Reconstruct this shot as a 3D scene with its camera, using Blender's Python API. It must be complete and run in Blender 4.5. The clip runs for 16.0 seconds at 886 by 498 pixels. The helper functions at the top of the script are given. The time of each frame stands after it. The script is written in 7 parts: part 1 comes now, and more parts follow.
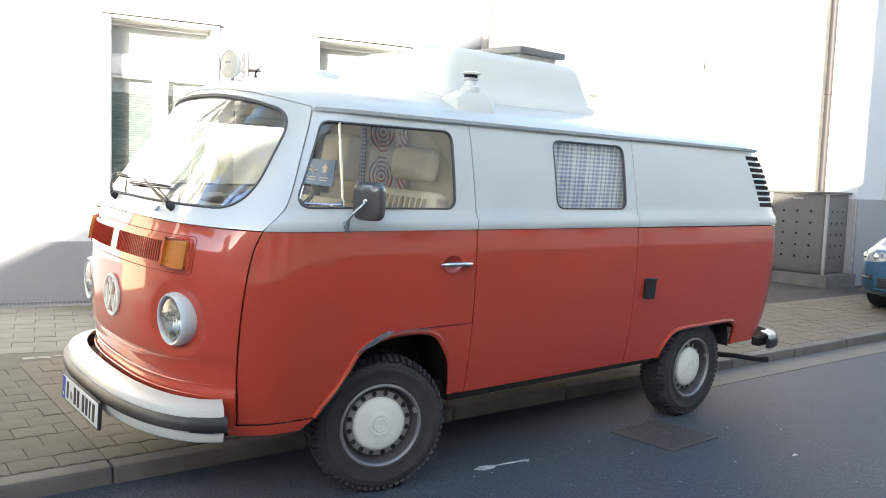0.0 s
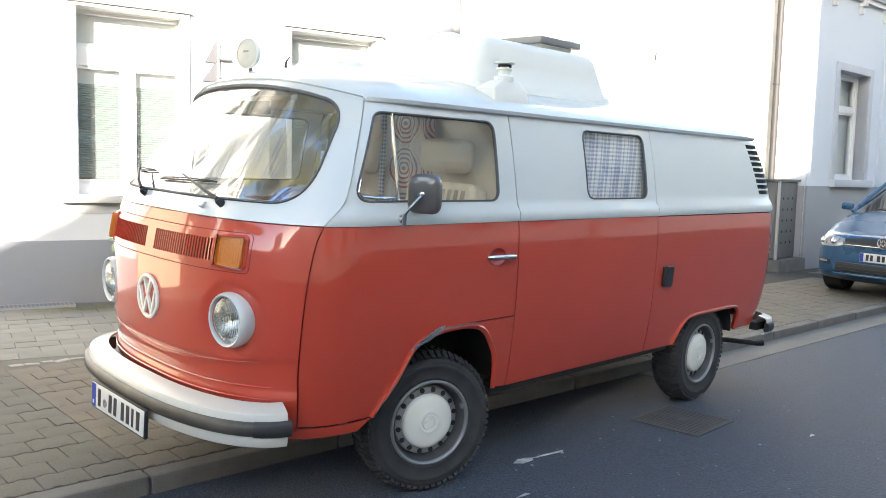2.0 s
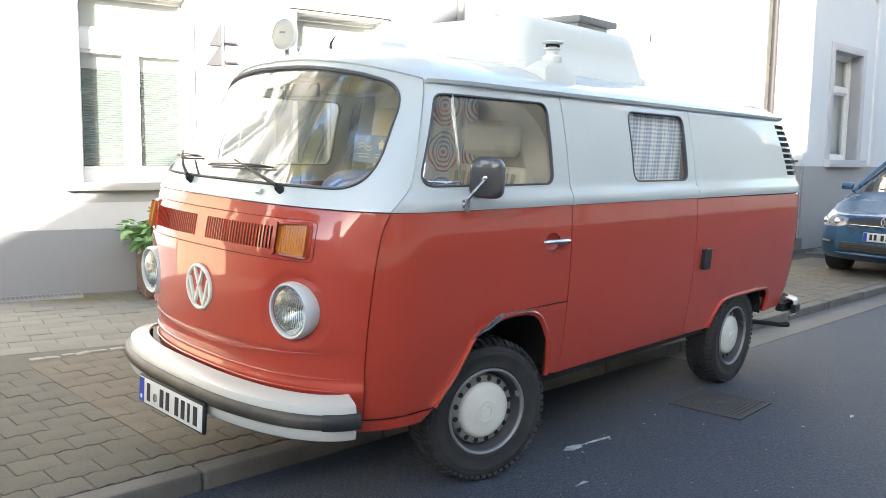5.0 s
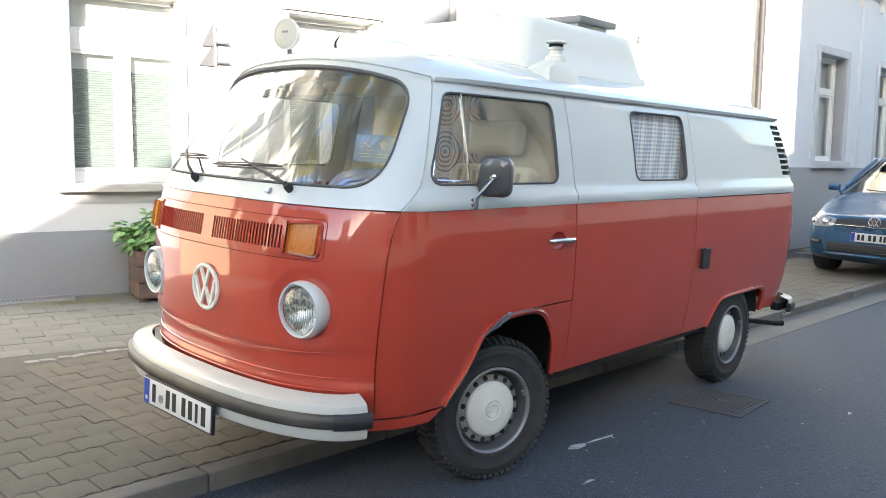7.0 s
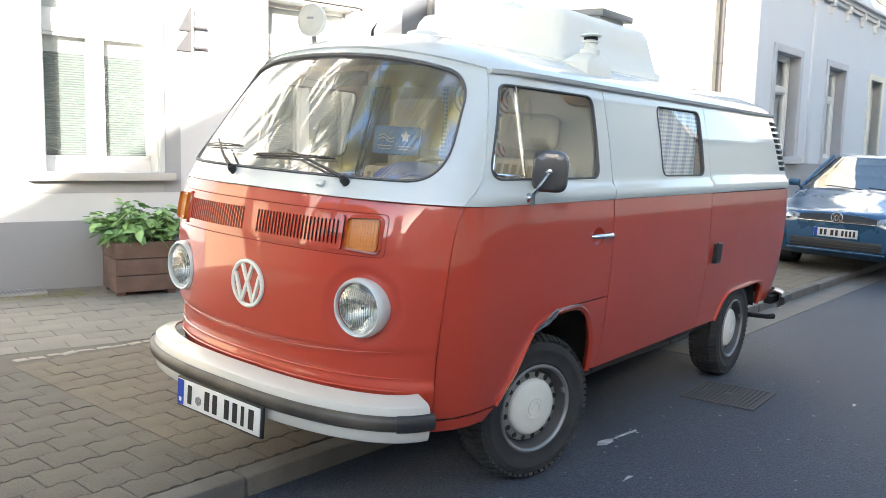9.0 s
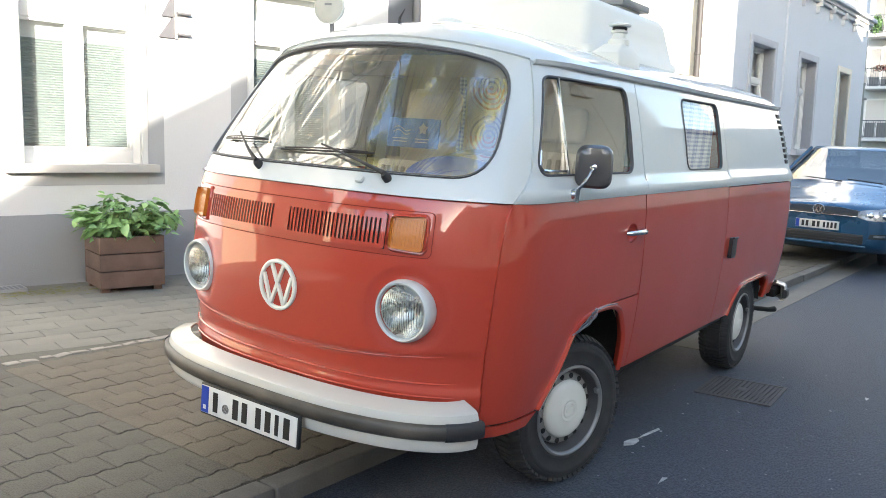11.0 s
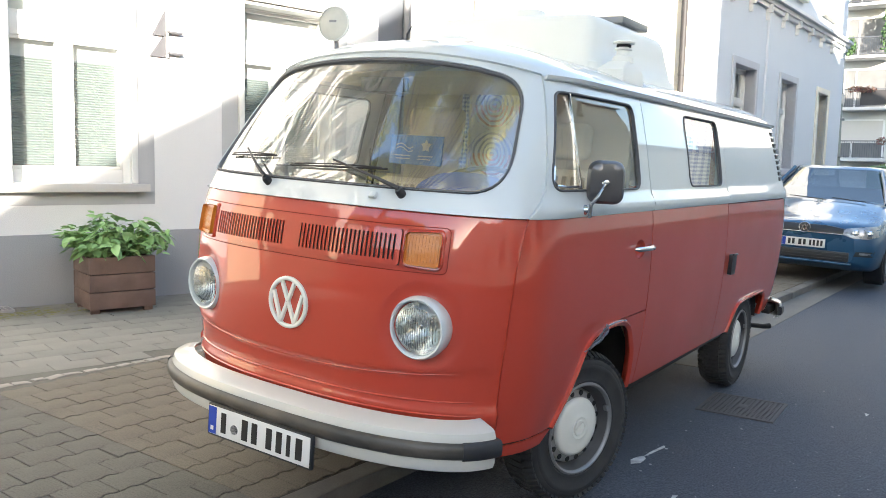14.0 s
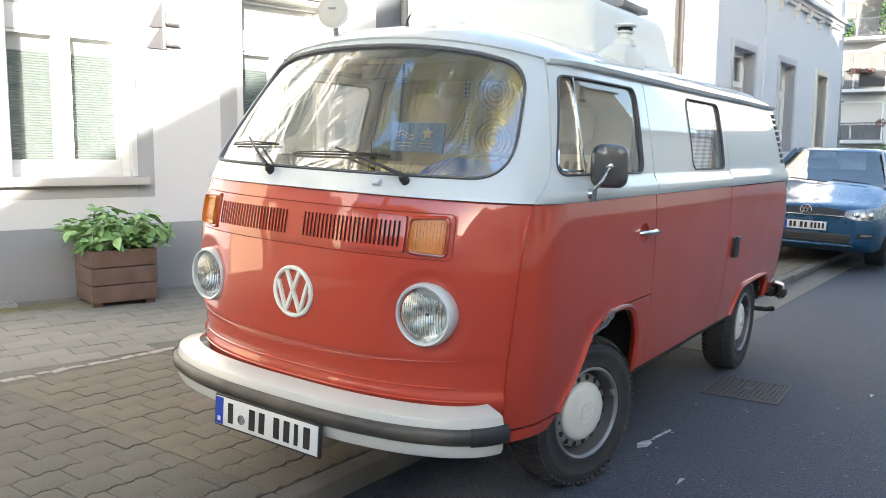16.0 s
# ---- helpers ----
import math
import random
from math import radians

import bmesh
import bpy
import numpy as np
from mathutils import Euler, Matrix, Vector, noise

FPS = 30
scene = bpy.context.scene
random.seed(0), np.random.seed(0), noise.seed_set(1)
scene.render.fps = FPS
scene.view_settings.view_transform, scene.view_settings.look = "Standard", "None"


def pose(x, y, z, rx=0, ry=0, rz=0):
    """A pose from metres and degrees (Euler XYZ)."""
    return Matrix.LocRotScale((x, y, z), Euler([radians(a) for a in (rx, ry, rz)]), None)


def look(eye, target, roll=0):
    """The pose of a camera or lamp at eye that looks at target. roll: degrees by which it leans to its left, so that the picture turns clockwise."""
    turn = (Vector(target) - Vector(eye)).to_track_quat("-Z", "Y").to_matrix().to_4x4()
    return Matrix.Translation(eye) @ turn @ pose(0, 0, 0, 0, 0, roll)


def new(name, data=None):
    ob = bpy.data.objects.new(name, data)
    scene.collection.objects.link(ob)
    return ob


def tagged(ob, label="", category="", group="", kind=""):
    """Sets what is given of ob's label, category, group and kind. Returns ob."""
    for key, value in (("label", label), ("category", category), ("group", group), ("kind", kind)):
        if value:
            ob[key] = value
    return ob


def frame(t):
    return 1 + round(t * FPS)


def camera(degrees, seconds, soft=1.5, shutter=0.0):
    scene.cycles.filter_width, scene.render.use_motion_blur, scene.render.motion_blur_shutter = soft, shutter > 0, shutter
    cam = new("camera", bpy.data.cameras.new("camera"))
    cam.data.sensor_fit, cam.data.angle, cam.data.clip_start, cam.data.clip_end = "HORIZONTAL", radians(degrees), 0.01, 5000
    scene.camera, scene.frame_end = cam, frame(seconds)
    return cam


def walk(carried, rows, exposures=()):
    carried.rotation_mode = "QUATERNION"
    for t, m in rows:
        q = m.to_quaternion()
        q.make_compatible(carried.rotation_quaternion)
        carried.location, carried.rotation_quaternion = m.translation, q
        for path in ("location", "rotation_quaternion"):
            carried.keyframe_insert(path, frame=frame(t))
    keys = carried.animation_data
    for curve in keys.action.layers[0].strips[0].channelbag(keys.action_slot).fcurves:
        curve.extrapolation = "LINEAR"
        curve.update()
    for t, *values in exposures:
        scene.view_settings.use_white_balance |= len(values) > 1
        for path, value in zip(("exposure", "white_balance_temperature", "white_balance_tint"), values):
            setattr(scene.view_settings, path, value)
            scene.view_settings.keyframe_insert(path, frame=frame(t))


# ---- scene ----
cam = camera(57.6, 16.0, soft=0.9)
PATH = [
    (0, (-1.051, -3.68, 1.459), (0.232, -2.154, 1.291), 2.0),
    (0.5, (-1.085, -3.534, 1.454), (0.229, -2.033, 1.294), 1.7),
    (1, (-1.205, -3.432, 1.445), (0.149, -1.968, 1.288), 1.7),
    (1.5, (-1.334, -3.348, 1.444), (0.052, -1.917, 1.267), 1.4),
    (2, (-1.395, -3.28, 1.443), (0.013, -1.871, 1.26), 1.3),
    (2.5, (-1.38, -3.192, 1.435), (0.047, -1.804, 1.241), 1.4),
    (3, (-1.379, -3.115, 1.441), (0.055, -1.736, 1.243), 1.5),
    (3.5, (-1.443, -3.062, 1.426), (-0.01, -1.683, 1.213), 1.3),
    (4, (-1.475, -3.026, 1.423), (-0.045, -1.643, 1.212), 1.0),
    (4.2, (-1.497, -2.995, 1.437), (-0.065, -1.617, 1.213), 1.1),
    (6.5, (-1.624, -2.954, 1.425), (-0.165, -1.602, 1.218), 0.4),
    (7, (-1.635, -2.903, 1.42), (-0.165, -1.564, 1.205), 0.7),
    (7.5, (-1.652, -2.781, 1.417), (-0.153, -1.475, 1.2), 0.8),
    (8, (-1.705, -2.683, 1.421), (-0.186, -1.401, 1.205), 1.2),
    (8.5, (-1.824, -2.593, 1.423), (-0.281, -1.34, 1.198), 1.3),
    (10.8, (-1.913, -2.22, 1.432), (-0.295, -1.073, 1.174), 1.6),
    (11, (-1.93, -2.188, 1.435), (-0.31, -1.044, 1.176), 1.5),
    (11.5, (-1.963, -2.133, 1.431), (-0.327, -1.012, 1.175), 1.5),
    (12, (-1.962, -2.09, 1.423), (-0.323, -0.973, 1.168), 1.6),
    (12.5, (-1.937, -2.084, 1.419), (-0.3, -0.956, 1.205), 1.3),
    (13, (-1.964, -2.099, 1.422), (-0.326, -0.971, 1.215), 1.4),
    (13.5, (-1.979, -2.089, 1.413), (-0.345, -0.955, 1.202), 1.5),
    (14, (-1.977, -2.078, 1.413), (-0.325, -0.969, 1.206), 1.4),
    (14.5, (-1.974, -2.082, 1.41), (-0.305, -1.001, 1.203), 1.4),
    (15, (-1.976, -2.084, 1.405), (-0.296, -1.021, 1.186), 1.1),
    (15.5, (-1.985, -2.078, 1.404), (-0.316, -1.001, 1.168), 0.8),
    (16, (-1.979, -2.059, 1.403), (-0.33, -0.953, 1.169), 0.5),
]
walk(cam, [(t, look(eye, target, roll)) for t, eye, target, roll in PATH], [(0, 2.96), (4, 2.92), (8, 2.86), (11, 2.78), (16, 2.76)])

from mathutils import geometry

# ---- world, sun, exposure ----
world = bpy.data.worlds.new("world")
scene.world = world
world.use_nodes = True
SUN_TO = Vector((-0.70, -0.66, 0.235)).normalized()
wn = world.node_tree
sky = wn.nodes.new("ShaderNodeTexSky")
sky.sky_type, sky.sun_disc = "NISHITA", False
sky.sun_elevation = math.asin(SUN_TO.z)
sky.sun_rotation = math.atan2(SUN_TO.x, SUN_TO.y)
wn.links.new(sky.outputs[0], wn.nodes["Background"].inputs[0])
wn.nodes["Background"].inputs[1].default_value = 0.125
sun = new("sun", bpy.data.lights.new("sun", "SUN"))
sun.data.energy, sun.data.angle, sun.data.color = 3.3, radians(0.5), (1.0, 0.92, 0.80)
sun.matrix_world = look(SUN_TO * 60, (0, 0, 0))
scene.view_settings.use_white_balance = True
scene.view_settings.white_balance_temperature = 6600


# ---- materials ----
def material(name, color, rough=0.5, metal=0.0, vary=0.0, scale=3.0, bump=0.0, bump_scale=60.0, coat=0.0, second=None,
             spots=0.0, per_piece=0.0, spec=0.5):
    """A surface with two scales of variation in its colour and a fine relief."""
    m = bpy.data.materials.new(name)
    m.use_nodes = True
    nt = m.node_tree
    p = nt.nodes["Principled BSDF"]
    p.inputs["Base Color"].default_value = (*color, 1)
    p.inputs["Roughness"].default_value = rough
    p.inputs["Metallic"].default_value = metal
    p.inputs["Coat Weight"].default_value = coat
    p.inputs["Coat Roughness"].default_value = 0.04
    p.inputs["Specular IOR Level"].default_value = spec
    co = nt.nodes.new("ShaderNodeTexCoord")
    if vary or second or spots or per_piece:
        n1 = nt.nodes.new("ShaderNodeTexNoise")
        n1.inputs["Scale"].default_value, n1.inputs["Detail"].default_value = scale, 5
        nt.links.new(co.outputs["Object"], n1.inputs["Vector"])
        n2 = nt.nodes.new("ShaderNodeTexNoise")
        n2.inputs["Scale"].default_value, n2.inputs["Detail"].default_value = bump_scale, 3
        nt.links.new(co.outputs["Object"], n2.inputs["Vector"])
        mix = nt.nodes.new("ShaderNodeMix")
        mix.data_type = "RGBA"
        other = second or tuple(c * 0.55 for c in color)
        mix.inputs[6].default_value, mix.inputs[7].default_value = (*color, 1), (*other, 1)
        ramp = nt.nodes.new("ShaderNodeMapRange")
        ramp.inputs[1].default_value, ramp.inputs[2].default_value = 0.35, 0.75
        ramp.inputs[3].default_value, ramp.inputs[4].default_value = 0.0, max(vary, 0.0)
        nt.links.new(n1.outputs[0], ramp.inputs[0])
        fine = nt.nodes.new("ShaderNodeMath")
        fine.operation = "MULTIPLY_ADD"
        fine.inputs[1].default_value, fine.inputs[2].default_value = spots, -0.5 * spots
        nt.links.new(n2.outputs[0], fine.inputs[0])
        add = nt.nodes.new("ShaderNodeMath")
        add.operation, add.use_clamp = "ADD", True
        nt.links.new(ramp.outputs[0], add.inputs[0])
        nt.links.new(fine.outputs[0], add.inputs[1])
        last = add.outputs[0]
        if per_piece:
            info = nt.nodes.new("ShaderNodeObjectInfo")
            k = nt.nodes.new("ShaderNodeMath")
            k.operation, k.use_clamp = "MULTIPLY_ADD", True
            k.inputs[1].default_value = per_piece
            nt.links.new(info.outputs["Random"], k.inputs[0])
            nt.links.new(last, k.inputs[2])
            last = k.outputs[0]
        nt.links.new(last, mix.inputs[0])
        nt.links.new(mix.outputs[2], p.inputs["Base Color"])
        rr = nt.nodes.new("ShaderNodeMapRange")
        rr.inputs[3].default_value, rr.inputs[4].default_value = max(0.02, rough - 0.08 * (vary > 0)), min(1, rough + 0.1 * (vary > 0))
        nt.links.new(n1.outputs[0], rr.inputs[0])
        nt.links.new(rr.outputs[0], p.inputs["Roughness"])
    if bump:
        nb = nt.nodes.new("ShaderNodeTexNoise")
        nb.inputs["Scale"].default_value, nb.inputs["Detail"].default_value = bump_scale, 4
        nt.links.new(co.outputs["Object"], nb.inputs["Vector"])
        bn = nt.nodes.new("ShaderNodeBump")
        bn.inputs["Strength"].default_value, bn.inputs["Distance"].default_value = bump, 0.01
        nt.links.new(nb.outputs[0], bn.inputs["Height"])
        nt.links.new(bn.outputs[0], p.inputs["Normal"])
    return m


def glass_material(name, tint=(1, 1, 1), rough=0.0, base=0.08, dust=0.0):
    """A thin pane: clear, with a mirror that grows towards grazing and a film of pale dust."""
    m = bpy.data.materials.new(name)
    m.use_nodes = True
    nt = m.node_tree
    nt.nodes.remove(nt.nodes["Principled BSDF"])
    clear = nt.nodes.new("ShaderNodeBsdfTransparent")
    clear.inputs[0].default_value = (*tint, 1)
    gloss = nt.nodes.new("ShaderNodeBsdfGlossy")
    gloss.inputs["Roughness"].default_value = rough
    facing = nt.nodes.new("ShaderNodeLayerWeight")
    facing.inputs[0].default_value = 0.5
    steep = nt.nodes.new("ShaderNodeMath")
    steep.operation = "POWER"
    steep.inputs[1].default_value = 4.0
    amount = nt.nodes.new("ShaderNodeMath")
    amount.operation, amount.use_clamp = "MULTIPLY_ADD", True
    amount.inputs[1].default_value, amount.inputs[2].default_value = 1 - base, base
    mix = nt.nodes.new("ShaderNodeMixShader")
    nt.links.new(facing.outputs["Facing"], steep.inputs[0])
    nt.links.new(steep.outputs[0], amount.inputs[0])
    nt.links.new(amount.outputs[0], mix.inputs[0])
    nt.links.new(clear.outputs[0], mix.inputs[1])
    nt.links.new(gloss.outputs[0], mix.inputs[2])
    last = mix.outputs[0]
    if dust:
        film = nt.nodes.new("ShaderNodeBsdfDiffuse")
        film.inputs[0].default_value = (0.72, 0.72, 0.66, 1)
        co = nt.nodes.new("ShaderNodeTexCoord")
        n1 = nt.nodes.new("ShaderNodeTexNoise")
        n1.inputs["Scale"].default_value, n1.inputs["Detail"].default_value = 6, 6
        nt.links.new(co.outputs["Object"], n1.inputs["Vector"])
        much = nt.nodes.new("ShaderNodeMapRange")
        much.inputs[1].default_value, much.inputs[2].default_value = 0.3, 0.7
        much.inputs[3].default_value, much.inputs[4].default_value = dust * 0.75, dust * 1.25
        nt.links.new(n1.outputs[0], much.inputs[0])
        over = nt.nodes.new("ShaderNodeMixShader")
        nt.links.new(much.outputs[0], over.inputs[0])
        nt.links.new(last, over.inputs[1])
        nt.links.new(film.outputs[0], over.inputs[2])
        last = over.outputs[0]
    nt.links.new(last, nt.nodes["Material Output"].inputs[0])
    return m


M_RED = material("red paint", (0.445, 0.048, 0.025), 0.5, coat=1.0, spec=0.2, vary=0.12, scale=2.5, second=(0.35, 0.052, 0.031), bump=0.010, bump_scale=6)
M_RED.node_tree.nodes["Principled BSDF"].inputs["Coat IOR"].default_value = 1.66
M_WHITE = material("white paint", (0.52, 0.562, 0.57), 0.45, coat=1.0, vary=0.1, scale=2.0, second=(0.47, 0.51, 0.515), bump=0.015, bump_scale=9)
M_GRP = material("white fibreglass", (0.66, 0.67, 0.63), 0.45, vary=0.25, scale=3, second=(0.58, 0.59, 0.53), bump=0.03, bump_scale=40)
M_RUBBER = material("black rubber", (0.018, 0.019, 0.022), 0.55, vary=0.4, scale=9, second=(0.05, 0.05, 0.052), bump=0.05, bump_scale=150)
M_BUMPER = material("ivory bumper paint", (0.52, 0.515, 0.48), 0.4, coat=0.6, vary=0.25, scale=6, second=(0.54, 0.53, 0.48), bump=0.02, bump_scale=30)
M_SEALW = material("grey window rubber", (0.075, 0.08, 0.088), 0.6, vary=0.3, scale=9, second=(0.08, 0.08, 0.085))
M_RIMSHADE = material("shaded rim well", (0.10, 0.10, 0.105), 0.55, metal=0.3, vary=0.5, scale=12, second=(0.05, 0.045, 0.04))
M_STRIP = material("worn bumper rubber", (0.035, 0.033, 0.03), 0.45, vary=0.9, scale=5, second=(0.13, 0.11, 0.09), bump=0.08, bump_scale=80)
M_TYRE = material("tyre rubber", (0.022, 0.022, 0.024), 0.75, vary=0.5, scale=10, second=(0.06, 0.058, 0.055), bump=0.1, bump_scale=90)
M_UNDER = material("underbody", (0.012, 0.012, 0.013), 0.85, vary=0.5, scale=6, second=(0.03, 0.027, 0.024), bump=0.3, bump_scale=40)
M_CHROME = material("chrome", (0.75, 0.76, 0.78), 0.12, metal=1.0, vary=0.2, scale=20, second=(0.5, 0.5, 0.52))
M_STEEL = material("silver wheel paint", (0.23, 0.235, 0.245), 0.45, metal=0.5, vary=0.4, scale=14, second=(0.28, 0.27, 0.26))
M_HUB = material("ivory hub cap enamel", (0.72, 0.72, 0.67), 0.3, coat=0.3, vary=0.25, scale=9, second=(0.58, 0.57, 0.5))
M_GLASS = glass_material("window glass", (0.93, 0.95, 0.93), base=0.12, dust=0.05)
M_LENS = glass_material("headlight glass", (0.97, 0.98, 0.98), 0.02, 0.06)
M_SCREEN = glass_material("windscreen glass", (0.92, 0.95, 0.93), base=0.36, dust=0.06)
M_AMBER = material("amber lens", (0.52, 0.17, 0.018), 0.3, coat=0.3, vary=0.3, scale=30, second=(0.46, 0.12, 0.01), bump=0.2, bump_scale=70)
M_DARK = material("dark plastic", (0.02, 0.021, 0.023), 0.4, vary=0.2, scale=20, bump=0.05, bump_scale=200)
M_IVORY = material("ivory emblem", (0.74, 0.73, 0.66), 0.35, vary=0.2, scale=20)
M_ASPHALT = material("asphalt", (0.038, 0.050, 0.072), 0.66, vary=0.6, scale=0.9, second=(0.080, 0.094, 0.120), spots=4.5, bump=1.4, bump_scale=95)
M_KERB = material("kerb stone", (0.165, 0.158, 0.145), 0.88, vary=0.6, scale=4, second=(0.085, 0.08, 0.075), spots=0.5, bump=0.35, bump_scale=90, per_piece=0.3)
M_PAVER = material("concrete paver", (0.155, 0.135, 0.104), 0.88, vary=0.55, scale=3, second=(0.095, 0.083, 0.066), spots=2.4, bump=0.6, bump_scale=120, per_piece=0.22)
M_PAVER_G = material("grey paver", (0.126, 0.119, 0.10), 0.88, vary=0.55, scale=3, second=(0.078, 0.074, 0.063), spots=2.4, bump=0.6, bump_scale=120, per_piece=0.25)
M_PAVER_H = material("pale grey paver", (0.22, 0.21, 0.185), 0.88, vary=0.5, scale=3, second=(0.145, 0.14, 0.125), spots=1.8, bump=0.35, bump_scale=120, per_piece=0.35)
M_JOINT = material("joint sand", (0.042, 0.039, 0.034), 0.95, vary=0.6, scale=9, bump=0.5, bump_scale=90)
M_RENDER = material("white wall render", (0.68, 0.68, 0.68), 0.9, vary=0.25, scale=0.8, second=(0.58, 0.58, 0.575), bump=0.25, bump_scale=110)
M_CREAM = material("cream wall render", (0.72, 0.68, 0.58), 0.9, vary=0.2, scale=0.8, second=(0.62, 0.58, 0.49), bump=0.25, bump_scale=110)
M_GREYW = material("grey plinth paint", (0.30, 0.305, 0.315), 0.85, vary=0.25, scale=1.2, second=(0.25, 0.255, 0.26), bump=0.25, bump_scale=110)
M_BAND = material("pale grey surround paint", (0.43, 0.44, 0.45), 0.85, vary=0.15, scale=1.5, bump=0.2, bump_scale=110)
M_FRAME = material("white window frame", (0.70, 0.70, 0.685), 0.35, vary=0.1, scale=3)
M_TIMBER = material("brown stained timber", (0.15, 0.095, 0.072), 0.65, vary=0.7, scale=7, second=(0.08, 0.052, 0.042), bump=0.3, bump_scale=60)
M_BLUE = material("blue car paint", (0.018, 0.085, 0.18), 0.28, metal=0.3, coat=0.9, vary=0.1, scale=2)


# ---- mesh helpers ----
def part(name, bm, mat, parent=None, label="", smooth=40):
    """Links a bmesh as one mesh object under a thing or part."""
    me = bpy.data.meshes.new(name)
    bmesh.ops.recalc_face_normals(bm, faces=bm.faces) if smooth is not None else None
    bm.to_mesh(me)
    bm.free()
    me.materials.append(mat)
    if smooth:
        me.shade_smooth()
        me.set_sharp_from_angle(angle=radians(smooth))
    ob = new(name, me)
    if parent:
        ob.parent = parent
    if label:
        ob["label"] = label
    return ob


def thing(name, m, label, category, group="", kind=""):
    return tagged(_placed(new(name), m), label, category, group, kind)


def _placed(ob, m):
    ob.matrix_world = m
    return ob


def box(bm, x0, x1, y0, y1, z0, z1, bevel=0.0, m=None, seg=2):
    r = bmesh.ops.create_cube(bm, size=1, matrix=Matrix.Translation(((x0 + x1) / 2, (y0 + y1) / 2, (z0 + z1) / 2))
                              @ Matrix.Diagonal((abs(x1 - x0), abs(y1 - y0), abs(z1 - z0), 1)))
    vs = r["verts"]
    if bevel:
        es = list({e for v in vs for e in v.link_edges})
        vs = list({v for f in bmesh.ops.bevel(bm, geom=es, offset=bevel, segments=seg, affect="EDGES", profile=0.6)["faces"] for v in f.verts}
                  | {v for v in vs if v.is_valid})
    if m is not None:
        bmesh.ops.transform(bm, matrix=m, verts=[v for v in vs if v.is_valid])
    return bm


def boxes(*args, bevel=0.0):
    bm = bmesh.new()
    for a in args:
        box(bm, *a, bevel=bevel)
    return bm


def lathe(bm, profile, seg=32, m=Matrix(), closed=False):
    """Spins (radius, height) points about z."""
    rings = []
    for r, z in profile:
        rings.append([bm.verts.new(m @ Vector((r * math.cos(a), r * math.sin(a), z))) for a in
                      [2 * math.pi * i / seg for i in range(seg)]] if r > 1e-6 else [bm.verts.new(m @ Vector((0, 0, z)))])
    pairs = list(zip(rings, rings[1:])) + ([(rings[-1], rings[0])] if closed else [])
    for a, b in pairs:
        for i in range(seg):
            j = (i + 1) % seg
            q = [a[i % len(a)], a[j % len(a)], b[j % len(b)], b[i % len(b)]]
            q = [v for k, v in enumerate(q) if v not in q[:k]]
            if len(q) > 2:
                bm.faces.new(q)
    return bm


def tube(bm, pts, r, seg=10, caps=True):
    """A round bar along points."""
    pts = [Vector(p) for p in pts]
    rings = []
    for i, p in enumerate(pts):
        d = (pts[min(i + 1, len(pts) - 1)] - pts[max(i - 1, 0)]).normalized()
        q = d.to_track_quat("Z", "Y")
        rr = r[i] if isinstance(r, (list, tuple)) else r
        rings.append([bm.verts.new(p + q @ Vector((rr * math.cos(2 * math.pi * k / seg), rr * math.sin(2 * math.pi * k / seg), 0))) for k in range(seg)])
    for a, b in zip(rings, rings[1:]):
        for k in range(seg):
            bm.faces.new((a[k], a[(k + 1) % seg], b[(k + 1) % seg], b[k]))
    if caps:
        bm.faces.new(rings[0][::-1])
        bm.faces.new(rings[-1])
    return bm


def sweep(bm, section, frames, closed=False, caps=True):
    """A section of (u, v) points carried along frames of (place, u axis, v axis)."""
    rings = [[bm.verts.new(p + a * u + b * v) for u, v in section] for p, a, b in frames]
    n = len(section)
    for r, s in list(zip(rings, rings[1:])) + ([(rings[-1], rings[0])] if closed else []):
        for k in range(n):
            bm.faces.new((r[k], r[(k + 1) % n], s[(k + 1) % n], s[k]))
    if caps and not closed:
        bm.faces.new(rings[0][::-1])
        bm.faces.new(rings[-1])
    return bm


def fillet(corners, n=6):
    """A polygon from (x, y, radius) corners, rounded."""
    out = []
    k = len(corners)
    for i, (x, y, r) in enumerate(corners):
        p = Vector((x, y))
        a = Vector(corners[i - 1][:2]) - p
        b = Vector(corners[(i + 1) % k][:2]) - p
        if r <= 0:
            out.append((x, y))
            continue
        half = a.angle(b) / 2
        t = min(r / math.tan(half), 0.49 * a.length, 0.49 * b.length)
        p0, p1 = p + a.normalized() * t, p + b.normalized() * t
        for j in range(n + 1):
            u = j / n
            q = p0 * (1 - u) ** 2 + p * 2 * u * (1 - u) * 0.9 + p1 * u * u + (p0 + p1) * u * (1 - u) * 0.1
            out.append((q.x, q.y))
    return out


def inside(poly, pts):
    """Which points lie in a polygon."""
    x, y = pts[:, 0], pts[:, 1]
    hit = np.zeros(len(pts), bool)
    p = np.array(poly)
    for (x0, y0), (x1, y1) in zip(p, np.roll(p, -1, axis=0)):
        cross = (y0 > y) != (y1 > y)
        with np.errstate(divide="ignore", invalid="ignore"):
            hit ^= cross & (x < (x1 - x0) * (y - y0) / (y1 - y0) + x0)
    return hit


def dense(poly, step):
    out = []
    for a, b in zip(poly, poly[1:] + poly[:1]):
        n = max(1, int(math.dist(a, b) / step))
        out += [(a[0] + (b[0] - a[0]) * i / n, a[1] + (b[1] - a[1]) * i / n) for i in range(n)]
    return out


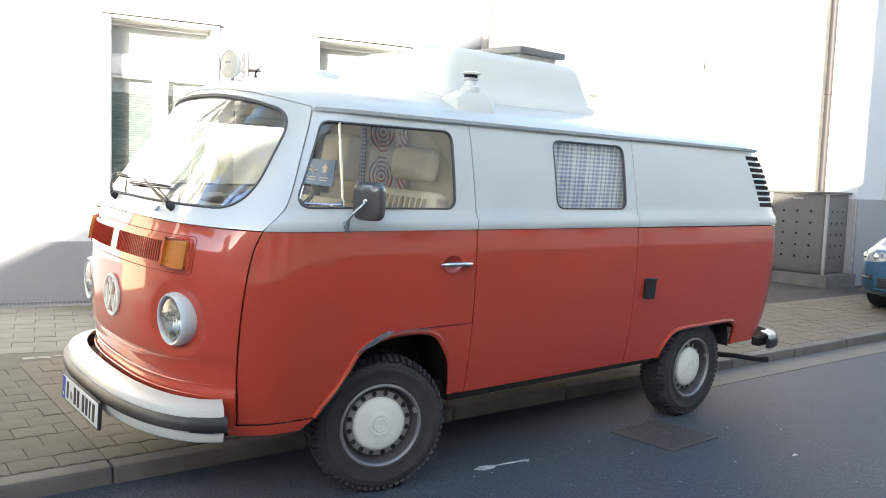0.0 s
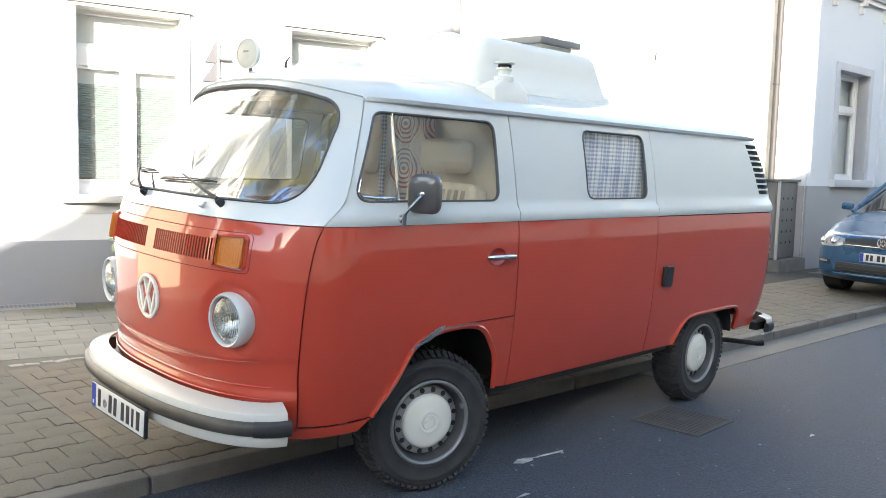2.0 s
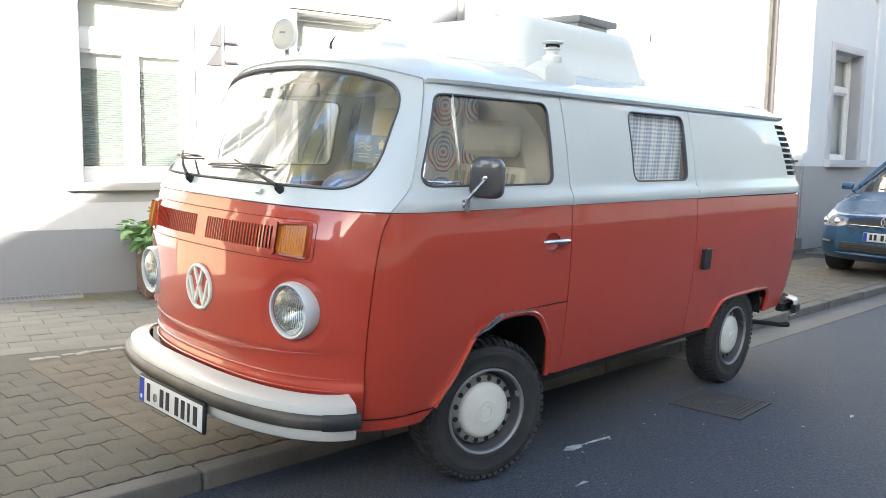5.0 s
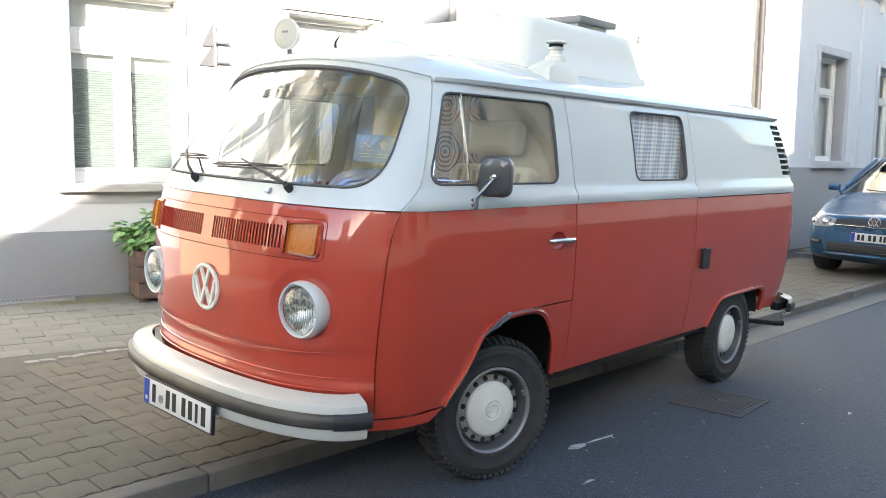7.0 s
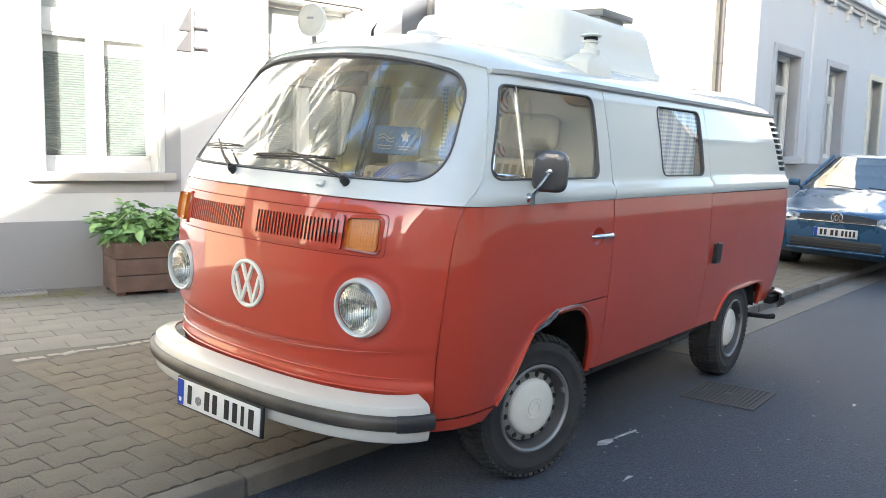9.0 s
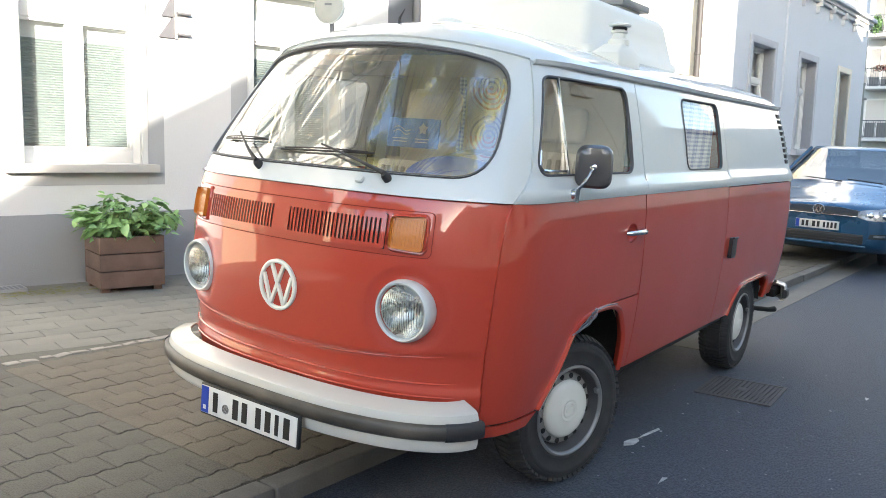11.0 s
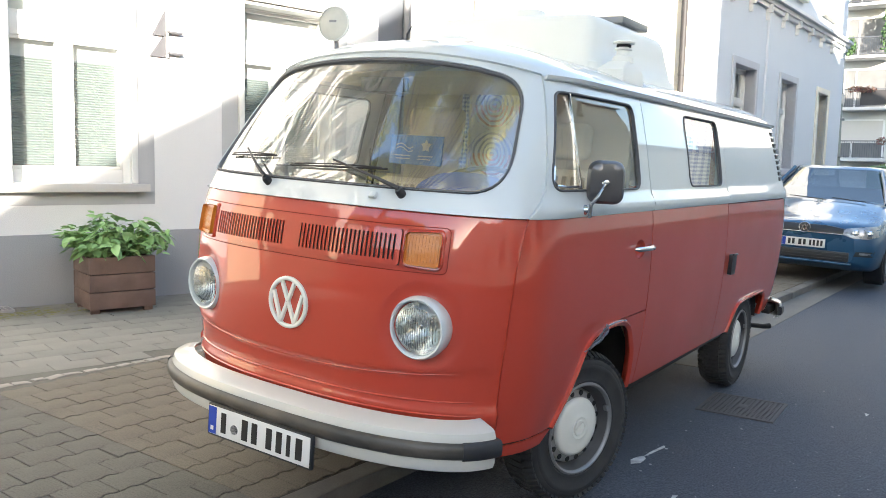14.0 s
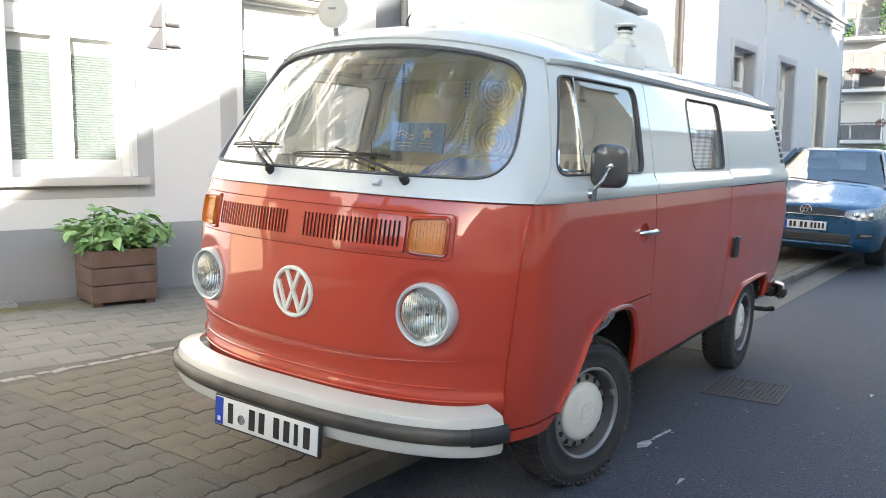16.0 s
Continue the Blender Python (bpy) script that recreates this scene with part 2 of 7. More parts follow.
def sheet(outer, holes, place, step=0.05, lip=0.010, depth=None):
    """A curved sheet: a flat outline with holes, cut into small faces, set in space by place(u, v), with its rims turned in."""
    loops = [dense(list(p), step) for p in [outer, *holes]]
    pts, edges = [], []
    for lp in loops:
        b = len(pts)
        pts += lp
        edges += [(b + i, b + (i + 1) % len(lp)) for i in range(len(lp))]
    p = np.array(outer)
    gx = np.arange(p[:, 0].min() + step * 0.5, p[:, 0].max(), step)
    gy = np.arange(p[:, 1].min() + step * 0.5, p[:, 1].max(), step)
    grid = np.array([(a, b) for a in gx for b in gy]).reshape(-1, 2)
    keep = inside(outer, grid)
    for h in holes:
        keep &= ~inside(h, grid)
    edge = np.array(pts)
    keep &= np.array([((edge - g) ** 2).sum(axis=1).min() > (0.4 * step) ** 2 for g in grid], bool)
    pts += [tuple(g) for g in grid[keep]]
    v, _, f, *_ = geometry.delaunay_2d_cdt([Vector(q) for q in pts], edges, [], 0, 1e-6)
    va = np.array([tuple(q) for q in v])
    mid = np.array([va[list(t)].mean(axis=0) for t in f])
    ok = inside(outer, mid)
    for h in holes:
        ok &= ~inside(h, mid)
    bm = bmesh.new()
    bv = [bm.verts.new(place(*q)) for q in va]
    for t, k in zip(f, ok):
        if k:
            bm.faces.new([bv[i] for i in t])
    bmesh.ops.delete(bm, geom=[q for q in bm.verts if not q.link_faces], context="VERTS")
    if lip:
        bm.normal_update()
        mean = sum((q.normal for q in bm.verts), Vector())
        rim = [e for e in bm.edges if e.is_boundary]
        made = {}
        for e in rim:
            for q in e.verts:
                if q not in made:
                    inward = depth(q.co) if depth else -q.normal
                    made[q] = (q, bm.verts.new(q.co + inward * lip))
        for e in rim:
            a, b = e.verts
            bm.faces.new((made[a][0], made[b][0], made[b][1], made[a][1]))
    return bm


def ring_along(poly, place, section, out=None):
    """A closed moulding along a flat outline set in space by place(u, v, w): section points are (outward in the plane, off the plane)."""
    bm = bmesh.new()
    n = len(poly)
    rings = []
    c = Vector((sum(p[0] for p in poly) / n, sum(p[1] for p in poly) / n))
    area = sum(a[0] * b[1] - b[0] * a[1] for a, b in zip(poly, poly[1:] + poly[:1]))
    for i in range(n):
        a, b = Vector(poly[i - 1]), Vector(poly[(i + 1) % n])
        t = (b - a).normalized()
        o = Vector((t.y, -t.x)) * (1 if area > 0 else -1)
        rings.append([bm.verts.new(place(poly[i][0] + o.x * u, poly[i][1] + o.y * u, w)) for u, w in section])
    k = len(section)
    for r, s in zip(rings, rings[1:] + rings[:1]):
        for j in range(k):
            bm.faces.new((r[j], r[(j + 1) % k], s[(j + 1) % k], s[j]))
    return bm
def curve(*pts):
    """A smooth curve through (x, y) points, flat outside them."""
    xs = np.array([p[0] for p in pts], float)
    ys = np.array([p[1] for p in pts], float)
    d = np.diff(ys) / np.diff(xs)
    m = np.concatenate([[d[0]], (d[1:] + d[:-1]) / 2, [d[-1]]])

    def f(x):
        x = min(max(x, xs[0]), xs[-1])
        i = min(int(np.searchsorted(xs, x, side="right")) - 1, len(xs) - 2)
        h = xs[i + 1] - xs[i]
        u = (x - xs[i]) / h
        return float(ys[i] * (1 + 2 * u) * (1 - u) ** 2 + m[i] * h * u * (1 - u) ** 2
                     + ys[i + 1] * u * u * (3 - 2 * u) - m[i + 1] * h * u * u * (1 - u))
    return f


# the van's half width, nose and tail by height above the road
HALF = curve((0.36, 0.785), (0.5, 0.812), (0.7, 0.832), (0.9, 0.84), (1.1, 0.838), (1.22, 0.83), (1.35, 0.806), (1.55, 0.766), (1.75, 0.712), (1.85, 0.67))
NOSE = curve((0.36, 0.18), (0.5, 0.155), (0.65, 0.135), (0.8, 0.125), (0.95, 0.125), (1.1, 0.138), (1.24, 0.17), (1.33, 0.21), (1.5, 0.32), (1.66, 0.435), (1.78, 0.53), (1.86, 0.615))
TAIL = curve((0.36, 4.44), (0.6, 4.53), (0.9, 4.565), (1.2, 4.56), (1.4, 4.53), (1.6, 4.46), (1.78, 4.35))
FRONT_L, FRONT_A, FRONT_B = 0.46, 2.7, 2.3
REAR_L, REAR_A, REAR_B = 0.27, 3.6, 2.6


def side_y(x, z):
    """The body's half width at a place along it."""
    w, f, r = HALF(z), NOSE(z) + FRONT_L, TAIL(z) - REAR_L
    if x < f:
        return w * max(0.0, 1 - min(1.0, (f - x) / FRONT_L) ** FRONT_B) ** (1 / FRONT_A)
    if x > r:
        return w * max(0.0, 1 - min(1.0, (x - r) / REAR_L) ** REAR_B) ** (1 / REAR_A)
    return w


# ---- the van's shape ----
def _arc(a, b, n=400):
    """Quarter outline in units of (half width, length), with the way along it for a half width of 0.84."""
    th = np.linspace(0, math.pi / 2, n)
    q, e = np.sin(th) ** (2 / a), 1 - np.cos(th) ** (2 / b)
    return q, e


_q, _e = _arc(FRONT_A, FRONT_B)
_fs = np.concatenate([[0], np.cumsum(np.hypot(np.diff(_q) * 0.84, np.diff(_e) * FRONT_L))])
_rq, _re = _arc(REAR_A, REAR_B)
_rq, _re = _rq[::-1], _re[::-1]
_rs = np.concatenate([[0], np.cumsum(np.hypot(np.diff(_rq) * 0.84, np.diff(_re) * REAR_L))])


def front_raw(s, z):
    t = abs(s)
    return Vector((NOSE(z) + FRONT_L * np.interp(t, _fs, _e), math.copysign(HALF(z) * np.interp(t, _fs, _q), s), z))


def lifted(raw, u, z, w):
    """raw(u, z) moved off the surface by w."""
    p = raw(u, z)
    if not w:
        return p
    du, dz = raw(u + 0.01, z) - raw(u - 0.01, z), raw(u, min(z + 0.01, 1.84)) - raw(u, min(z + 0.01, 1.84) - 0.02)
    n = du.cross(dz).normalized()
    if n.dot(p - Vector((2.2, 0, z * 0.6 + 0.4))) < 0:
        n = -n
    return p + n * w


def front(s, z, w=0.0):
    return lifted(front_raw, s, z, w)


REAR_U = 4.22


def side_raw(u, z, sign=-1):
    """Along the flank: u is x as far as 3.9, then runs round the rear corner."""
    end = TAIL(z) - REAR_L
    if u <= 3.9:
        return Vector((u, sign * side_y(u, z), z))
    if u <= REAR_U:
        x = 3.9 + (u - 3.9) / (REAR_U - 3.9) * (end - 3.9)
        return Vector((x, sign * HALF(z), z))
    s = u - REAR_U
    return Vector((end + REAR_L * (1 - np.interp(s, _rs, _re)), sign * HALF(z) * np.interp(s, _rs, _rq), z))


def flank(sign):
    raw = lambda u, z: side_raw(u, z, sign)
    return lambda u, z, w=0.0: lifted(raw, u, z, w)


def ledge(z):
    """The swelling of the belt line."""
    return 0.014 * max(0.0, 1 - abs((z - 1.268) / 0.036) ** 4) if 1.232 < z < 1.304 else 0.0


SEAM = float(np.interp(0.56, _e, _fs))
# the line along which the front panel meets the doors, by height
seam_x = curve((0.36, 0.394), (0.44, 0.388), (0.55, 0.376), (0.65, 0.366), (0.8, 0.363), (0.99, 0.376), (1.12, 0.398), (1.2, 0.424), (1.243, 0.45), (1.283, 0.494), (1.324, 0.534),
               (1.395, 0.571), (1.52, 0.623), (1.637, 0.676), (1.74, 0.723))


def seam_s(z):
    """The same line, as a way round the front."""
    return float(np.interp((seam_x(z) - NOSE(z)) / FRONT_L, _e, _fs))



# ---- the van ----
VAN_ROLL = 2.3
VAN_POSE = pose(3.0, 0, 0, 0, 0, -0.2) @ pose(-3.0, 0, 0) @ pose(0, -0.75, 0, VAN_ROLL) @ pose(0, 0.78, 0)
van = thing("camper_van", VAN_POSE, "red and white vintage camper van parked half on the pavement", "camper van")
BELT = 1.236


def belt_front(s):
    return BELT + 0.008 * max(0.0, 1 - (abs(s) / SEAM) ** 2)


def roof_front(s):
    """The height of the roof's edge round the front."""
    return 1.745 + 0.075 * max(0.0, 1 - (abs(s) / seam_s(1.745)) ** 2)


# front panel, red below and white round the windscreen
G = 0.0021
S_LOW, S_BELT, S_TOP = seam_s(0.44), seam_s(BELT), seam_s(1.745)
lower = [(s, 0.44 + 0.05 * (1 - (abs(s) / S_LOW) ** 3)) for s in np.linspace(-S_LOW + G, S_LOW - G, 25)]
lower += [(seam_s(z) - G, z) for z in np.linspace(0.44, BELT, 18)[1:-1]]
lower += [(s, belt_front(s)) for s in np.linspace(S_BELT - G, -S_BELT + G, 71)]
lower += [(G - seam_s(z), z) for z in np.linspace(BELT, 0.44, 18)[1:-1]]


def dents(s, z):
    """The fine pressings of the front panel: a crease low down, headlight bowls and the lip over the bumper."""
    w = 0.0
    w += 0.014 / (1 + math.exp((z - 0.572 - 0.012 * (s / 0.8) ** 2) / 0.004))
    crease = 0.715 - 0.04 * math.cos(min(1, abs(s) / 0.75) * math.pi / 2)
    w += -0.010 / (1 + math.exp((z - crease) / 0.0045)) * max(0.0, 1 - (abs(s) / 0.86) ** 8)
    for hs in (-HEAD_S, HEAD_S):
        d = math.hypot(s - hs, z - HEAD_Z)
        w -= 0.02 * max(0.0, 1 - (d / 0.155) ** 3) if d < 0.155 else 0.0
    return w


HEAD_Y, HEAD_Z = 0.545, 0.858
HEAD_S = float(np.interp(HEAD_Y / HALF(HEAD_Z), _q, _fs))
GRILLE_Z0, GRILLE_Z1 = 1.062, 1.182
vent_holes = []
for x0, x1 in ((0.045, 0.445), (-0.445, -0.03)):
    n = 24
    for i in range(n):
        c = x0 + (x1 - x0) * (i + 0.5) / n
        zc = (GRILLE_Z0 + GRILLE_Z1) / 2
        vent_holes.append(fillet([(c - 0.0034, zc - 0.043, 0.0034), (c + 0.0034, zc - 0.043, 0.0034), (c + 0.0034, zc + 0.043, 0.0034), (c - 0.0034, zc + 0.043, 0.0034)], 2))
bowls = [[(k * HEAD_S + 0.095 * math.cos(a), HEAD_Z + 0.095 * math.sin(a)) for a in np.linspace(0, 2 * math.pi, 33)[:-1]] for k in (-1, 1)]
part("front_panel", sheet(lower, bowls, lambda s, z: front(s, z, dents(s, z)), 0.014), M_RED, van, "glossy orange-red front panel with pressed creases")
for nm, zf, h in (("press_line", lambda s: 0.712 - 0.042 * math.cos(min(1, abs(s) / 0.75) * math.pi / 2), 0.0026), ("press_line", lambda s: 0.592 + 0.016 * (s / 0.8) ** 2, 0.0040), ("press_line", lambda s: 0.552 + 0.010 * (s / 0.8) ** 2, 0.0034)):
    bm = bmesh.new()
    fm = []
    for s in np.linspace(-0.80, 0.80, 61):
        z = zf(s)
        p = front(s, z, dents(s, z) - 0.006 * (abs(s) / 0.80) ** 8)
        fm.append((p, (front(s, z + 0.01) - front(s, z - 0.01)).normalized(), (front(s, z, 0.01) - front(s, z)).normalized()))
    sweep(bm, [(-0.005, -0.004), (-0.004, 0.0006), (-0.001, h), (0.001, h), (0.004, 0.0006), (0.005, -0.004)], fm)
    part(nm, bm, M_RED, van)
grille = [(-0.46, GRILLE_Z0), (0.46, GRILLE_Z0), (0.46, GRILLE_Z1), (-0.46, GRILLE_Z1)]
gr = part("air_grille", sheet(fillet([(*p, 0.012) for p in grille], 3), vent_holes, lambda s, z: front(s, z, 0.009), 0.03, lip=0.002), M_RED, van, "red slotted fresh-air grille")
# the shallow groove round grille and signals, its shade drawn as a dark strip
groove = fillet([(-0.626, 1.045, 0.02), (0.626, 1.045, 0.02), (0.626, 1.197, 0.02), (-0.626, 1.197, 0.02)], 4)
part("grille_seam", ring_along(dense(groove, 0.03), front, [(-0.0015, -0.002), (-0.0015, 0.001), (0.0015, 0.001), (0.0015, -0.002)]), material("groove shade red", (0.19, 0.022, 0.014), 0.9, spec=0.1), gr, "dark strip for the shade of the pressed seam round the grille")
part("grille_backing", sheet(grille, [], lambda s, z: front(s, z, 0.0045), 0.05, lip=0), M_UNDER, van)

WS = fillet([(-0.80, 1.315, 0.13), (0.80, 1.315, 0.13), (0.772, 1.716, 0.14)] + [(0.08 * k, 1.792 - 0.058 * abs(0.08 * k / 0.7) ** 2.2, 0) for k in range(7, -8, -1)] + [(-0.772, 1.716, 0.14)], 8)
upper = [(s, belt_front(s) + 0.0016) for s in np.linspace(-S_BELT + G, S_BELT - G, 71)]
upper += [(seam_s(z) - G, z) for z in np.linspace(BELT, 1.745, 18)[1:]]
upper += [(s, roof_front(s)) for s in np.linspace(S_TOP - G, -S_TOP + G, 25)]
upper += [(G - seam_s(z), z) for z in np.linspace(1.745, BELT, 18)[:-1]]
part("windscreen_surround", sheet(upper, [WS], front, 0.035), M_WHITE, van, "white cowl and windscreen pillars")
part("windscreen", sheet(WS, [], lambda s, z: front(s, z, -0.006), 0.05, lip=0), M_SCREEN, van, "curved clear windscreen reflecting houses")
part("windscreen_seal", ring_along(dense(WS, 0.03), front, [(-0.007, -0.008), (-0.007, 0.003), (-0.004, 0.006), (0.000, 0.006), (0.003, 0.002), (0.003, -0.008)]), M_SEALW, van, "black rubber windscreen seal")

SIDE_WIN = fillet([(2.12, 1.338, 0.05), (2.70, 1.338, 0.05), (2.715, 1.692, 0.05), (2.125, 1.692, 0.05)], 6)
DOOR_WIN = fillet([(0.572, 1.333, 0.045), (1.42, 1.333, 0.05), (1.432, 1.692, 0.05), (0.742, 1.692, 0.05)], 6)
ARCH_F = [(0.70, 0.445), (0.735, 0.495), (0.785, 0.55), (0.848, 0.64), (0.888, 0.702), (0.95, 0.748), (1.04, 0.770), (1.14, 0.778), (1.25, 0.774), (1.33, 0.745), (1.385, 0.68), (1.428, 0.60), (1.455, 0.44)]
ARCH_R = [(3.13, 0.42), (3.16, 0.49), (3.21, 0.55), (3.28, 0.588), (3.40, 0.598), (3.62, 0.60), (3.86, 0.60), (3.93, 0.585), (3.97, 0.54), (3.985, 0.42)]


def smooth_line(pts, n=4):
    """The same open line with n rounded steps between its points."""
    out = []
    for i in range(len(pts) - 1):
        p0, p1, p2, p3 = (Vector(pts[min(max(k, 0), len(pts) - 1)]) for k in (i - 1, i, i + 1, i + 2))
        for j in range(n):
            t = j / n
            q = 0.5 * (2 * p1 + (p2 - p0) * t + (2 * p0 - 5 * p1 + 4 * p2 - p3) * t * t + (3 * p1 - p0 - 3 * p2 + p3) * t ** 3)
            out.append((q.x, q.y))
    return out + [tuple(pts[-1])]


ARCH_F, ARCH_R = smooth_line(ARCH_F), smooth_line(ARCH_R)
SEAL = [(-0.005, -0.01), (-0.005, 0.003), (-0.003, 0.005), (0.001, 0.005), (0.003, 0.002), (0.003, -0.01)]
TOP = 1.738


def side_panels(sign):
    f = flank(sign)
    g = lambda u, z, w=0.0: f(u, z, w + ledge(z))
    into = lambda co: Vector((0, -sign, 0))
    zs = np.linspace(0.445, BELT, 14)
    edge = [(seam_x(z) + G, z) for z in zs]
    low = [(1.545 - G, BELT), (1.545 - G, 0.787), (1.24, 0.787)] + [p for p in ARCH_F[::-1] if p[0] < 1.2] + edge
    dish = [(1.40 + 0.060 * math.cos(a), 1.074 + 0.042 * math.sin(a)) for a in np.linspace(0, 2 * math.pi, 25)[:-1]]
    d = part("front_door", sheet(low, [dish], f, 0.05, depth=into), M_RED, van, "red lower skin of a front door")
    up = [(seam_x(z) + G, z) for z in np.linspace(TOP, BELT + 0.001, 12)] + [(1.545 - G, BELT + 0.001), (1.545 - G, TOP)]
    fr = part("window_frame", sheet(up, [DOOR_WIN], g, 0.03, depth=into), M_WHITE, d, "white upper door frame")
    part("door_glass", sheet(DOOR_WIN, [], lambda u, z: f(u, z, -0.008), 0.06, lip=0), M_GLASS, d, "clear door window glass")
    part("window_seal", ring_along(dense(DOOR_WIN, 0.04), f, SEAL), M_SEALW, d, "black rubber window seal")
    bm = bmesh.new()
    fm = [(f(u, z, 0.006), Vector((1, 0, 0)), Vector((0, sign, 0))) for u, z in ((0.797, 1.338), (0.815, 1.688))]
    sweep(bm, [(-0.0032, -0.008), (0.0032, -0.008), (0.0032, 0.002), (-0.0032, 0.002)], fm)
    part("quarter_light_bar", bm, M_CHROME, d, "chrome bar of the quarter light")
    bm = bmesh.new()
    tube(bm, [f(0.622, 1.42, 0.002), f(0.600, 1.37, 0.002), f(0.615, 1.352, 0.002), f(0.70, 1.348, 0.002), f(0.79, 1.348, 0.002)], 0.0045, 6)
    part("quarter_light_trim", bm, M_CHROME, d)
    # handle in a round dish
    bm = bmesh.new()
    c = f(1.40, 1.074)
    turn = Matrix.Translation(c) @ pose(0, 0, 0, 90 if sign < 0 else -90) @ Matrix.Diagonal((1.22, 0.86, 1, 1))
    lathe(bm, [(0.0, -0.030), (0.03, -0.027), (0.046, -0.014), (0.052, -0.006)], 24, turn)
    part("handle_dish", bm, M_RED, d)
    bm = bmesh.new()
    tube(bm, [f(1.328, 1.078, 0.004), f(1.338, 1.078, 0.02), f(1.383, 1.078, 0.03), f(1.443, 1.077, 0.03), f(1.482, 1.076, 0.026), f(1.494, 1.076, 0.006)], [0.007, 0.011, 0.011, 0.012, 0.014, 0.014], 10)
    part("door_handle", bm, M_CHROME, d, "chrome door handle with push button")
    # wing behind the wheel, cargo side, rear quarter
    fender = [(1.24, 0.781), (1.545, 0.781), (1.545, 0.432)] + [p for p in ARCH_F[::-1] if p[0] > 1.24]
    part("front_wing", sheet(fender, [], f, 0.04, depth=into), M_RED, van)
    sill = [(seam_x(0.41) - 0.02, 0.395), (seam_x(0.44) - 0.03, 0.438), (0.70, 0.438), (0.64, 0.395)]
    part("door_sill", sheet(sill, [], lambda u, z: f(u, z, 0.004), 0.05, depth=into), M_RED, van)
    mid = [(1.550, 0.432), (2.7965, 0.425), (2.7965, BELT), (1.550, BELT)]
    part("cargo_side", sheet(mid, [], f, 0.06, depth=into), M_RED, van, "red lower cargo side panel")
    midu = [(1.550, BELT + 0.001), (2.7965, BELT + 0.001), (2.7965, TOP), (1.550, TOP)]
    ms = part("upper_cargo_side", sheet(midu, [SIDE_WIN], g, 0.03, depth=into), M_WHITE, van, "white upper side panel with a curtained window")
    part("side_glass", sheet(SIDE_WIN, [], lambda u, z: f(u, z, -0.008), 0.06, lip=0), M_GLASS, ms, "side window glass")
    part("side_seal", ring_along(dense(SIDE_WIN, 0.04), f, SEAL), M_SEALW, ms, "black rubber window seal")
    end = REAR_U + float(_rs[-1])
    rear = [(2.8015, 0.425)] + ARCH_R + [(REAR_U + 0.05, 0.42), (end, 0.46), (end, BELT - 0.006), (2.8015, BELT - 0.004)]
    rq = part("rear_quarter", sheet(rear, [], f, 0.045, depth=into), M_RED, van, "red rear quarter panel")
    slats = []
    for i in range(9):
        z = 1.360 + i * 0.0388
        u0, u1 = 4.135 - 0.005 * i, 4.332 + 0.001 * i
        slats.append(fillet([(u0, z, 0.007), (u1, z, 0.007), (u1 - 0.003, z + 0.027, 0.007), (u0 - 0.002, z + 0.027, 0.007)], 2))
    rearu = [(2.8015, BELT + 0.001), (end, BELT + 0.001), (end, TOP), (2.8015, TOP)]
    ru = part("upper_rear_quarter", sheet(rearu, slats, g, 0.035, depth=into), M_WHITE, van, "white upper rear quarter with air intake slots")
    part("intake_backing", sheet([(3.92, 1.345), (4.37, 1.345), (4.37, 1.715), (3.92, 1.715)], [], lambda u, z: f(u, z, -0.016), 0.04, lip=0), M_UNDER, ru, "black air intake slots")
    for path in ([(seam_x(z), z) for z in np.linspace(0.44, 1.735, 24)], [(1.55, z) for z in np.linspace(0.44, 1.735, 16)],
                 [(2.799, z) for z in np.linspace(0.43, 1.735, 16)], [(u, 0.784) for u in np.linspace(1.26, 1.54, 6)]):
        bm = bmesh.new()
        pts = [f(u, z, -0.012) for u, z in path]
        along = Vector((1, 0, 0)) if abs(path[0][1] - path[-1][1]) > 0.1 else Vector((0, 0, 1))
        sweep(bm, [(-0.03, -0.002), (0.03, -0.002), (0.03, 0.002), (-0.03, 0.002)], [(p, (f(u + 0.01, z) - f(u - 0.01, z)).normalized() if along.x else along, Vector((0, sign, 0))) for p, (u, z) in zip(pts, path)])
        part("door_jamb", bm, M_UNDER, van)
    # flares of the arches
    for path, nm in ((ARCH_F, "front_arch_lip"), (ARCH_R, "rear_arch_lip")):
        bm = bmesh.new()
        pts = [f(u, z, 0.004) for u, z in path]
        fr2 = []
        for i, p in enumerate(pts):
            t = (pts[min(i + 1, len(pts) - 1)] - pts[max(i - 1, 0)]).normalized()
            o = Vector((0, sign, 0))
            fr2.append((p, t.cross(o) , o))
        sweep(bm, [(-0.008, -0.03), (-0.008, 0.008), (0.0, 0.012), (0.008, 0.009), (0.016, 0.001), (0.016, -0.004)], fr2)
        part(nm, bm, M_RED, van)
    return d


side_panels(-1)
side_panels(1)

# tail and roof
E0 = REAR_U + float(_rs[-1])
f_l, f_r = flank(-1), flank(1)
bm = bmesh.new()
zz = np.linspace(0.44, 1.75, 20)
rows = [[bm.verts.new(Vector((TAIL(z) - 0.012, y, z))) for y in np.linspace(-0.25, 0.25, 5)] for z in zz]
for a, b in zip(rows, rows[1:]):
    for i in range(4):
        bm.faces.new((a[i], a[i + 1], b[i + 1], b[i]))
part("tailgate", bm, M_RED, van)


def roof_edge():
    pts = []
    for s in np.linspace(0, S_TOP, 14):
        pts.append(front_raw(-s, roof_front(s)))
    for u in np.linspace(seam_x(1.745) + 0.05, 3.9, 28):
        pts.append(side_raw(u, 1.745))
    for u in np.linspace(3.98, E0, 14):
        pts.append(side_raw(u, 1.745))
    return pts


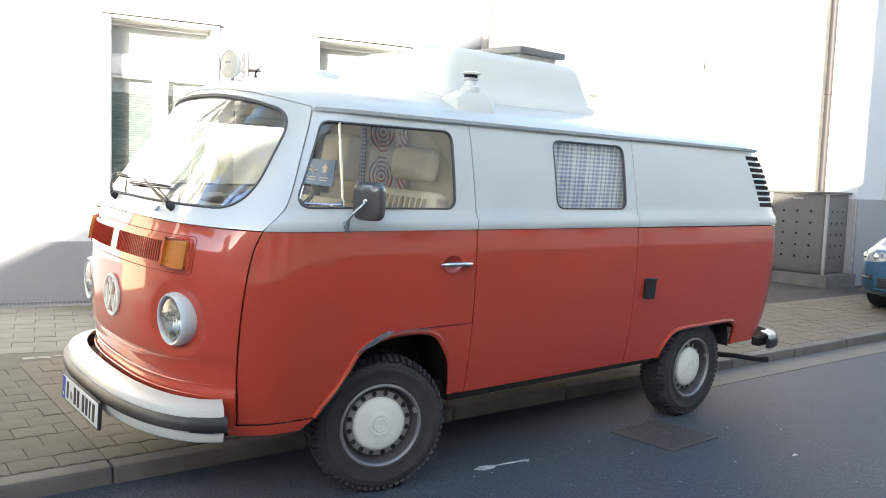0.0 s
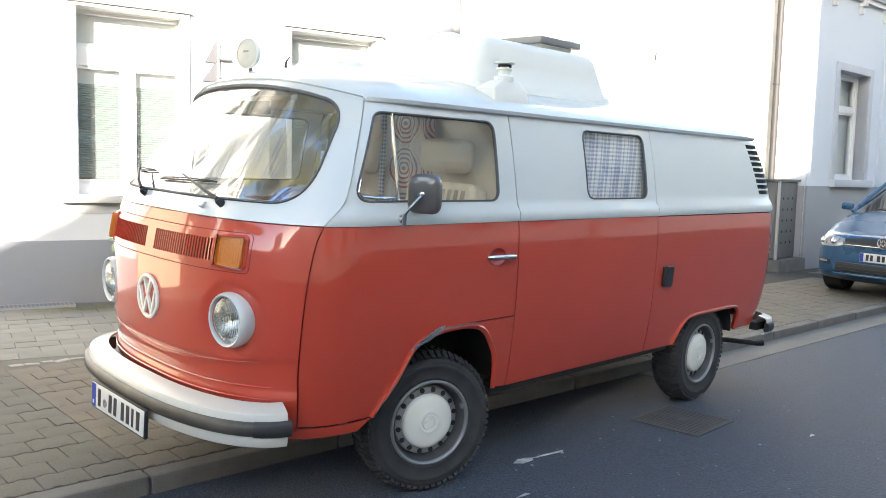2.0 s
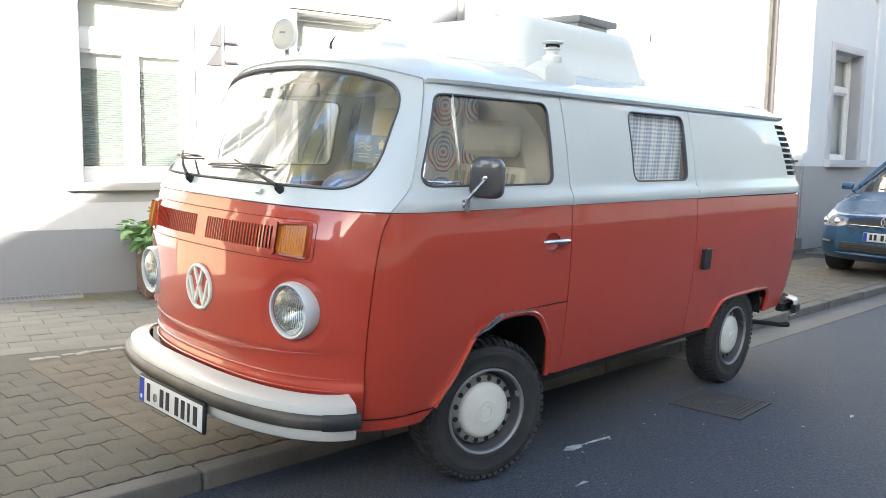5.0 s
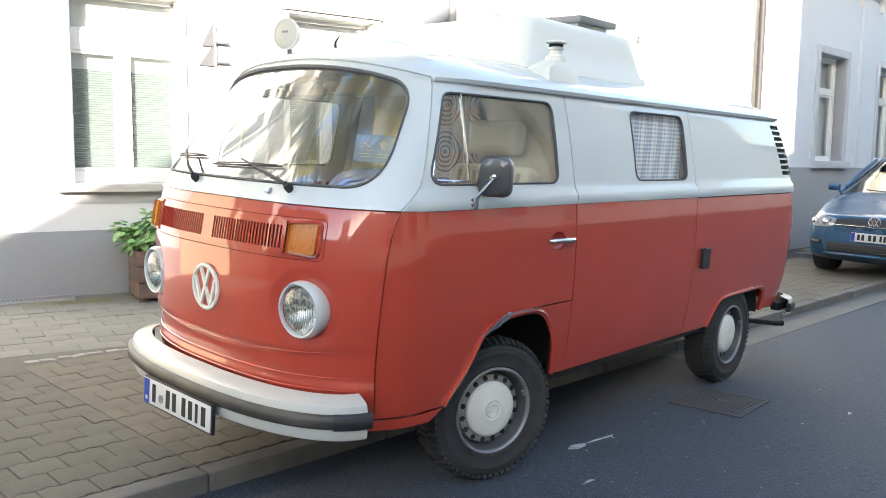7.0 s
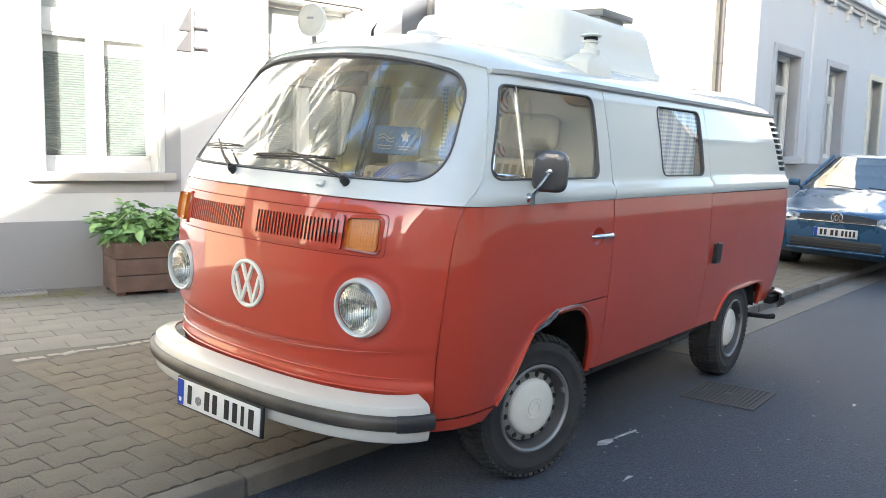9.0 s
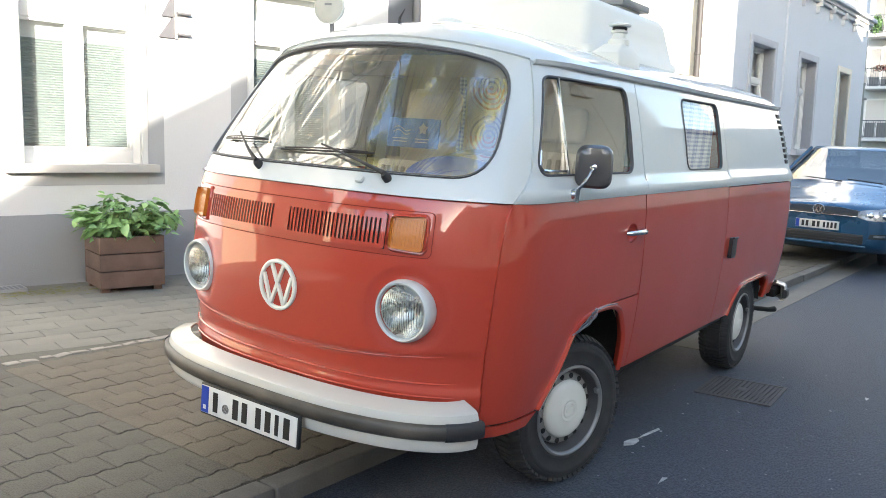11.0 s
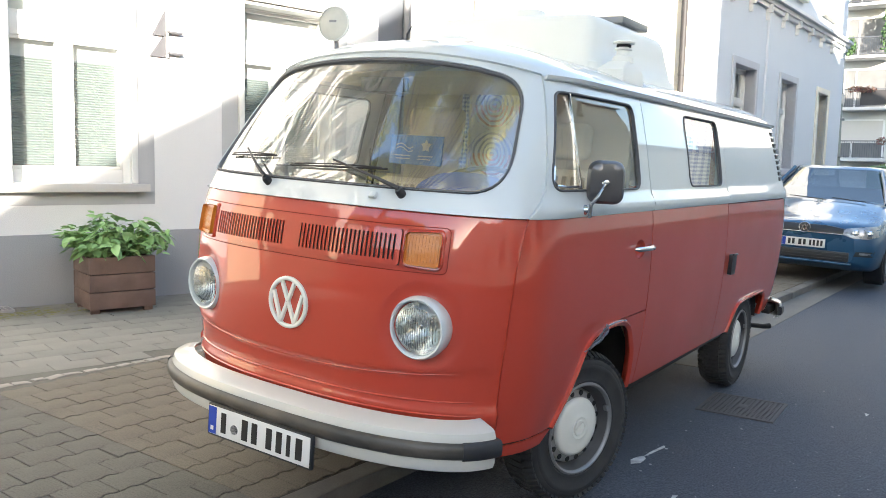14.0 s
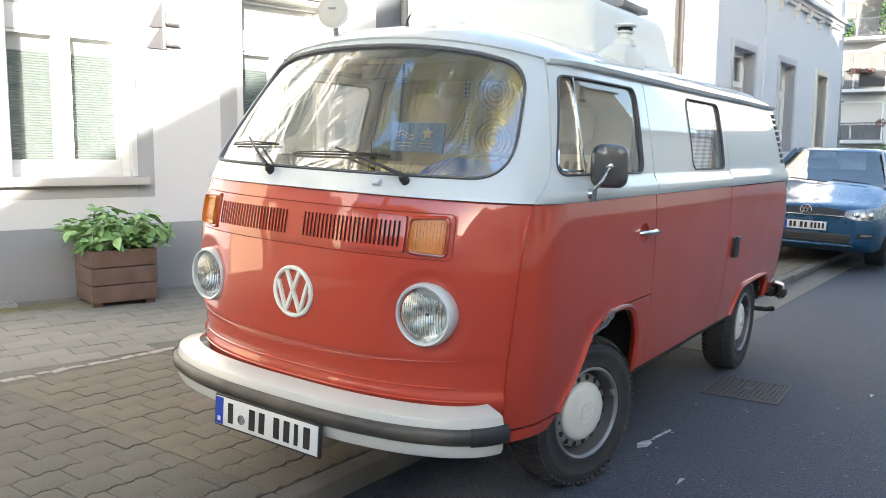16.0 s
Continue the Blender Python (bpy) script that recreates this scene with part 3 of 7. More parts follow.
half = roof_edge()
loop = half + [Vector((p.x, -p.y, p.z)) for p in half[-2:0:-1]]
bm = bmesh.new()
rings = []
ks = [1.012, 1.0, 0.97, 0.93, 0.88, 0.82, 0.75, 0.66, 0.55, 0.42, 0.28, 0.12, 0.0]
for k in ks:
    ring = []
    for p in loop:
        c = Vector((min(max(p.x, 1.1), 3.6), 0, 1.93))
        q = min(k, 1.0)
        zq = p.z + (c.z - p.z) * (1 - q ** 2.0) ** 0.7
        xy = c + (p - c) * k
        ring.append(bm.verts.new(Vector((xy.x, xy.y, zq - (0.008 if k > 1 else 0)))))
    rings.append(ring)
n = len(loop)
for a, b in zip(rings, rings[1:]):
    for i in range(n):
        bm.faces.new((a[i], a[(i + 1) % n], b[(i + 1) % n], b[i]))
bmesh.ops.remove_doubles(bm, verts=bm.verts, dist=0.0005)
part("roof", bm, M_WHITE, van, "domed white steel roof", smooth=60)
for sign in (-1, 1):
    bm = bmesh.new()
    fm = []
    path = [p for p in half[13:-8]]
    path = [Vector((p.x, p.y * -sign, p.z)) for p in path]
    for p in path:
        fm.append((p, Vector((0, sign, 0)), Vector((0, 0, 1))))
    sweep(bm, [(-0.01, -0.012), (0.012, -0.016), (0.024, -0.010), (0.028, 0.004), (0.022, 0.004), (0.016, -0.003), (-0.01, 0.004)], fm)
    part("rain_gutter", bm, M_WHITE, van, "white rain gutter along the roof edge")

# underside, arches and inner walls
part("underbody", boxes((0.35, 0.66, -0.66, 0.66, 0.37, 0.43), (0.6, 1.55, -0.46, 0.46, 0.34, 0.46), (1.5, 3.1, -0.70, 0.70, 0.385, 0.45), (3.0, 4.35, -0.48, 0.48, 0.33, 0.46), bevel=0.02), M_UNDER, van, "black underbody")
part("sill_rail", boxes((1.47, 3.12, -0.775, -0.70, 0.388, 0.43), bevel=0.008), M_UNDER, van)
part("sill_rail", boxes((1.47, 3.12, 0.70, 0.775, 0.388, 0.43), bevel=0.008), M_UNDER, van)
for cx in (1.09, 3.52):
    for sg in (-1, 1):
        bm = bmesh.new()
        ro = 0.45 if cx < 2 else 0.42
        lathe(bm, [(ro, -0.16), (ro, 0.15), (0.02, 0.15)], 28, Matrix.Translation((cx + (0.04 if cx > 2 else 0.02), sg * 0.62, 0.38)) @ pose(0, 0, 0, 90 * sg))
        bmesh.ops.bisect_plane(bm, geom=bm.verts[:] + bm.edges[:] + bm.faces[:], plane_co=(0, 0, 0.40), plane_no=(0, 0, -1), clear_outer=True)
        part("wheel_housing", bm, M_UNDER, van)


# ---- wheels ----
M_DISC = material("pale wheel disc paint", (0.27, 0.27, 0.265), 0.45, metal=0.3, vary=0.5, scale=14, second=(0.15, 0.147, 0.14))

def wheel(m, steer, name_label):
    w = new("wheel")
    w.parent = van
    w.matrix_local = m @ pose(0, 0, 0, 0, 0, steer)
    w["label"] = name_label
    face = pose(0, 0, 0, 90)
    bm = bmesh.new()
    lathe(bm, [(0.195, -0.07), (0.235, -0.075), (0.278, -0.078), (0.303, -0.062), (0.312, -0.04), (0.315, 0.015), (0.312, 0.06), (0.303, 0.09), (0.292, 0.102), (0.278, 0.108), (0.274, 0.1075), (0.271, 0.110), (0.258, 0.111), (0.255, 0.109), (0.235, 0.106), (0.212, 0.102), (0.208, 0.104), (0.195, 0.10), (0.185, 0.09)], 72, face)
    part("tyre", bm, M_TYRE, w, "worn black tyre")
    bm = bmesh.new()
    for k in range(60):
        a = 2 * math.pi * k / 60
        for sgn in (1, -1):
            rot = face @ pose(0, 0, 0, 0, 0, math.degrees(a)) @ pose(0.308, 0, 0.015 + sgn * 0.067, 0, -sgn * 28, 0)
            box(bm, -0.008, 0.0095, -0.011, 0.011, -0.022, 0.022, 0.0, rot)
        rot = face @ pose(0, 0, 0, 0, 0, math.degrees(a) + 3)
        box(bm, 0.308, 0.320, -0.010, 0.010, -0.033, 0.063, 0.0, rot)
    part("tread", bm, M_TYRE, w, smooth=0)
    bm = bmesh.new()
    lathe(bm, [(0.200, 0.096), (0.197, 0.105), (0.190, 0.108), (0.184, 0.104), (0.181, 0.094)], 48, face)
    part("rim", bm, M_STEEL, w, "silver steel rim")
    # the rim well's dark colour stands for the shade inside the dish
    bm = bmesh.new()
    lathe(bm, [(0.1815, 0.096), (0.177, 0.072), (0.171, 0.046), (0.165, 0.036), (0.160, 0.038)], 48, face)
    part("rim_well", bm, M_RIMSHADE, w, "dished rim well with shade in its dark colour")
    bm = bmesh.new()
    lathe(bm, [(0.1605, 0.036), (0.159, 0.052), (0.154, 0.060), (0.132, 0.065), (0.05, 0.066), (0.0, 0.066)], 48, face)
    part("wheel_disc", bm, M_DISC, w, "silver wheel disc with round holes")
    bm = bmesh.new()
    lathe(bm, [(0.0, 0.0), (0.0118, 0.0), (0.0118, -0.006)], 14, face)
    hole = part("rim_hole", bm, M_UNDER, w)
    for k in range(16):
        a = 2 * math.pi * (k + 0.5) / 16
        h = hole if k == 0 else new("rim_hole", hole.data)
        h.parent = w
        h.location = face @ Vector((0.1425 * math.cos(a), 0.1425 * math.sin(a), 0.0652))
    bm = bmesh.new()
    lathe(bm, [(0.126, 0.062), (0.126, 0.073), (0.121, 0.081), (0.108, 0.088), (0.08, 0.092), (0.05, 0.094), (0.047, 0.096), (0.044, 0.094), (0.0, 0.096)], 40, face)
    cap = part("hub_cap", bm, M_HUB, w, "ivory domed hub cap with an embossed badge")
    bm = bmesh.new()
    lathe(bm, [(0.036, 0.094), (0.034, 0.099), (0.028, 0.099), (0.026, 0.095)], 28, face)
    for k in (-1, 1):
        box(bm, -0.022, 0.022, -0.004, 0.004, 0.094, 0.0985, 0.0, face @ pose(0, k * 0.006, 0, 0, 0, k * 24))
    part("badge", bm, M_HUB, cap)
    bm = bmesh.new()
    box(bm, 0.168, 0.186, -0.012, 0.012, 0.085, 0.104, 0.003, face @ pose(0, 0, 0, 0, 0, 20))
    part("balance_weight", bm, M_STEEL, w)
    return w


HUB_F, HUB_R, STEER = 0.328, 0.303, -16
wheel(pose(1.115, -0.668, HUB_F), STEER, "front wheel with an ivory hub cap")
wheel(pose(3.552, -0.685, HUB_R), 0, "rear wheel with an ivory hub cap")
wheel(pose(1.088, 0.668, HUB_F + 0.03, 0, 0, 180), -9, "front wheel with an ivory hub cap")
wheel(pose(3.515, 0.685, HUB_R + 0.04, 0, 0, 180), 0, "rear wheel with an ivory hub cap")


# ---- bumpers ----
def bumper_frames(x0, length, width, a=2.6, b=2.2, tilt=1, upto=1.0):
    th = np.linspace(-math.pi / 2 * upto, math.pi / 2 * upto, 400)
    y = np.sign(th) * width * np.abs(np.sin(th)) ** (2 / a)
    x = x0 + tilt * length * (1 - np.cos(th) ** (2 / b))
    s = np.concatenate([[0], np.cumsum(np.hypot(np.diff(x), np.diff(y)))])
    t = np.linspace(0, s[-1], 60)
    xs, ys = np.interp(t, s, x), np.interp(t, s, y)
    fm = []
    for i in range(60):
        d = Vector((xs[min(i + 1, 59)] - xs[max(i - 1, 0)], ys[min(i + 1, 59)] - ys[max(i - 1, 0)], 0)).normalized()
        fm.append((Vector((xs[i], ys[i], 0)), Vector((-d.y, d.x, 0)) * tilt, Vector((0, 0, 1))))
    return fm


BUMP = [(-0.078, 0.556), (-0.010, 0.542), (0.003, 0.534), (0.010, 0.512), (0.012, 0.452), (0.011, 0.426), (0.004, 0.408), (-0.012, 0.400), (-0.04, 0.398), (-0.04, 0.404), (-0.012, 0.408), (-0.002, 0.43), (0.0, 0.52), (-0.012, 0.534), (-0.078, 0.546)]
STRIP = [(0.006, 0.508), (0.02, 0.506), (0.028, 0.498), (0.030, 0.48), (0.028, 0.462), (0.02, 0.454), (0.006, 0.452)]
F_LINE = bumper_frames(0.03, 0.33, 0.80, upto=0.905)
R_LINE = bumper_frames(4.655, 0.285, 0.862, a=4.0, b=3.0, tilt=-1)
R_BUMP = [(u * 0.8, (w - 0.48) * 0.86 + 0.408) for u, w in BUMP]
R_STRIP = [(u * 0.8, (w - 0.48) * 1.05 + 0.396) for u, w in STRIP]
for nm, line, sec, strip_sec, label in (("front_bumper", F_LINE, BUMP, STRIP, "white painted front bumper with a rubber strip"),
                                        ("rear_bumper", R_LINE, R_BUMP, R_STRIP, "white rear bumper with a rubber strip")):
    bumper = part(nm, sweep(bmesh.new(), sec, line), M_BUMPER, van, label)
    part("bumper_strip", sweep(bmesh.new(), strip_sec, line), M_STRIP if nm == "front_bumper" else M_RUBBER, bumper, "worn black and brown rubber strip")
    zc = sum(w for u, w in strip_sec) / len(strip_sec)
    for k in (0, 1):
        end = line[:5] if k == 0 else line[-5:]
        p, a, b = end[0] if k == 0 else end[-1]
        t = (end[0][0] - end[1][0]).normalized() if k == 0 else (end[-1][0] - end[-2][0]).normalized()
        tip = [(p + t * 0.012, a, b)]
        part("strip_end", sweep(bmesh.new(), [(u + 0.003 if u > 0.01 else u - 0.012, (w - zc) * 1.12 + zc) for u, w in strip_sec], tip + end if k == 0 else end + tip), M_RUBBER, bumper, "black rubber end piece")
part("bumper_bracket", boxes((4.36, 4.62, -0.80, -0.74, 0.36, 0.42), bevel=0.01), M_UNDER, van)


# ---- ground ----
def slab(name, pts, z, mat, thick=0.3, label="", category="", zf=None):
    bm = bmesh.new()
    vs = [bm.verts.new((x, y, zf(x, y) if zf else z)) for x, y in pts]
    f = bm.faces.new(vs)
    bm.normal_update()
    if f.normal.z < 0:
        f.normal_flip()
    r = bmesh.ops.extrude_face_region(bm, geom=[f])
    for v in r["geom"]:
        if isinstance(v, bmesh.types.BMVert):
            v.co.z -= thick
    return tagged(part(name, bm, mat, None, label, smooth=0), label, category, kind="structure")


def road_z(x):
    """The street falls gently along x."""
    return -0.0095 * (x - 1.8)


def pave_z(x, y):
    return road_z(x) + 0.080 + 0.013 * min(y, 6)


def kerb_y(x):
    """The front of the kerb."""
    return 0.04 - 0.037 * x


KERB_TURN = math.degrees(math.atan(-0.037))
on_road = lambda x, y: road_z(x)
M_GUTTER = material("pale gutter concrete", (0.15, 0.145, 0.135), 0.85, vary=0.5, scale=2, second=(0.10, 0.098, 0.095), spots=0.5, bump=0.3, bump_scale=120)
slab("ground", [(-200, -200), (200, -200), (200, 200), (-200, 200)], 0, M_JOINT, 0.2, "earth under the street", "ground", zf=lambda x, y: road_z(x) - 0.10)
slab("road", [(-120, -7.0), (120, -7.0), (120, kerb_y(120) + 0.02), (-120, kerb_y(-120) + 0.02)], 0.0, M_ASPHALT, 0.08, "worn dark grey asphalt street", "road", zf=on_road)
slab("gutter", [(3.9, kerb_y(3.9) - 0.30), (60, kerb_y(60) - 0.28), (60, kerb_y(60) + 0.01), (3.9, kerb_y(3.9) + 0.01)], 0.0, M_GUTTER, 0.05, "pale worn gutter strip along the kerb", "gutter", zf=lambda x, y: road_z(x) + 0.004)
pavement = slab("pavement", [(-60, kerb_y(-60) + 0.10), (60, kerb_y(60) + 0.10), (60, 5.9), (-60, 5.9)], 0, M_JOINT, 0.15, "grey-brown concrete block pavement", "pavement", zf=lambda x, y: pave_z(x, y) - 0.006)
slab("pavement_opposite", [(-60, -13.6), (60, -13.6), (60, -7.0), (-60, -7.0)], 0.1, M_PAVER_G, 0.2, "far grey pavement", "pavement", zf=lambda x, y: road_z(x) + 0.1)

# road cover and worn paint
M_IRON = material("worn cast iron", (0.075, 0.072, 0.075), 0.65, metal=0.2, vary=0.6, scale=12, second=(0.11, 0.10, 0.095), bump=0.2, bump_scale=90)
cover = thing("drain_cover", pose(3.03, -0.942, road_z(3.03) + 0.001, 0, 0.54, 1) @ Matrix.Diagonal((1.09, 1.02, 1, 1)), "square cast-iron road cover with a grid pattern", "drain cover")
part("cover_frame", boxes((-0.215, 0.215, 0.195, 0.215, 0.0, 0.008), (-0.215, 0.215, -0.215, -0.195, 0.0, 0.008), (-0.215, -0.195, -0.195, 0.195, 0.0, 0.008), (0.195, 0.215, -0.195, 0.195, 0.0, 0.008)), M_IRON, cover)
part("cover_plate", boxes((-0.194, 0.194, -0.194, 0.194, -0.004, 0.003)), M_UNDER, cover)
for i in range(15):
    t_ = -0.182 + 0.026 * i
    part("rib", boxes((t_ - 0.006, t_ + 0.006, -0.19, 0.19, 0.002, 0.0065)), M_IRON, cover)
    part("rib", boxes((-0.19, 0.19, t_ - 0.006, t_ + 0.006, 0.002, 0.006)), M_IRON, cover)
part("lifting_eye", boxes((-0.04, 0.04, -0.025, 0.025, 0.005, 0.009), bevel=0.003), M_IRON, cover)
M_PAINT = material("worn white road paint", (0.55, 0.56, 0.57), 0.8, vary=0.8, scale=25, second=(0.2, 0.2, 0.21), bump=0.3, bump_scale=120)


def flake(pts, label="flake of worn white paint on the asphalt"):
    bm = bmesh.new()
    bm.faces.new([bm.verts.new((x - 0.022, y - 0.033, road_z(x) + 0.0035)) for x, y in pts])
    r = bmesh.ops.extrude_face_region(bm, geom=bm.faces[:])
    for v in r["geom"]:
        if isinstance(v, bmesh.types.BMVert):
            v.co.z -= 0.003
    tagged(part("paint_mark", bm, M_PAINT, None, label, smooth=0), label, "road marking", "paint marks")


flake([(1.69, -0.72), (1.73, -0.755), (1.80, -0.755), (1.83, -0.735), (1.80, -0.715), (1.74, -0.70)])
flake([(1.83, -0.735), (1.90, -0.752), (2.03, -0.775), (2.05, -0.762), (1.97, -0.748), (1.90, -0.738)])
flake([(2.42, -2.05), (2.47, -2.06), (2.475, -2.03), (2.43, -2.025)])
flake([(3.35, -1.55), (3.40, -1.56), (3.41, -1.535)])
flake([(1.35, -1.02), (1.44, -1.03), (1.43, -1.01)])
rnd = random.Random(7)
bm = bmesh.new()
for k in range(900):
    x, y = rnd.uniform(-0.5, 9), rnd.uniform(-4.0, -0.5)
    r = rnd.uniform(0.0015, 0.006) * (1 if rnd.random() < 0.93 else 1.7)
    a = rnd.uniform(0, 6.28)
    top = [bm.verts.new((x + r * math.cos(a + q) * rnd.uniform(0.6, 1.2), y + r * math.sin(a + q) * rnd.uniform(0.6, 1.2), road_z(x) + 0.003)) for q in (0, 1.3, 2.6, 3.9, 5.1)]
    bm.faces.new(top)
tagged(part("grit", bm, material("pale grit", (0.4, 0.4, 0.42), 0.9, vary=0.5, scale=3), None, "scattered pale grit on the road", smooth=0), "scattered pale grit on the road", "grit", kind="stuff")


# ---- houses ----
def wall(name, m, length, height, thick, openings, mat, label, category="wall", z0=-0.05):
    """A wall along local x with its face at y = 0 towards -y, openings through it."""
    outer = [(0, z0), (length, z0), (length, height), (0, height)]
    bm = sheet(outer, openings, lambda u, z: Vector((u, 0, z)), 3.0, lip=thick, depth=lambda co: Vector((0, 1, 0)))
    ob = part(name, bm, mat, None, label, smooth=0)
    ob.matrix_world = m
    return tagged(ob, label, category, kind="structure")


def strip(name, m, args, mat, label, category="trim"):
    ob = part(name, boxes(*args, bevel=0.004), mat, None, label, smooth=30)
    ob.matrix_world = m
    return tagged(ob, label, category, kind="structure")


M_PANE = glass_material("house window glass", (0.80, 0.84, 0.84), base=0.07, dust=0.03)
M_BLIND = material("pleated pale blind", (0.20, 0.235, 0.23), 0.8, vary=0.2, scale=4, second=(0.175, 0.205, 0.20))
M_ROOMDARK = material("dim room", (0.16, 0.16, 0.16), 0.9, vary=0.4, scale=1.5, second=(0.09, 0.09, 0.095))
M_SILL = material("pale stone sill", (0.52, 0.50, 0.47), 0.7, vary=0.3, scale=5, second=(0.5, 0.48, 0.45), bump=0.15, bump_scale=80)
M_ZINC = material("zinc downpipe", (0.03, 0.028, 0.03), 0.6, vary=0.5, scale=4, second=(0.05, 0.045, 0.045), bump=0.05, bump_scale=40)
M_ZINC_L = material("pale grey downpipe", (0.21, 0.21, 0.22), 0.5, vary=0.3, scale=4, second=(0.16, 0.16, 0.17))
M_REVEAL = material("grey window surround", (0.5, 0.51, 0.54), 0.85, vary=0.2, scale=2, bump=0.15, bump_scale=100)


def rect(x0, x1, z0, z1):
    return [(x0, z0), (x1, z0), (x1, z1), (x0, z1)]


def casement(name, m, x0, x1, z0, z1, transom, deep, label, blinds=(), fw=0.075, mullion=True, roller=0.16, half=0.05, foot=0.0):
    """A timber window in an opening: outer frame, mullion, transom, sashes, panes and blinds. The face of the frame lies deep behind the wall."""
    win = tagged(_placed(new(name), m), label, "window", kind="structure")
    d0, d1 = deep, deep + 0.07
    xc = (x0 + x1) / 2
    part("window_frame", boxes((x0, x0 + fw, d0, d1, z0, z1), (x1 - fw, x1, d0, d1, z0, z1), (x0 + fw, x1 - fw, d0, d1, z1 - fw, z1), (x0 + fw, x1 - fw, d0, d1, z0, z0 + fw + foot), bevel=0.006), M_FRAME, win)
    part("frame_moulding", boxes((x0 - 0.0, x0 + 0.03, d0 - 0.02, d0, z0, z1), (x1 - 0.03, x1, d0 - 0.02, d0, z0, z1), (x0 + 0.03, x1 - 0.03, d0 - 0.02, d0, z1 - 0.03, z1), bevel=0.004), M_FRAME, win)
    part("transom", boxes((x0 + fw, x1 - fw, d0 - 0.01, d1, transom - half, transom + half), bevel=0.008), M_FRAME, win)
    lights = [(x0 + fw, x1 - fw, transom + half, z1 - fw)]
    if mullion:
        part("mullion", boxes((xc - 0.045, xc + 0.045, d0 - 0.008, d1, z0 + fw + foot, transom - half), bevel=0.008), M_FRAME, win)
        lights += [(x0 + fw, xc - 0.045, z0 + fw + foot, transom - half), (xc + 0.045, x1 - fw, z0 + fw + foot, transom - half)]
    else:
        lights += [(x0 + fw, x1 - fw, z0 + fw + foot, transom - half)]
    for i, (a, b, c, d) in enumerate(lights):
        s = 0.03
        sash = part("sash", boxes((a, a + s, d0 + 0.012, d1 - 0.01, c, d), (b - s, b, d0 + 0.012, d1 - 0.01, c, d), (a + s, b - s, d0 + 0.012, d1 - 0.01, d - s, d), (a + s, b - s, d0 + 0.012, d1 - 0.01, c, c + s), bevel=0.005), M_FRAME, win)
        bm = bmesh.new()
        bm.faces.new([bm.verts.new((x, d0 + 0.036, z)) for x, z in rect(a + s, b - s, c + s, d - s)])
        part("pane", bm, M_PANE, sash, smooth=0)
        if i in blinds:
            n = int((d - c - roller) / 0.022)
            bm = bmesh.new()
            rows = [[bm.verts.new((x, d1 + 0.03 + (0.010 if k % 2 else 0.0), c + 0.02 + k * 0.011)) for x in (a + 0.03, b - 0.03)] for k in range(2 * n)]
            for r, t in zip(rows, rows[1:]):
                bm.faces.new((r[0], r[1], t[1], t[0]))
            part("pleated_blind", bm, M_BLIND, sash, "pale pleated blind", smooth=0)
            part("blind_rail", boxes((a + 0.025, b - 0.025, d1 + 0.02, d1 + 0.05, c + 0.005, c + 0.03), bevel=0.004), M_SILL, sash)
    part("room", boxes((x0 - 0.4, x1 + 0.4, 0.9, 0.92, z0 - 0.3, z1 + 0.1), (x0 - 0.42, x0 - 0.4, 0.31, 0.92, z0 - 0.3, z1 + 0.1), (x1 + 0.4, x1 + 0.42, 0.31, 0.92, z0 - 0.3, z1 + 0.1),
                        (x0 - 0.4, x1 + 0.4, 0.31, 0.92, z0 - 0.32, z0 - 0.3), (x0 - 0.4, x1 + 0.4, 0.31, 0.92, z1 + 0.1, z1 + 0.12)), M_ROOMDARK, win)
    return win


HOUSE_L = pose(1.5, 4.62, 0, 0, 0, -13.5)
W1, W2 = (0.035, 1.09, 1.18, 2.96), (2.15, 3.25, 1.18, 2.96)
UP = [(-11.2 + 2.12 * k, -10.0 + 2.12 * k, z, z + 1.85) for k in range(8) for z in (4.35, 7.5)]
wall("wall_left_house", HOUSE_L @ pose(-14, 0, 0), 18.25, 10.4, 0.3, [rect(a + 14, b + 14, c, d) for a, b, c, d in [W1, W2, *UP]], M_RENDER, "white rendered house front in sun and shade")
for i, (a, b, c, d) in enumerate([W1, W2]):
    casement("window_%d" % (i + 1), HOUSE_L, a, b, c, d, 2.505, 0.17, "white timber window with pleated blinds", blinds=(1, 2), fw=0.03, half=0.09, foot=0.085)
    strip("trim", HOUSE_L, [(a - 0.02, a + 0.03, -0.035, 0.17, c, d + 0.01), (b - 0.03, b + 0.02, -0.035, 0.17, c, d + 0.01), (a + 0.03, b - 0.03, -0.035, 0.17, d - 0.02, d + 0.01)], M_FRAME, "white moulded window surround")
    strip("trim", HOUSE_L, [(a + 0.03, a + 0.045, -0.01, 0.17, c, d - 0.02), (b - 0.045, b - 0.03, -0.01, 0.17, c, d - 0.02)], M_FRAME, "white inner window moulding")
    strip("trim", HOUSE_L, [(a - 0.055, b + 0.04, -0.075, 0.05, d + 0.014, d + 0.032)], M_SILL, "projecting moulding over a window")
    strip("window_sill", HOUSE_L, [(a - 0.13, b + 0.10, -0.11, 0.17, c - 0.075, c - 0.004)], M_SILL, "pale stone window sill", "sill")
    for seg in ((a - 0.20, a - 0.022, -0.004, 0.01, 0.99, d + 0.2), (b + 0.022, b + 0.185, -0.004, 0.01, 0.99, d + 0.2), (a - 0.022, b + 0.022, -0.004, 0.01, 0.99, c - 0.08)):
        strip("surround", HOUSE_L, [seg], M_BAND, "pale grey painted band round a window")
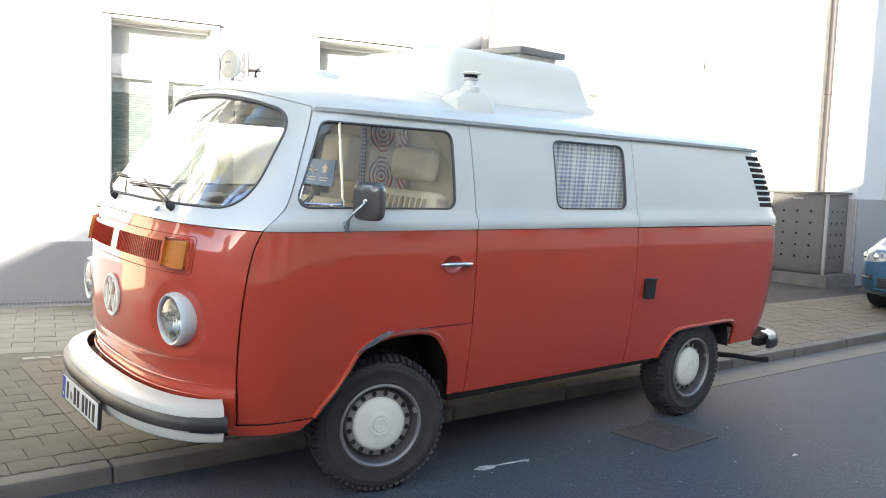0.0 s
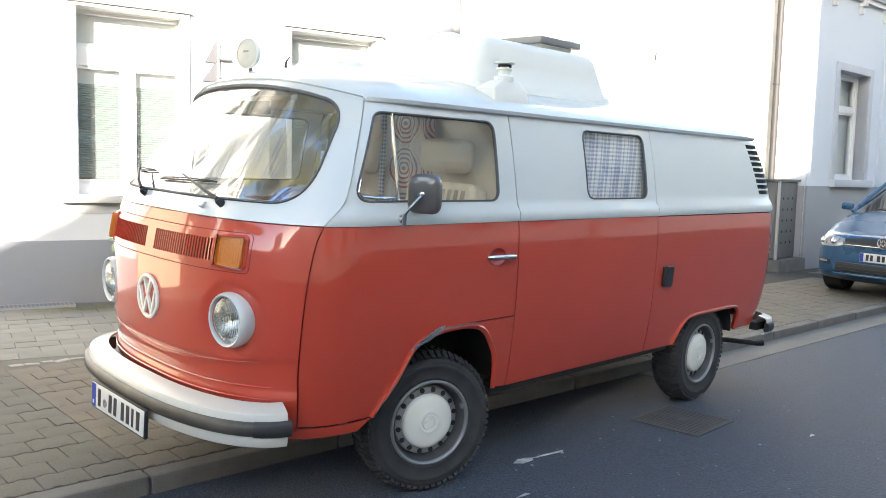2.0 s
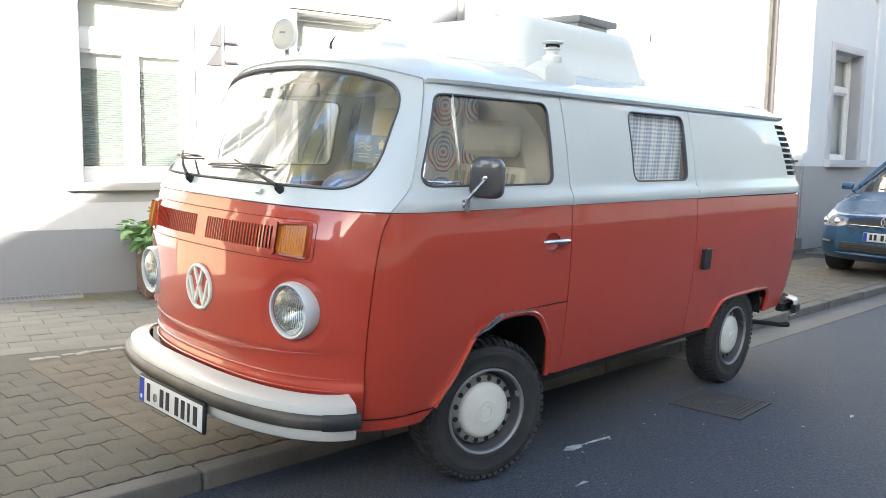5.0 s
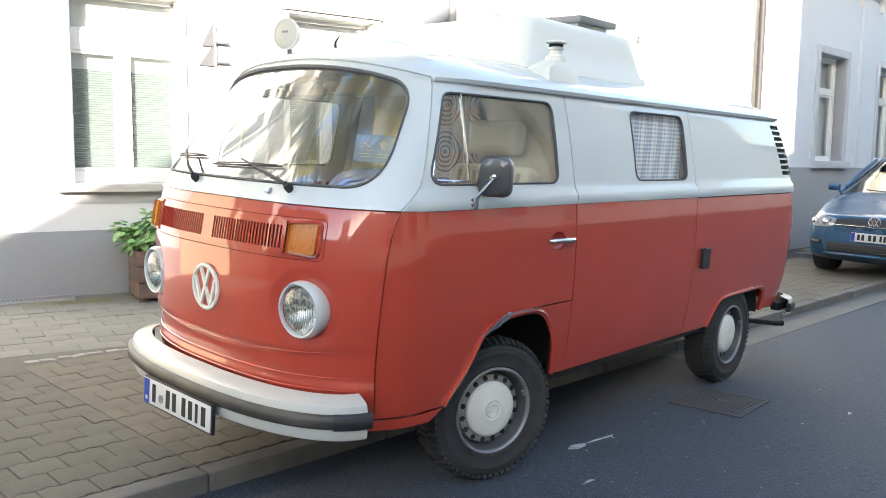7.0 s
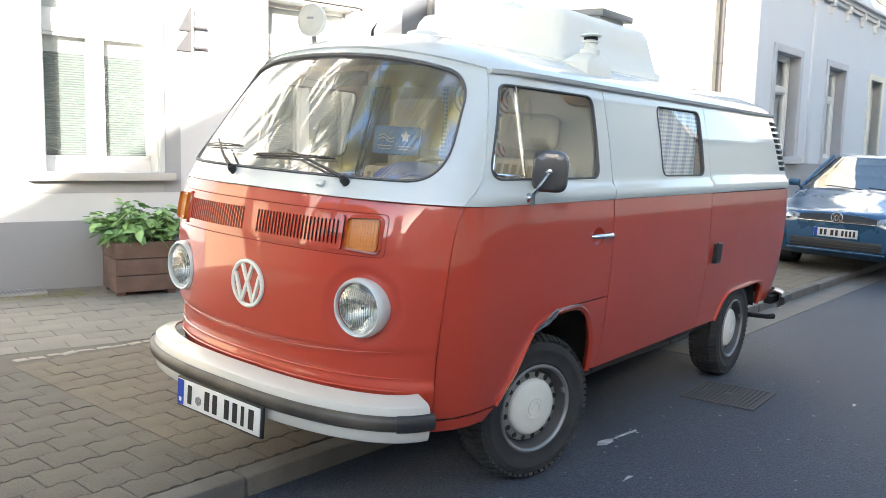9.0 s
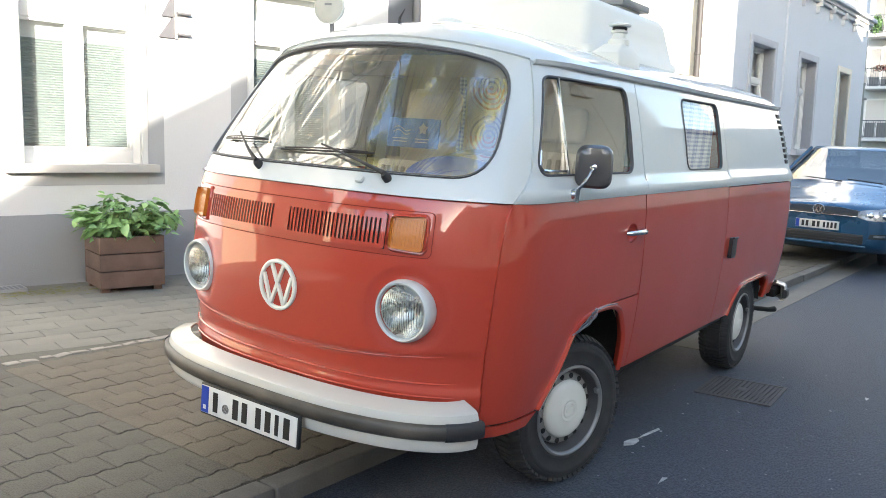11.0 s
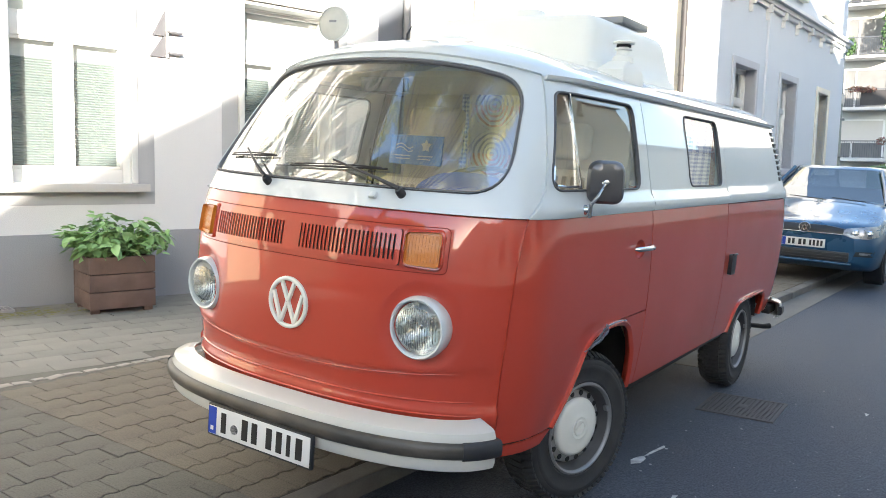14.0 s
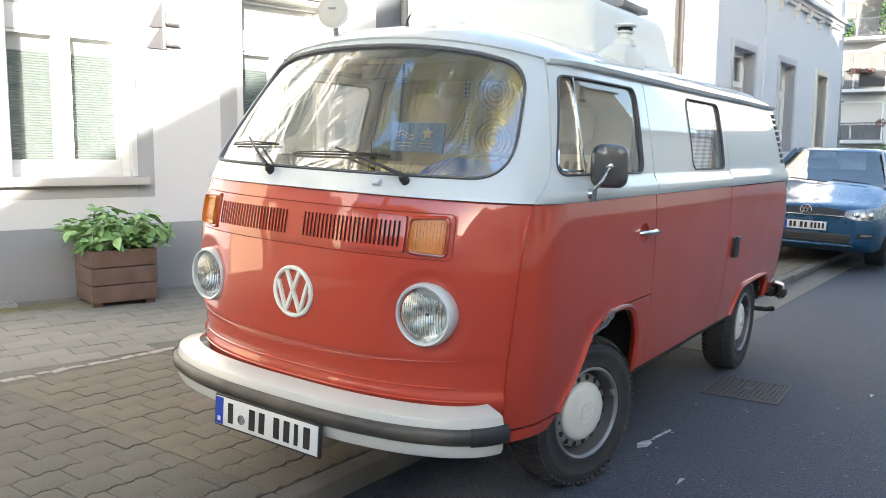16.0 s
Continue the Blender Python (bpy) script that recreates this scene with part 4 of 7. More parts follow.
for i, (a, b, c, d) in enumerate(UP):
    casement("window_%d" % (10 + i), HOUSE_L, a, b, c, d, c + 1.25, 0.08, "white upper window", mullion=True)
    strip("trim", HOUSE_L, [(a - 0.12, a, -0.03, 0.05, c - 0.05, d + 0.12), (b, b + 0.12, -0.03, 0.05, c - 0.05, d + 0.12), (a, b, -0.03, 0.05, d, d + 0.12), (a, b, -0.06, 0.05, c - 0.07, c)], M_BAND, "pale grey window surround")
strip("plinth", HOUSE_L, [(-14, 4.25, -0.025, 0.02, -0.05, 0.745)], M_GREYW, "grey painted house plinth", "plinth")
strip("corner_band", HOUSE_L, [(3.86, 4.25, -0.006, 0.02, 0.75, 10.2)], material("blue-grey corner tone", (0.15, 0.165, 0.19), 0.85, vary=0.15, scale=1.5, bump=0.2, bump_scale=110), "blue-grey corner band")
strip("eaves", HOUSE_L, [(-14.2, 4.5, -0.45, 0.3, 10.2, 10.4)], M_FRAME, "white boxed eaves", "eaves")
slab("house_body", [(-12.2, 8.2), (5.58, 3.93), (7.6, 12.3), (-10.2, 16.5)], 10.3, M_RENDER, 10.3, "side walls of the white house", "wall")
bm = bmesh.new()
tube(bm, [(4.22, -0.07, 0.1), (4.22, -0.07, 10.2)], 0.045, 12)
dp = part("downpipe", bm, M_ZINC_L, None, "pale downpipe at the house corner")
dp.matrix_world = HOUSE_L
tagged(dp, "pale downpipe at the house corner", "downpipe", kind="structure")

M_BRICK = material("pale tan wall brick", (0.74, 0.61, 0.40), 0.85, vary=0.4, scale=5, second=(0.64, 0.52, 0.33), bump=0.2, bump_scale=60)
nb_ = M_BRICK.node_tree
bk = nb_.nodes.new("ShaderNodeTexBrick")
bk.inputs["Color1"].default_value, bk.inputs["Color2"].default_value, bk.inputs["Mortar"].default_value = (0.76, 0.63, 0.41, 1), (0.66, 0.53, 0.33, 1), (0.82, 0.76, 0.65, 1)
bk.inputs["Scale"].default_value = 4.0
turned = nb_.nodes.new("ShaderNodeMapping")
turned.inputs["Rotation"].default_value = (math.pi / 2, 0, 0)
nb_.links.new(nb_.nodes["Texture Coordinate"].outputs["Object"], turned.inputs[0])
nb_.links.new(turned.outputs[0], bk.inputs["Vector"])
nb_.links.new(bk.outputs[0], nb_.nodes["Principled BSDF"].inputs["Base Color"])
strip("brick_front", HOUSE_L, [(-14, -3.55, -0.05, -0.03, -0.1, 4.1)], M_BRICK, "tan brick street front farther along", "wall")
M_ORN = material("grey ornament paint", (0.085, 0.085, 0.095), 0.7, vary=0.2, scale=8)
# wall ornament in the shape of a fir tree
orn = thing("wall_ornament", HOUSE_L @ pose(1.385, 0, 2.545), "white wooden fir-tree ornament on the house wall", "ornament")
for z0, z1, w in ((-0.21, 0.0, 0.15), (-0.02, 0.21, 0.12)):
    bm = bmesh.new()
    sweep(bm, [(-w, z0), (-0.002, z0), (-0.002, z1)], [(Vector((0, d, 0)), Vector((1, 0, 0)), Vector((0, 0, 1))) for d in (-0.03, 0.0)])
    part("tree_panel", bm, M_ORN, orn, smooth=0)
    part("shelf", boxes((-0.0, 0.15, -0.06, 0.0, z0 + 0.028, z0 + 0.046), bevel=0.003), M_ORN, orn)
    part("back_panel", boxes((0.0, 0.015, -0.05, 0.0, z0, z1)), M_FRAME, orn)

# right house
# the blue-grey tint puts the cool shade of this front into its colour
M_RHOUSE = material("render with blue shade tint", (0.60, 0.63, 0.67), 0.9, vary=0.2, scale=0.8, second=(0.54, 0.57, 0.61), bump=0.25, bump_scale=110)
HOUSE_R = pose(12.38, 2.0, 0, 0, 0, -4)
WR = [(1.0, 2.25, 1.52, 3.40), (3.95, 5.10, 1.52, 3.40), (7.05, 8.05, 1.52, 3.38), (10.2, 11.3, 1.52, 3.4)]
UPR = [(1.0, 2.25, 5.3, 7.0), (3.95, 5.1, 5.3, 7.0), (7.05, 8.05, 5.3, 7.0)]
wall("wall_right_house", HOUSE_R, 9.6, 9.0, 0.34, [rect(*w) for w in WR[:3] + UPR], M_RHOUSE, "pale rendered street front, tinted with the blue of shade", z0=-0.4)
for i, (a, b, c, d) in enumerate(WR[:3] + UPR):
    casement("window_%d" % (40 + i), HOUSE_R, a + 0.02, b - 0.02, c, d, c + 1.25, 0.20, "white casement window in a deep grey reveal", mullion=False, fw=0.07)
    strip("surround", HOUSE_R, [(a - 0.13, a, -0.03, 0.2, c, d + 0.13), (b, b + 0.13, -0.03, 0.2, c, d + 0.13), (a, b, -0.03, 0.2, d, d + 0.13)], M_REVEAL if i < 2 else M_CREAM, "grey moulded window surround")
    strip("window_sill", HOUSE_R, [(a - 0.17, b + 0.17, -0.12, 0.2, c - 0.13, c - 0.004)], M_REVEAL if i < 2 else M_CREAM, "grey stone window sill", "sill")
strip("plinth", HOUSE_R, [(0.0, 9.6, -0.03, 0.02, -0.4, 1.40)], M_GREYW, "blue-grey painted plinth", "plinth")
strip("plinth", pose(0, 0, 0), [(12.365, 12.42, 2.02, 11.9, -0.4, 1.40)], M_GREYW, "blue-grey painted plinth of the gable", "plinth")
strip("pilaster", HOUSE_R, [(2.82, 3.0, -0.04, 0.02, 1.41, 4.68)], M_RHOUSE, "narrow white wall pilaster")
strip("cornice", HOUSE_R, [(-0.05, 9.6, -0.12, 0.02, 4.72, 4.80), (-0.05, 9.6, -0.20, 0.02, 4.804, 4.88), (-0.05, 9.6, -0.07, 0.02, 4.64, 4.716)], M_RENDER, "moulded white cornice", "cornice")
for k in range(9):
    s = 0.55 + 1.06 * k
    strip("bracket", HOUSE_R, [(s, s + 0.09, -0.12, 0.02, 4.56, 4.714), (s + 0.01, s + 0.08, -0.07, 0.02, 4.42, 4.556)], M_RENDER, "small white cornice bracket", "bracket")
slab("house_body_right", [(12.72, 2.32), (21.95, 1.70), (21.95, 11), (12.72, 11)], 8.9, M_RENDER, 8.9, "body of the house beside the yard", "wall")
wall("wall_gable", pose(12.40, 12.0, 0, 0, 0, -90), 9.98, 9.0, 0.3, [], M_CREAM, "cream rendered gable wall in full sun")
slab("yard_wall", [(5.9, 6.95), (12.39, 6.95), (12.39, 7.25), (5.9, 7.25)], 9.0, M_RENDER, 9.0, "white wall at the back of the yard", "wall")


def pipe(name, x, y, z0, z1, r, mat, label):
    bm = bmesh.new()
    tube(bm, [(x, y, z0), (x, y, z1)], r, 12)
    for z in np.arange(z0 + 1.2, z1, 1.9):
        lathe(bm, [(r, -0.02), (r + 0.008, -0.015), (r + 0.008, 0.015), (r, 0.02)], 12, Matrix.Translation((x, y, z)))
    tagged(part(name, bm, mat, None, label), label, "downpipe", kind="structure")


pipe("downpipe", 12.30, 2.55, 0.0, 8.8, 0.055, M_ZINC, "brown-grey zinc downpipe on the gable")
pipe("downpipe", 12.30, 6.82, 0.1, 8.8, 0.05, M_ZINC_L, "pale downpipe on the gable")
lampb = thing("wall_box", pose(11.62, 6.95, 3.32, 0, 0, 90), "small grey electrical box on the yard wall", "wall box")
part("box_body", boxes((-0.10, 0.0, -0.16, 0.16, -0.06, 0.06), bevel=0.01), M_ZINC_L, lampb)
part("box_lid", boxes((-0.115, -0.102, -0.15, 0.15, -0.05, 0.05), bevel=0.006), M_ZINC_L, lampb)
hook = thing("wall_hook", pose(12.40, 4.9, 3.76), "small metal hook on the gable wall", "hook")
bm = bmesh.new()
tube(bm, [(0, 0, 0.06), (-0.05, 0, 0.06), (-0.06, 0, 0.0), (-0.05, 0, -0.06), (-0.02, 0, -0.06)], 0.012, 8)
part("hook_bar", bm, M_ZINC, hook)

# bin store in the yard
M_BIN = material("grey steel bin store", (0.145, 0.143, 0.135), 0.55, metal=0.2, vary=0.3, scale=3, second=(0.11, 0.108, 0.10))
M_BINF = material("pale steel frame", (0.42, 0.42, 0.41), 0.5, metal=0.3, vary=0.2, scale=5)
slab("bin_plinth", [(11.45, 1.98), (12.355, 1.92), (12.355, 4.2), (11.45, 4.26)], 0.20, M_KERB, 0.35, "concrete base of the bin store", "plinth")
for k in range(2):
    store = thing("bin_store", pose(11.52, 2.06 + 0.98 * k, 0.20), "grey perforated steel bin store with a flat lid", "bin store", "bin stores in the yard")
    part("store_body", boxes((0.03, 0.76, 0.03, 0.93, 0.02, 1.26), bevel=0.006), M_BIN, store)
    part("store_lid", boxes((-0.02, 0.80, -0.01, 0.97, 1.264, 1.30), bevel=0.008), M_BIN, store, "flat grey lid")
    for y0 in (0.0, 0.92):
        part("corner_post", boxes((-0.005, 0.035, y0, y0 + 0.04, 0.0, 1.262), bevel=0.004), M_BINF, store)
    part("store_door", boxes((0.012, 0.03, 0.075, 0.885, 0.06, 1.24), bevel=0.004), M_BIN, store)
    part("door_grip", boxes((0.0, 0.012, 0.40, 0.56, 1.17, 1.20), bevel=0.003), M_BINF, store)
    for iz in range(5):
        for iy in range(3):
            part("hole", boxes((0.009, 0.0125, 0.25 + 0.22 * iy, 0.285 + 0.22 * iy, 0.25 + 0.18 * iz, 0.285 + 0.18 * iz)), M_UNDER, store)
    for iz in range(5):
        for ix in range(3):
            part("hole", boxes((0.2 + 0.18 * ix, 0.235 + 0.18 * ix, 0.027, 0.0305, 0.25 + 0.18 * iz, 0.285 + 0.18 * iz)), M_UNDER, store)

# planter with a leafy shrub before the white house
PL = pose(2.11, 4.03, pave_z(2.11, 4.03) + 0.018, 0, 0, -17)
planter = thing("planter_box", PL, "square brown timber planter of three boards", "planter")
PW, PD = 0.265, 0.24
for z in (0.02, 0.165, 0.31):
    for a in ((-PW, PW, -PD, -PD + 0.03), (-PW, PW, PD - 0.03, PD), (-PW, -PW + 0.03, -PD + 0.032, PD - 0.032), (PW - 0.03, PW, -PD + 0.032, PD - 0.032)):
        part("board", boxes((*a, z, z + 0.138), bevel=0.004), M_TIMBER, planter)
for sx in (-1, 1):
    for sy in (-1, 1):
        part("foot", boxes((sx * (PW - 0.05) - 0.035, sx * (PW - 0.05) + 0.035, sy * (PD - 0.055) - 0.02, sy * (PD - 0.055) + 0.02, -0.02, 0.03)), M_TIMBER, planter)
part("soil", boxes((-PW + 0.03, PW - 0.03, -PD + 0.03, PD - 0.03, 0.03, 0.40)), M_JOINT, planter, "dark potting soil")
M_LEAF = material("fresh green leaf", (0.27, 0.44, 0.18), 0.45, vary=0.6, scale=6, second=(0.13, 0.26, 0.075), per_piece=0.5, bump=0.1, bump_scale=80)
M_LEAF_S = material("small green leaf", (0.27, 0.44, 0.18), 0.5, vary=0.7, scale=14, second=(0.15, 0.29, 0.09), spots=0.8, bump_scale=25)
M_STEM = material("green stem", (0.12, 0.16, 0.05), 0.7, vary=0.3, scale=10)
shrub = thing("potted_shrub", PL @ pose(0, 0, 0.40), "bushy light green leafy shrub in a timber planter", "shrub")


def leaf_mesh(name, length, width):
    bm = bmesh.new()
    spine = []
    for i in range(6):
        t = i / 5
        w = width * (math.sin(math.pi * t ** 0.75) + 0.02)
        x, z = length * t, -0.22 * length * t * t
        spine.append([bm.verts.new((x, -w / 2, z + 0.10 * w)), bm.verts.new((x, 0, z)), bm.verts.new((x, w / 2, z + 0.10 * w))])
    for a, b in zip(spine, spine[1:]):
        bm.faces.new((a[0], b[0], b[1], a[1]))
        bm.faces.new((a[1], b[1], b[2], a[2]))
    me = bpy.data.meshes.new(name)
    bm.to_mesh(me)
    bm.free()
    me.materials.append(M_LEAF)
    me.shade_smooth()
    return me


leaf_kinds = [leaf_mesh("leaf", 0.135, 0.078), leaf_mesh("leaf", 0.115, 0.066), leaf_mesh("leaf", 0.09, 0.05)]
rnd = random.Random(3)
stems = []
for k in range(40):
    a, rr = rnd.uniform(0, 6.28), rnd.uniform(0.02, 0.2)
    ex, ey = math.cos(a) * (rr + 0.15) * 1.25, math.sin(a) * (rr * 0.9 + 0.13) * 1.2
    hz = rnd.uniform(0.18, 0.46) * (1.15 - 0.75 * (ex * ex + ey * ey) ** 0.5 / 0.46)
    bx, by = math.cos(a) * rr * 0.6, math.sin(a) * rr * 0.6
    stems.append((Vector((bx, by, -0.01)), Vector((ex, ey, max(0.05, hz)))))
bm = bmesh.new()
for p, q in stems:
    tube(bm, [p, p.lerp(q, 0.5) + Vector((0, 0, 0.03)), q], [0.005, 0.004, 0.002], 5)
part("stems", bm, M_STEM, shrub, "thin green stems")
for k in range(299):
    p, q = stems[k % len(stems)]
    t = rnd.uniform(0.35, 1.05)
    at = p.lerp(q, t) + Vector((rnd.uniform(-0.04, 0.04), rnd.uniform(-0.04, 0.04), 0.03 * (1 - (2 * t - 1) ** 2) + rnd.uniform(-0.01, 0.035)))
    lf = new("leaf", leaf_kinds[k % 3])
    lf.parent = shrub
    ang = math.degrees(math.atan2(at.y, at.x)) + rnd.uniform(-75, 75)
    lf.matrix_local = Matrix.Translation(at) @ pose(0, 0, 0, rnd.uniform(-30, 30), rnd.uniform(-25, 40), ang) @ Matrix.Scale(rnd.uniform(0.85, 1.15), 4)
# the many smaller leaves that fill the shrub
bm = bmesh.new()
for k in range(620):
    p, q = stems[k % len(stems)]
    at = p.lerp(q, rnd.uniform(0.25, 1.0) ** 0.7) + Vector((rnd.uniform(-0.06, 0.06), rnd.uniform(-0.06, 0.06), rnd.uniform(-0.02, 0.05)))
    turn = Matrix.Translation(at) @ pose(0, 0, 0, rnd.uniform(-40, 40), rnd.uniform(-30, 45), rnd.uniform(0, 360)) @ Matrix.Scale(rnd.uniform(0.06, 0.09), 4)
    ring = [bm.verts.new(turn @ Vector(v)) for v in ((0, 0, 0), (0.3, -0.27, 0.03), (0.65, -0.2, 0.0), (1, 0, -0.12), (0.65, 0.2, 0.0), (0.3, 0.27, 0.03))]
    bm.faces.new((ring[0], ring[1], ring[2], ring[3]))
    bm.faces.new((ring[0], ring[3], ring[4], ring[5]))
part("small_leaves", bm, M_LEAF_S, shrub, "dense small green leaves", smooth=None)["kind"] = "stuff"

M_APTG = material("grey wall render", (0.36, 0.34, 0.31), 0.9, vary=0.3, scale=0.5, second=(0.28, 0.265, 0.24))
# opposite row, unseen boxes: heights, gaps and depths set for the shade they cast
M_TILES = material("dark roof tiles", (0.10, 0.055, 0.045), 0.8, vary=0.5, scale=2, second=(0.06, 0.04, 0.035), bump=0.4, bump_scale=14)
M_OPP = material("sand wall render", (0.74, 0.68, 0.57), 0.9, vary=0.2, scale=0.5, second=(0.64, 0.58, 0.47))
for x0, x1, h0, h1, yf, *back in ((-60, -28.0, 7.6, 7.6, -9.2), (-27.9, -23.3, 11.5, 11.5, -9.2, -11.0), (-20, -8.0, 3.55, 7.75, -9.2), (-7.8, -4.9, 6.2, 6.2, -9.2), (-4.7, 0.58, 5.65, 5.65, -9.2), (0.6, 6.0, 9.5, 9.5, -9.2), (6.2, 12.4, 11.5, 11.5, -13.0), (12.5, 19.3, 10.4, 10.4, -13.0), (19.4, 25.2, 12.0, 12.0, -12.6), (25.3, 31.0, 9.2, 9.2, -13.3), (31.1, 37.5, 10.5, 10.5, -13.3), (37.6, 60, 7, 7, -13.5)):
    yb = back[0] if back else -22
    bm = bmesh.new()
    b4 = [bm.verts.new(p) for p in ((x0, yf, -1), (x1, yf, -1), (x1, yb, -1), (x0, yb, -1))]
    t4 = [bm.verts.new(p) for p in ((x0, yf, h0), (x1, yf, h1), (x1, yb, h1), (x0, yb, h0))]
    bm.faces.new(t4)
    for i in range(4):
        bm.faces.new((b4[i], b4[(i + 1) % 4], t4[(i + 1) % 4], t4[i]))
    house = tagged(part("opposite_house", bm, M_OPP, None, "unseen house block across the street", smooth=0), "unseen sand-coloured house block, sized to shade the street", "house", "houses across the street")
    for wx in np.arange(max(x0, -34) + 1.2, min(x1, 24) - 1.4, 2.6):
        for wz in (1.3, 4.4, 7.4):
            if wz < min(h0, h1) - 1.8:
                wn_ = part("window", boxes((wx, wx + 1.1, yf - 0.01, yf + 0.03, wz, wz + 1.7)), M_ROOMDARK, house)
                part("frame", boxes((wx - 0.08, wx, yf - 0.01, yf + 0.06, wz - 0.08, wz + 1.78), (wx + 1.1, wx + 1.18, yf - 0.01, yf + 0.06, wz - 0.08, wz + 1.78), (wx, wx + 1.1, yf - 0.01, yf + 0.06, wz + 1.7, wz + 1.78)), M_FRAME, wn_)
    if x0 > 6:
        # tiled roof, turned with its gable to the street or along it, and a chimney
        xm, ym = (x0 + x1) / 2, yf - 4.5
        bm = bmesh.new()
        if int(x0) % 2 == 0:
            sec, ends = [(x0 - 0.2, h0), (x1 + 0.2, h0), (xm, h0 + 3.2)], (yf + 0.35, yb)
            rings = [[bm.verts.new((x, y, z)) for x, z in sec] for y in ends]
        else:
            sec, ends = [(yf + 0.35, h0), (yb, h0), (ym, h0 + 2.6)], (x0 - 0.1, x1 + 0.1)
            rings = [[bm.verts.new((x, y, z)) for y, z in sec] for x in ends]
        for k in range(3):
            bm.faces.new((rings[0][k], rings[0][(k + 1) % 3], rings[1][(k + 1) % 3], rings[1][k]))
        bm.faces.new(rings[0])
        bm.faces.new(rings[1][::-1])
        roof_ = part("roof", bm, M_TILES, house, "dark tiled roof", smooth=0)
        part("chimney", boxes((xm + 0.9, xm + 1.6, ym - 0.4, ym + 0.4, h0 + 0.5, h0 + 4.0), bevel=0.03), M_OPP, roof_)
# unseen block behind the viewer, added to hold back light and reflected sky
slab("sky_block", [(-36, -8.9), (-21, -8.9), (-21, 9.4), (-36, 9.4)], 5.0, M_APTG, 5.5, "unseen grey block that hides bright sky at the street's end", "house")

# ---- the van: lamps, badge, plate ----
def disc_frame(p, n):
    """A pose at p whose z looks along n."""
    return Matrix.Translation(p) @ Vector(n).to_track_quat("Z", "Y").to_matrix().to_4x4()


M_REFL = material("lamp reflector", (0.86, 0.86, 0.82), 0.27, metal=1.0, vary=0.6, scale=25, second=(0.55, 0.55, 0.53), bump=0.2, bump_scale=35)
M_RIB = glass_material("ribbed lamp glass", (0.74, 0.76, 0.75), 0.12, 0.25, dust=0.05)
M_BLUEBAND = material("blue plate band", (0.01, 0.05, 0.35), 0.4)
M_PLATE = material("white plate", (0.66, 0.66, 0.64), 0.35, vary=0.15, scale=12, second=(0.6, 0.58, 0.52))
M_INK = material("black letter paint", (0.012, 0.012, 0.013), 0.5)
for sg in (-1, 1):
    p = front(sg * HEAD_S, HEAD_Z, -0.033)
    m = disc_frame(p, (-1, sg * 0.10, -0.02))
    bm = bmesh.new()
    lathe(bm, [(0.102, -0.03), (0.108, 0.0), (0.110, 0.026), (0.107, 0.043), (0.101, 0.051), (0.095, 0.049), (0.092, 0.040), (0.092, 0.02)], 48, m)
    lamp = part("headlight", bm, M_WHITE, van, "round headlight with a white rim")
    bm = bmesh.new()
    lathe(bm, [(0.093, 0.034), (0.078, 0.008), (0.05, -0.025), (0.025, -0.04), (0.0, -0.043)], 40, m)
    part("reflector", bm, M_REFL, lamp, "silver reflector bowl")
    bm = bmesh.new()
    lathe(bm, [(0.0, -0.02), (0.008, -0.015), (0.009, 0.012), (0.0, 0.016)], 12, m)
    part("bulb", bm, M_CHROME, lamp)
    bm = bmesh.new()
    lathe(bm, [(0.093, 0.036), (0.078, 0.047), (0.05, 0.055), (0.0, 0.058)], 40, m)
    part("lens", bm, M_LENS, lamp, "clear ribbed headlight glass")
    for i in range(17):
        bm = bmesh.new()
        x = -0.072 + i * 0.009
        h = (0.082 ** 2 - x * x) ** 0.5 * 0.86
        arc = lambda q: 0.058 - 0.022 * ((x * x + q * q) / 0.093 ** 2) ** 1.2
        flip = m
        tube(bm, [flip @ Vector((x, h * q, arc(h * q) - 0.003)) for q in (-1, -0.5, 0, 0.5, 1)], 0.0022, 6)
        part("lens_rib", bm, M_RIB, lamp)

    # turn signals
    s0, s1 = 0.478 * sg, 0.602 * sg
    ind = fillet([(min(s0, s1), 1.062, 0.014), (max(s0, s1), 1.068, 0.014), (max(s0, s1), 1.175, 0.014), (min(s0, s1), 1.182, 0.014)], 4)
    frame_ = part("turn_signal", ring_along(dense(ind, 0.03), front, [(-0.006, -0.004), (-0.006, 0.010), (0.004, 0.011), (0.010, 0.004), (0.010, -0.004)]), M_RED, van, "amber front turn signal in a red bezel")
    inner = [(s * 0.965 + 0.035 * (s0 + s1) / 2, z * 0.965 + 0.035 * 1.122) for s, z in ind]
    part("signal_lens", sheet(inner, [], lambda s, z: front(s, z, 0.007 + 0.005 * math.cos((s - (s0 + s1) / 2) * 12)), 0.02, lip=0.014), M_AMBER, frame_, "amber ribbed plastic lens")
    for i in range(10):
        bm = bmesh.new()
        s = s0 + (s1 - s0) * (i + 1) / 11
        tube(bm, [front(s, 1.078, 0.0118), front(s, 1.168, 0.0118)], 0.0022, 5)
        part("lens_rib", bm, M_AMBER, frame_)

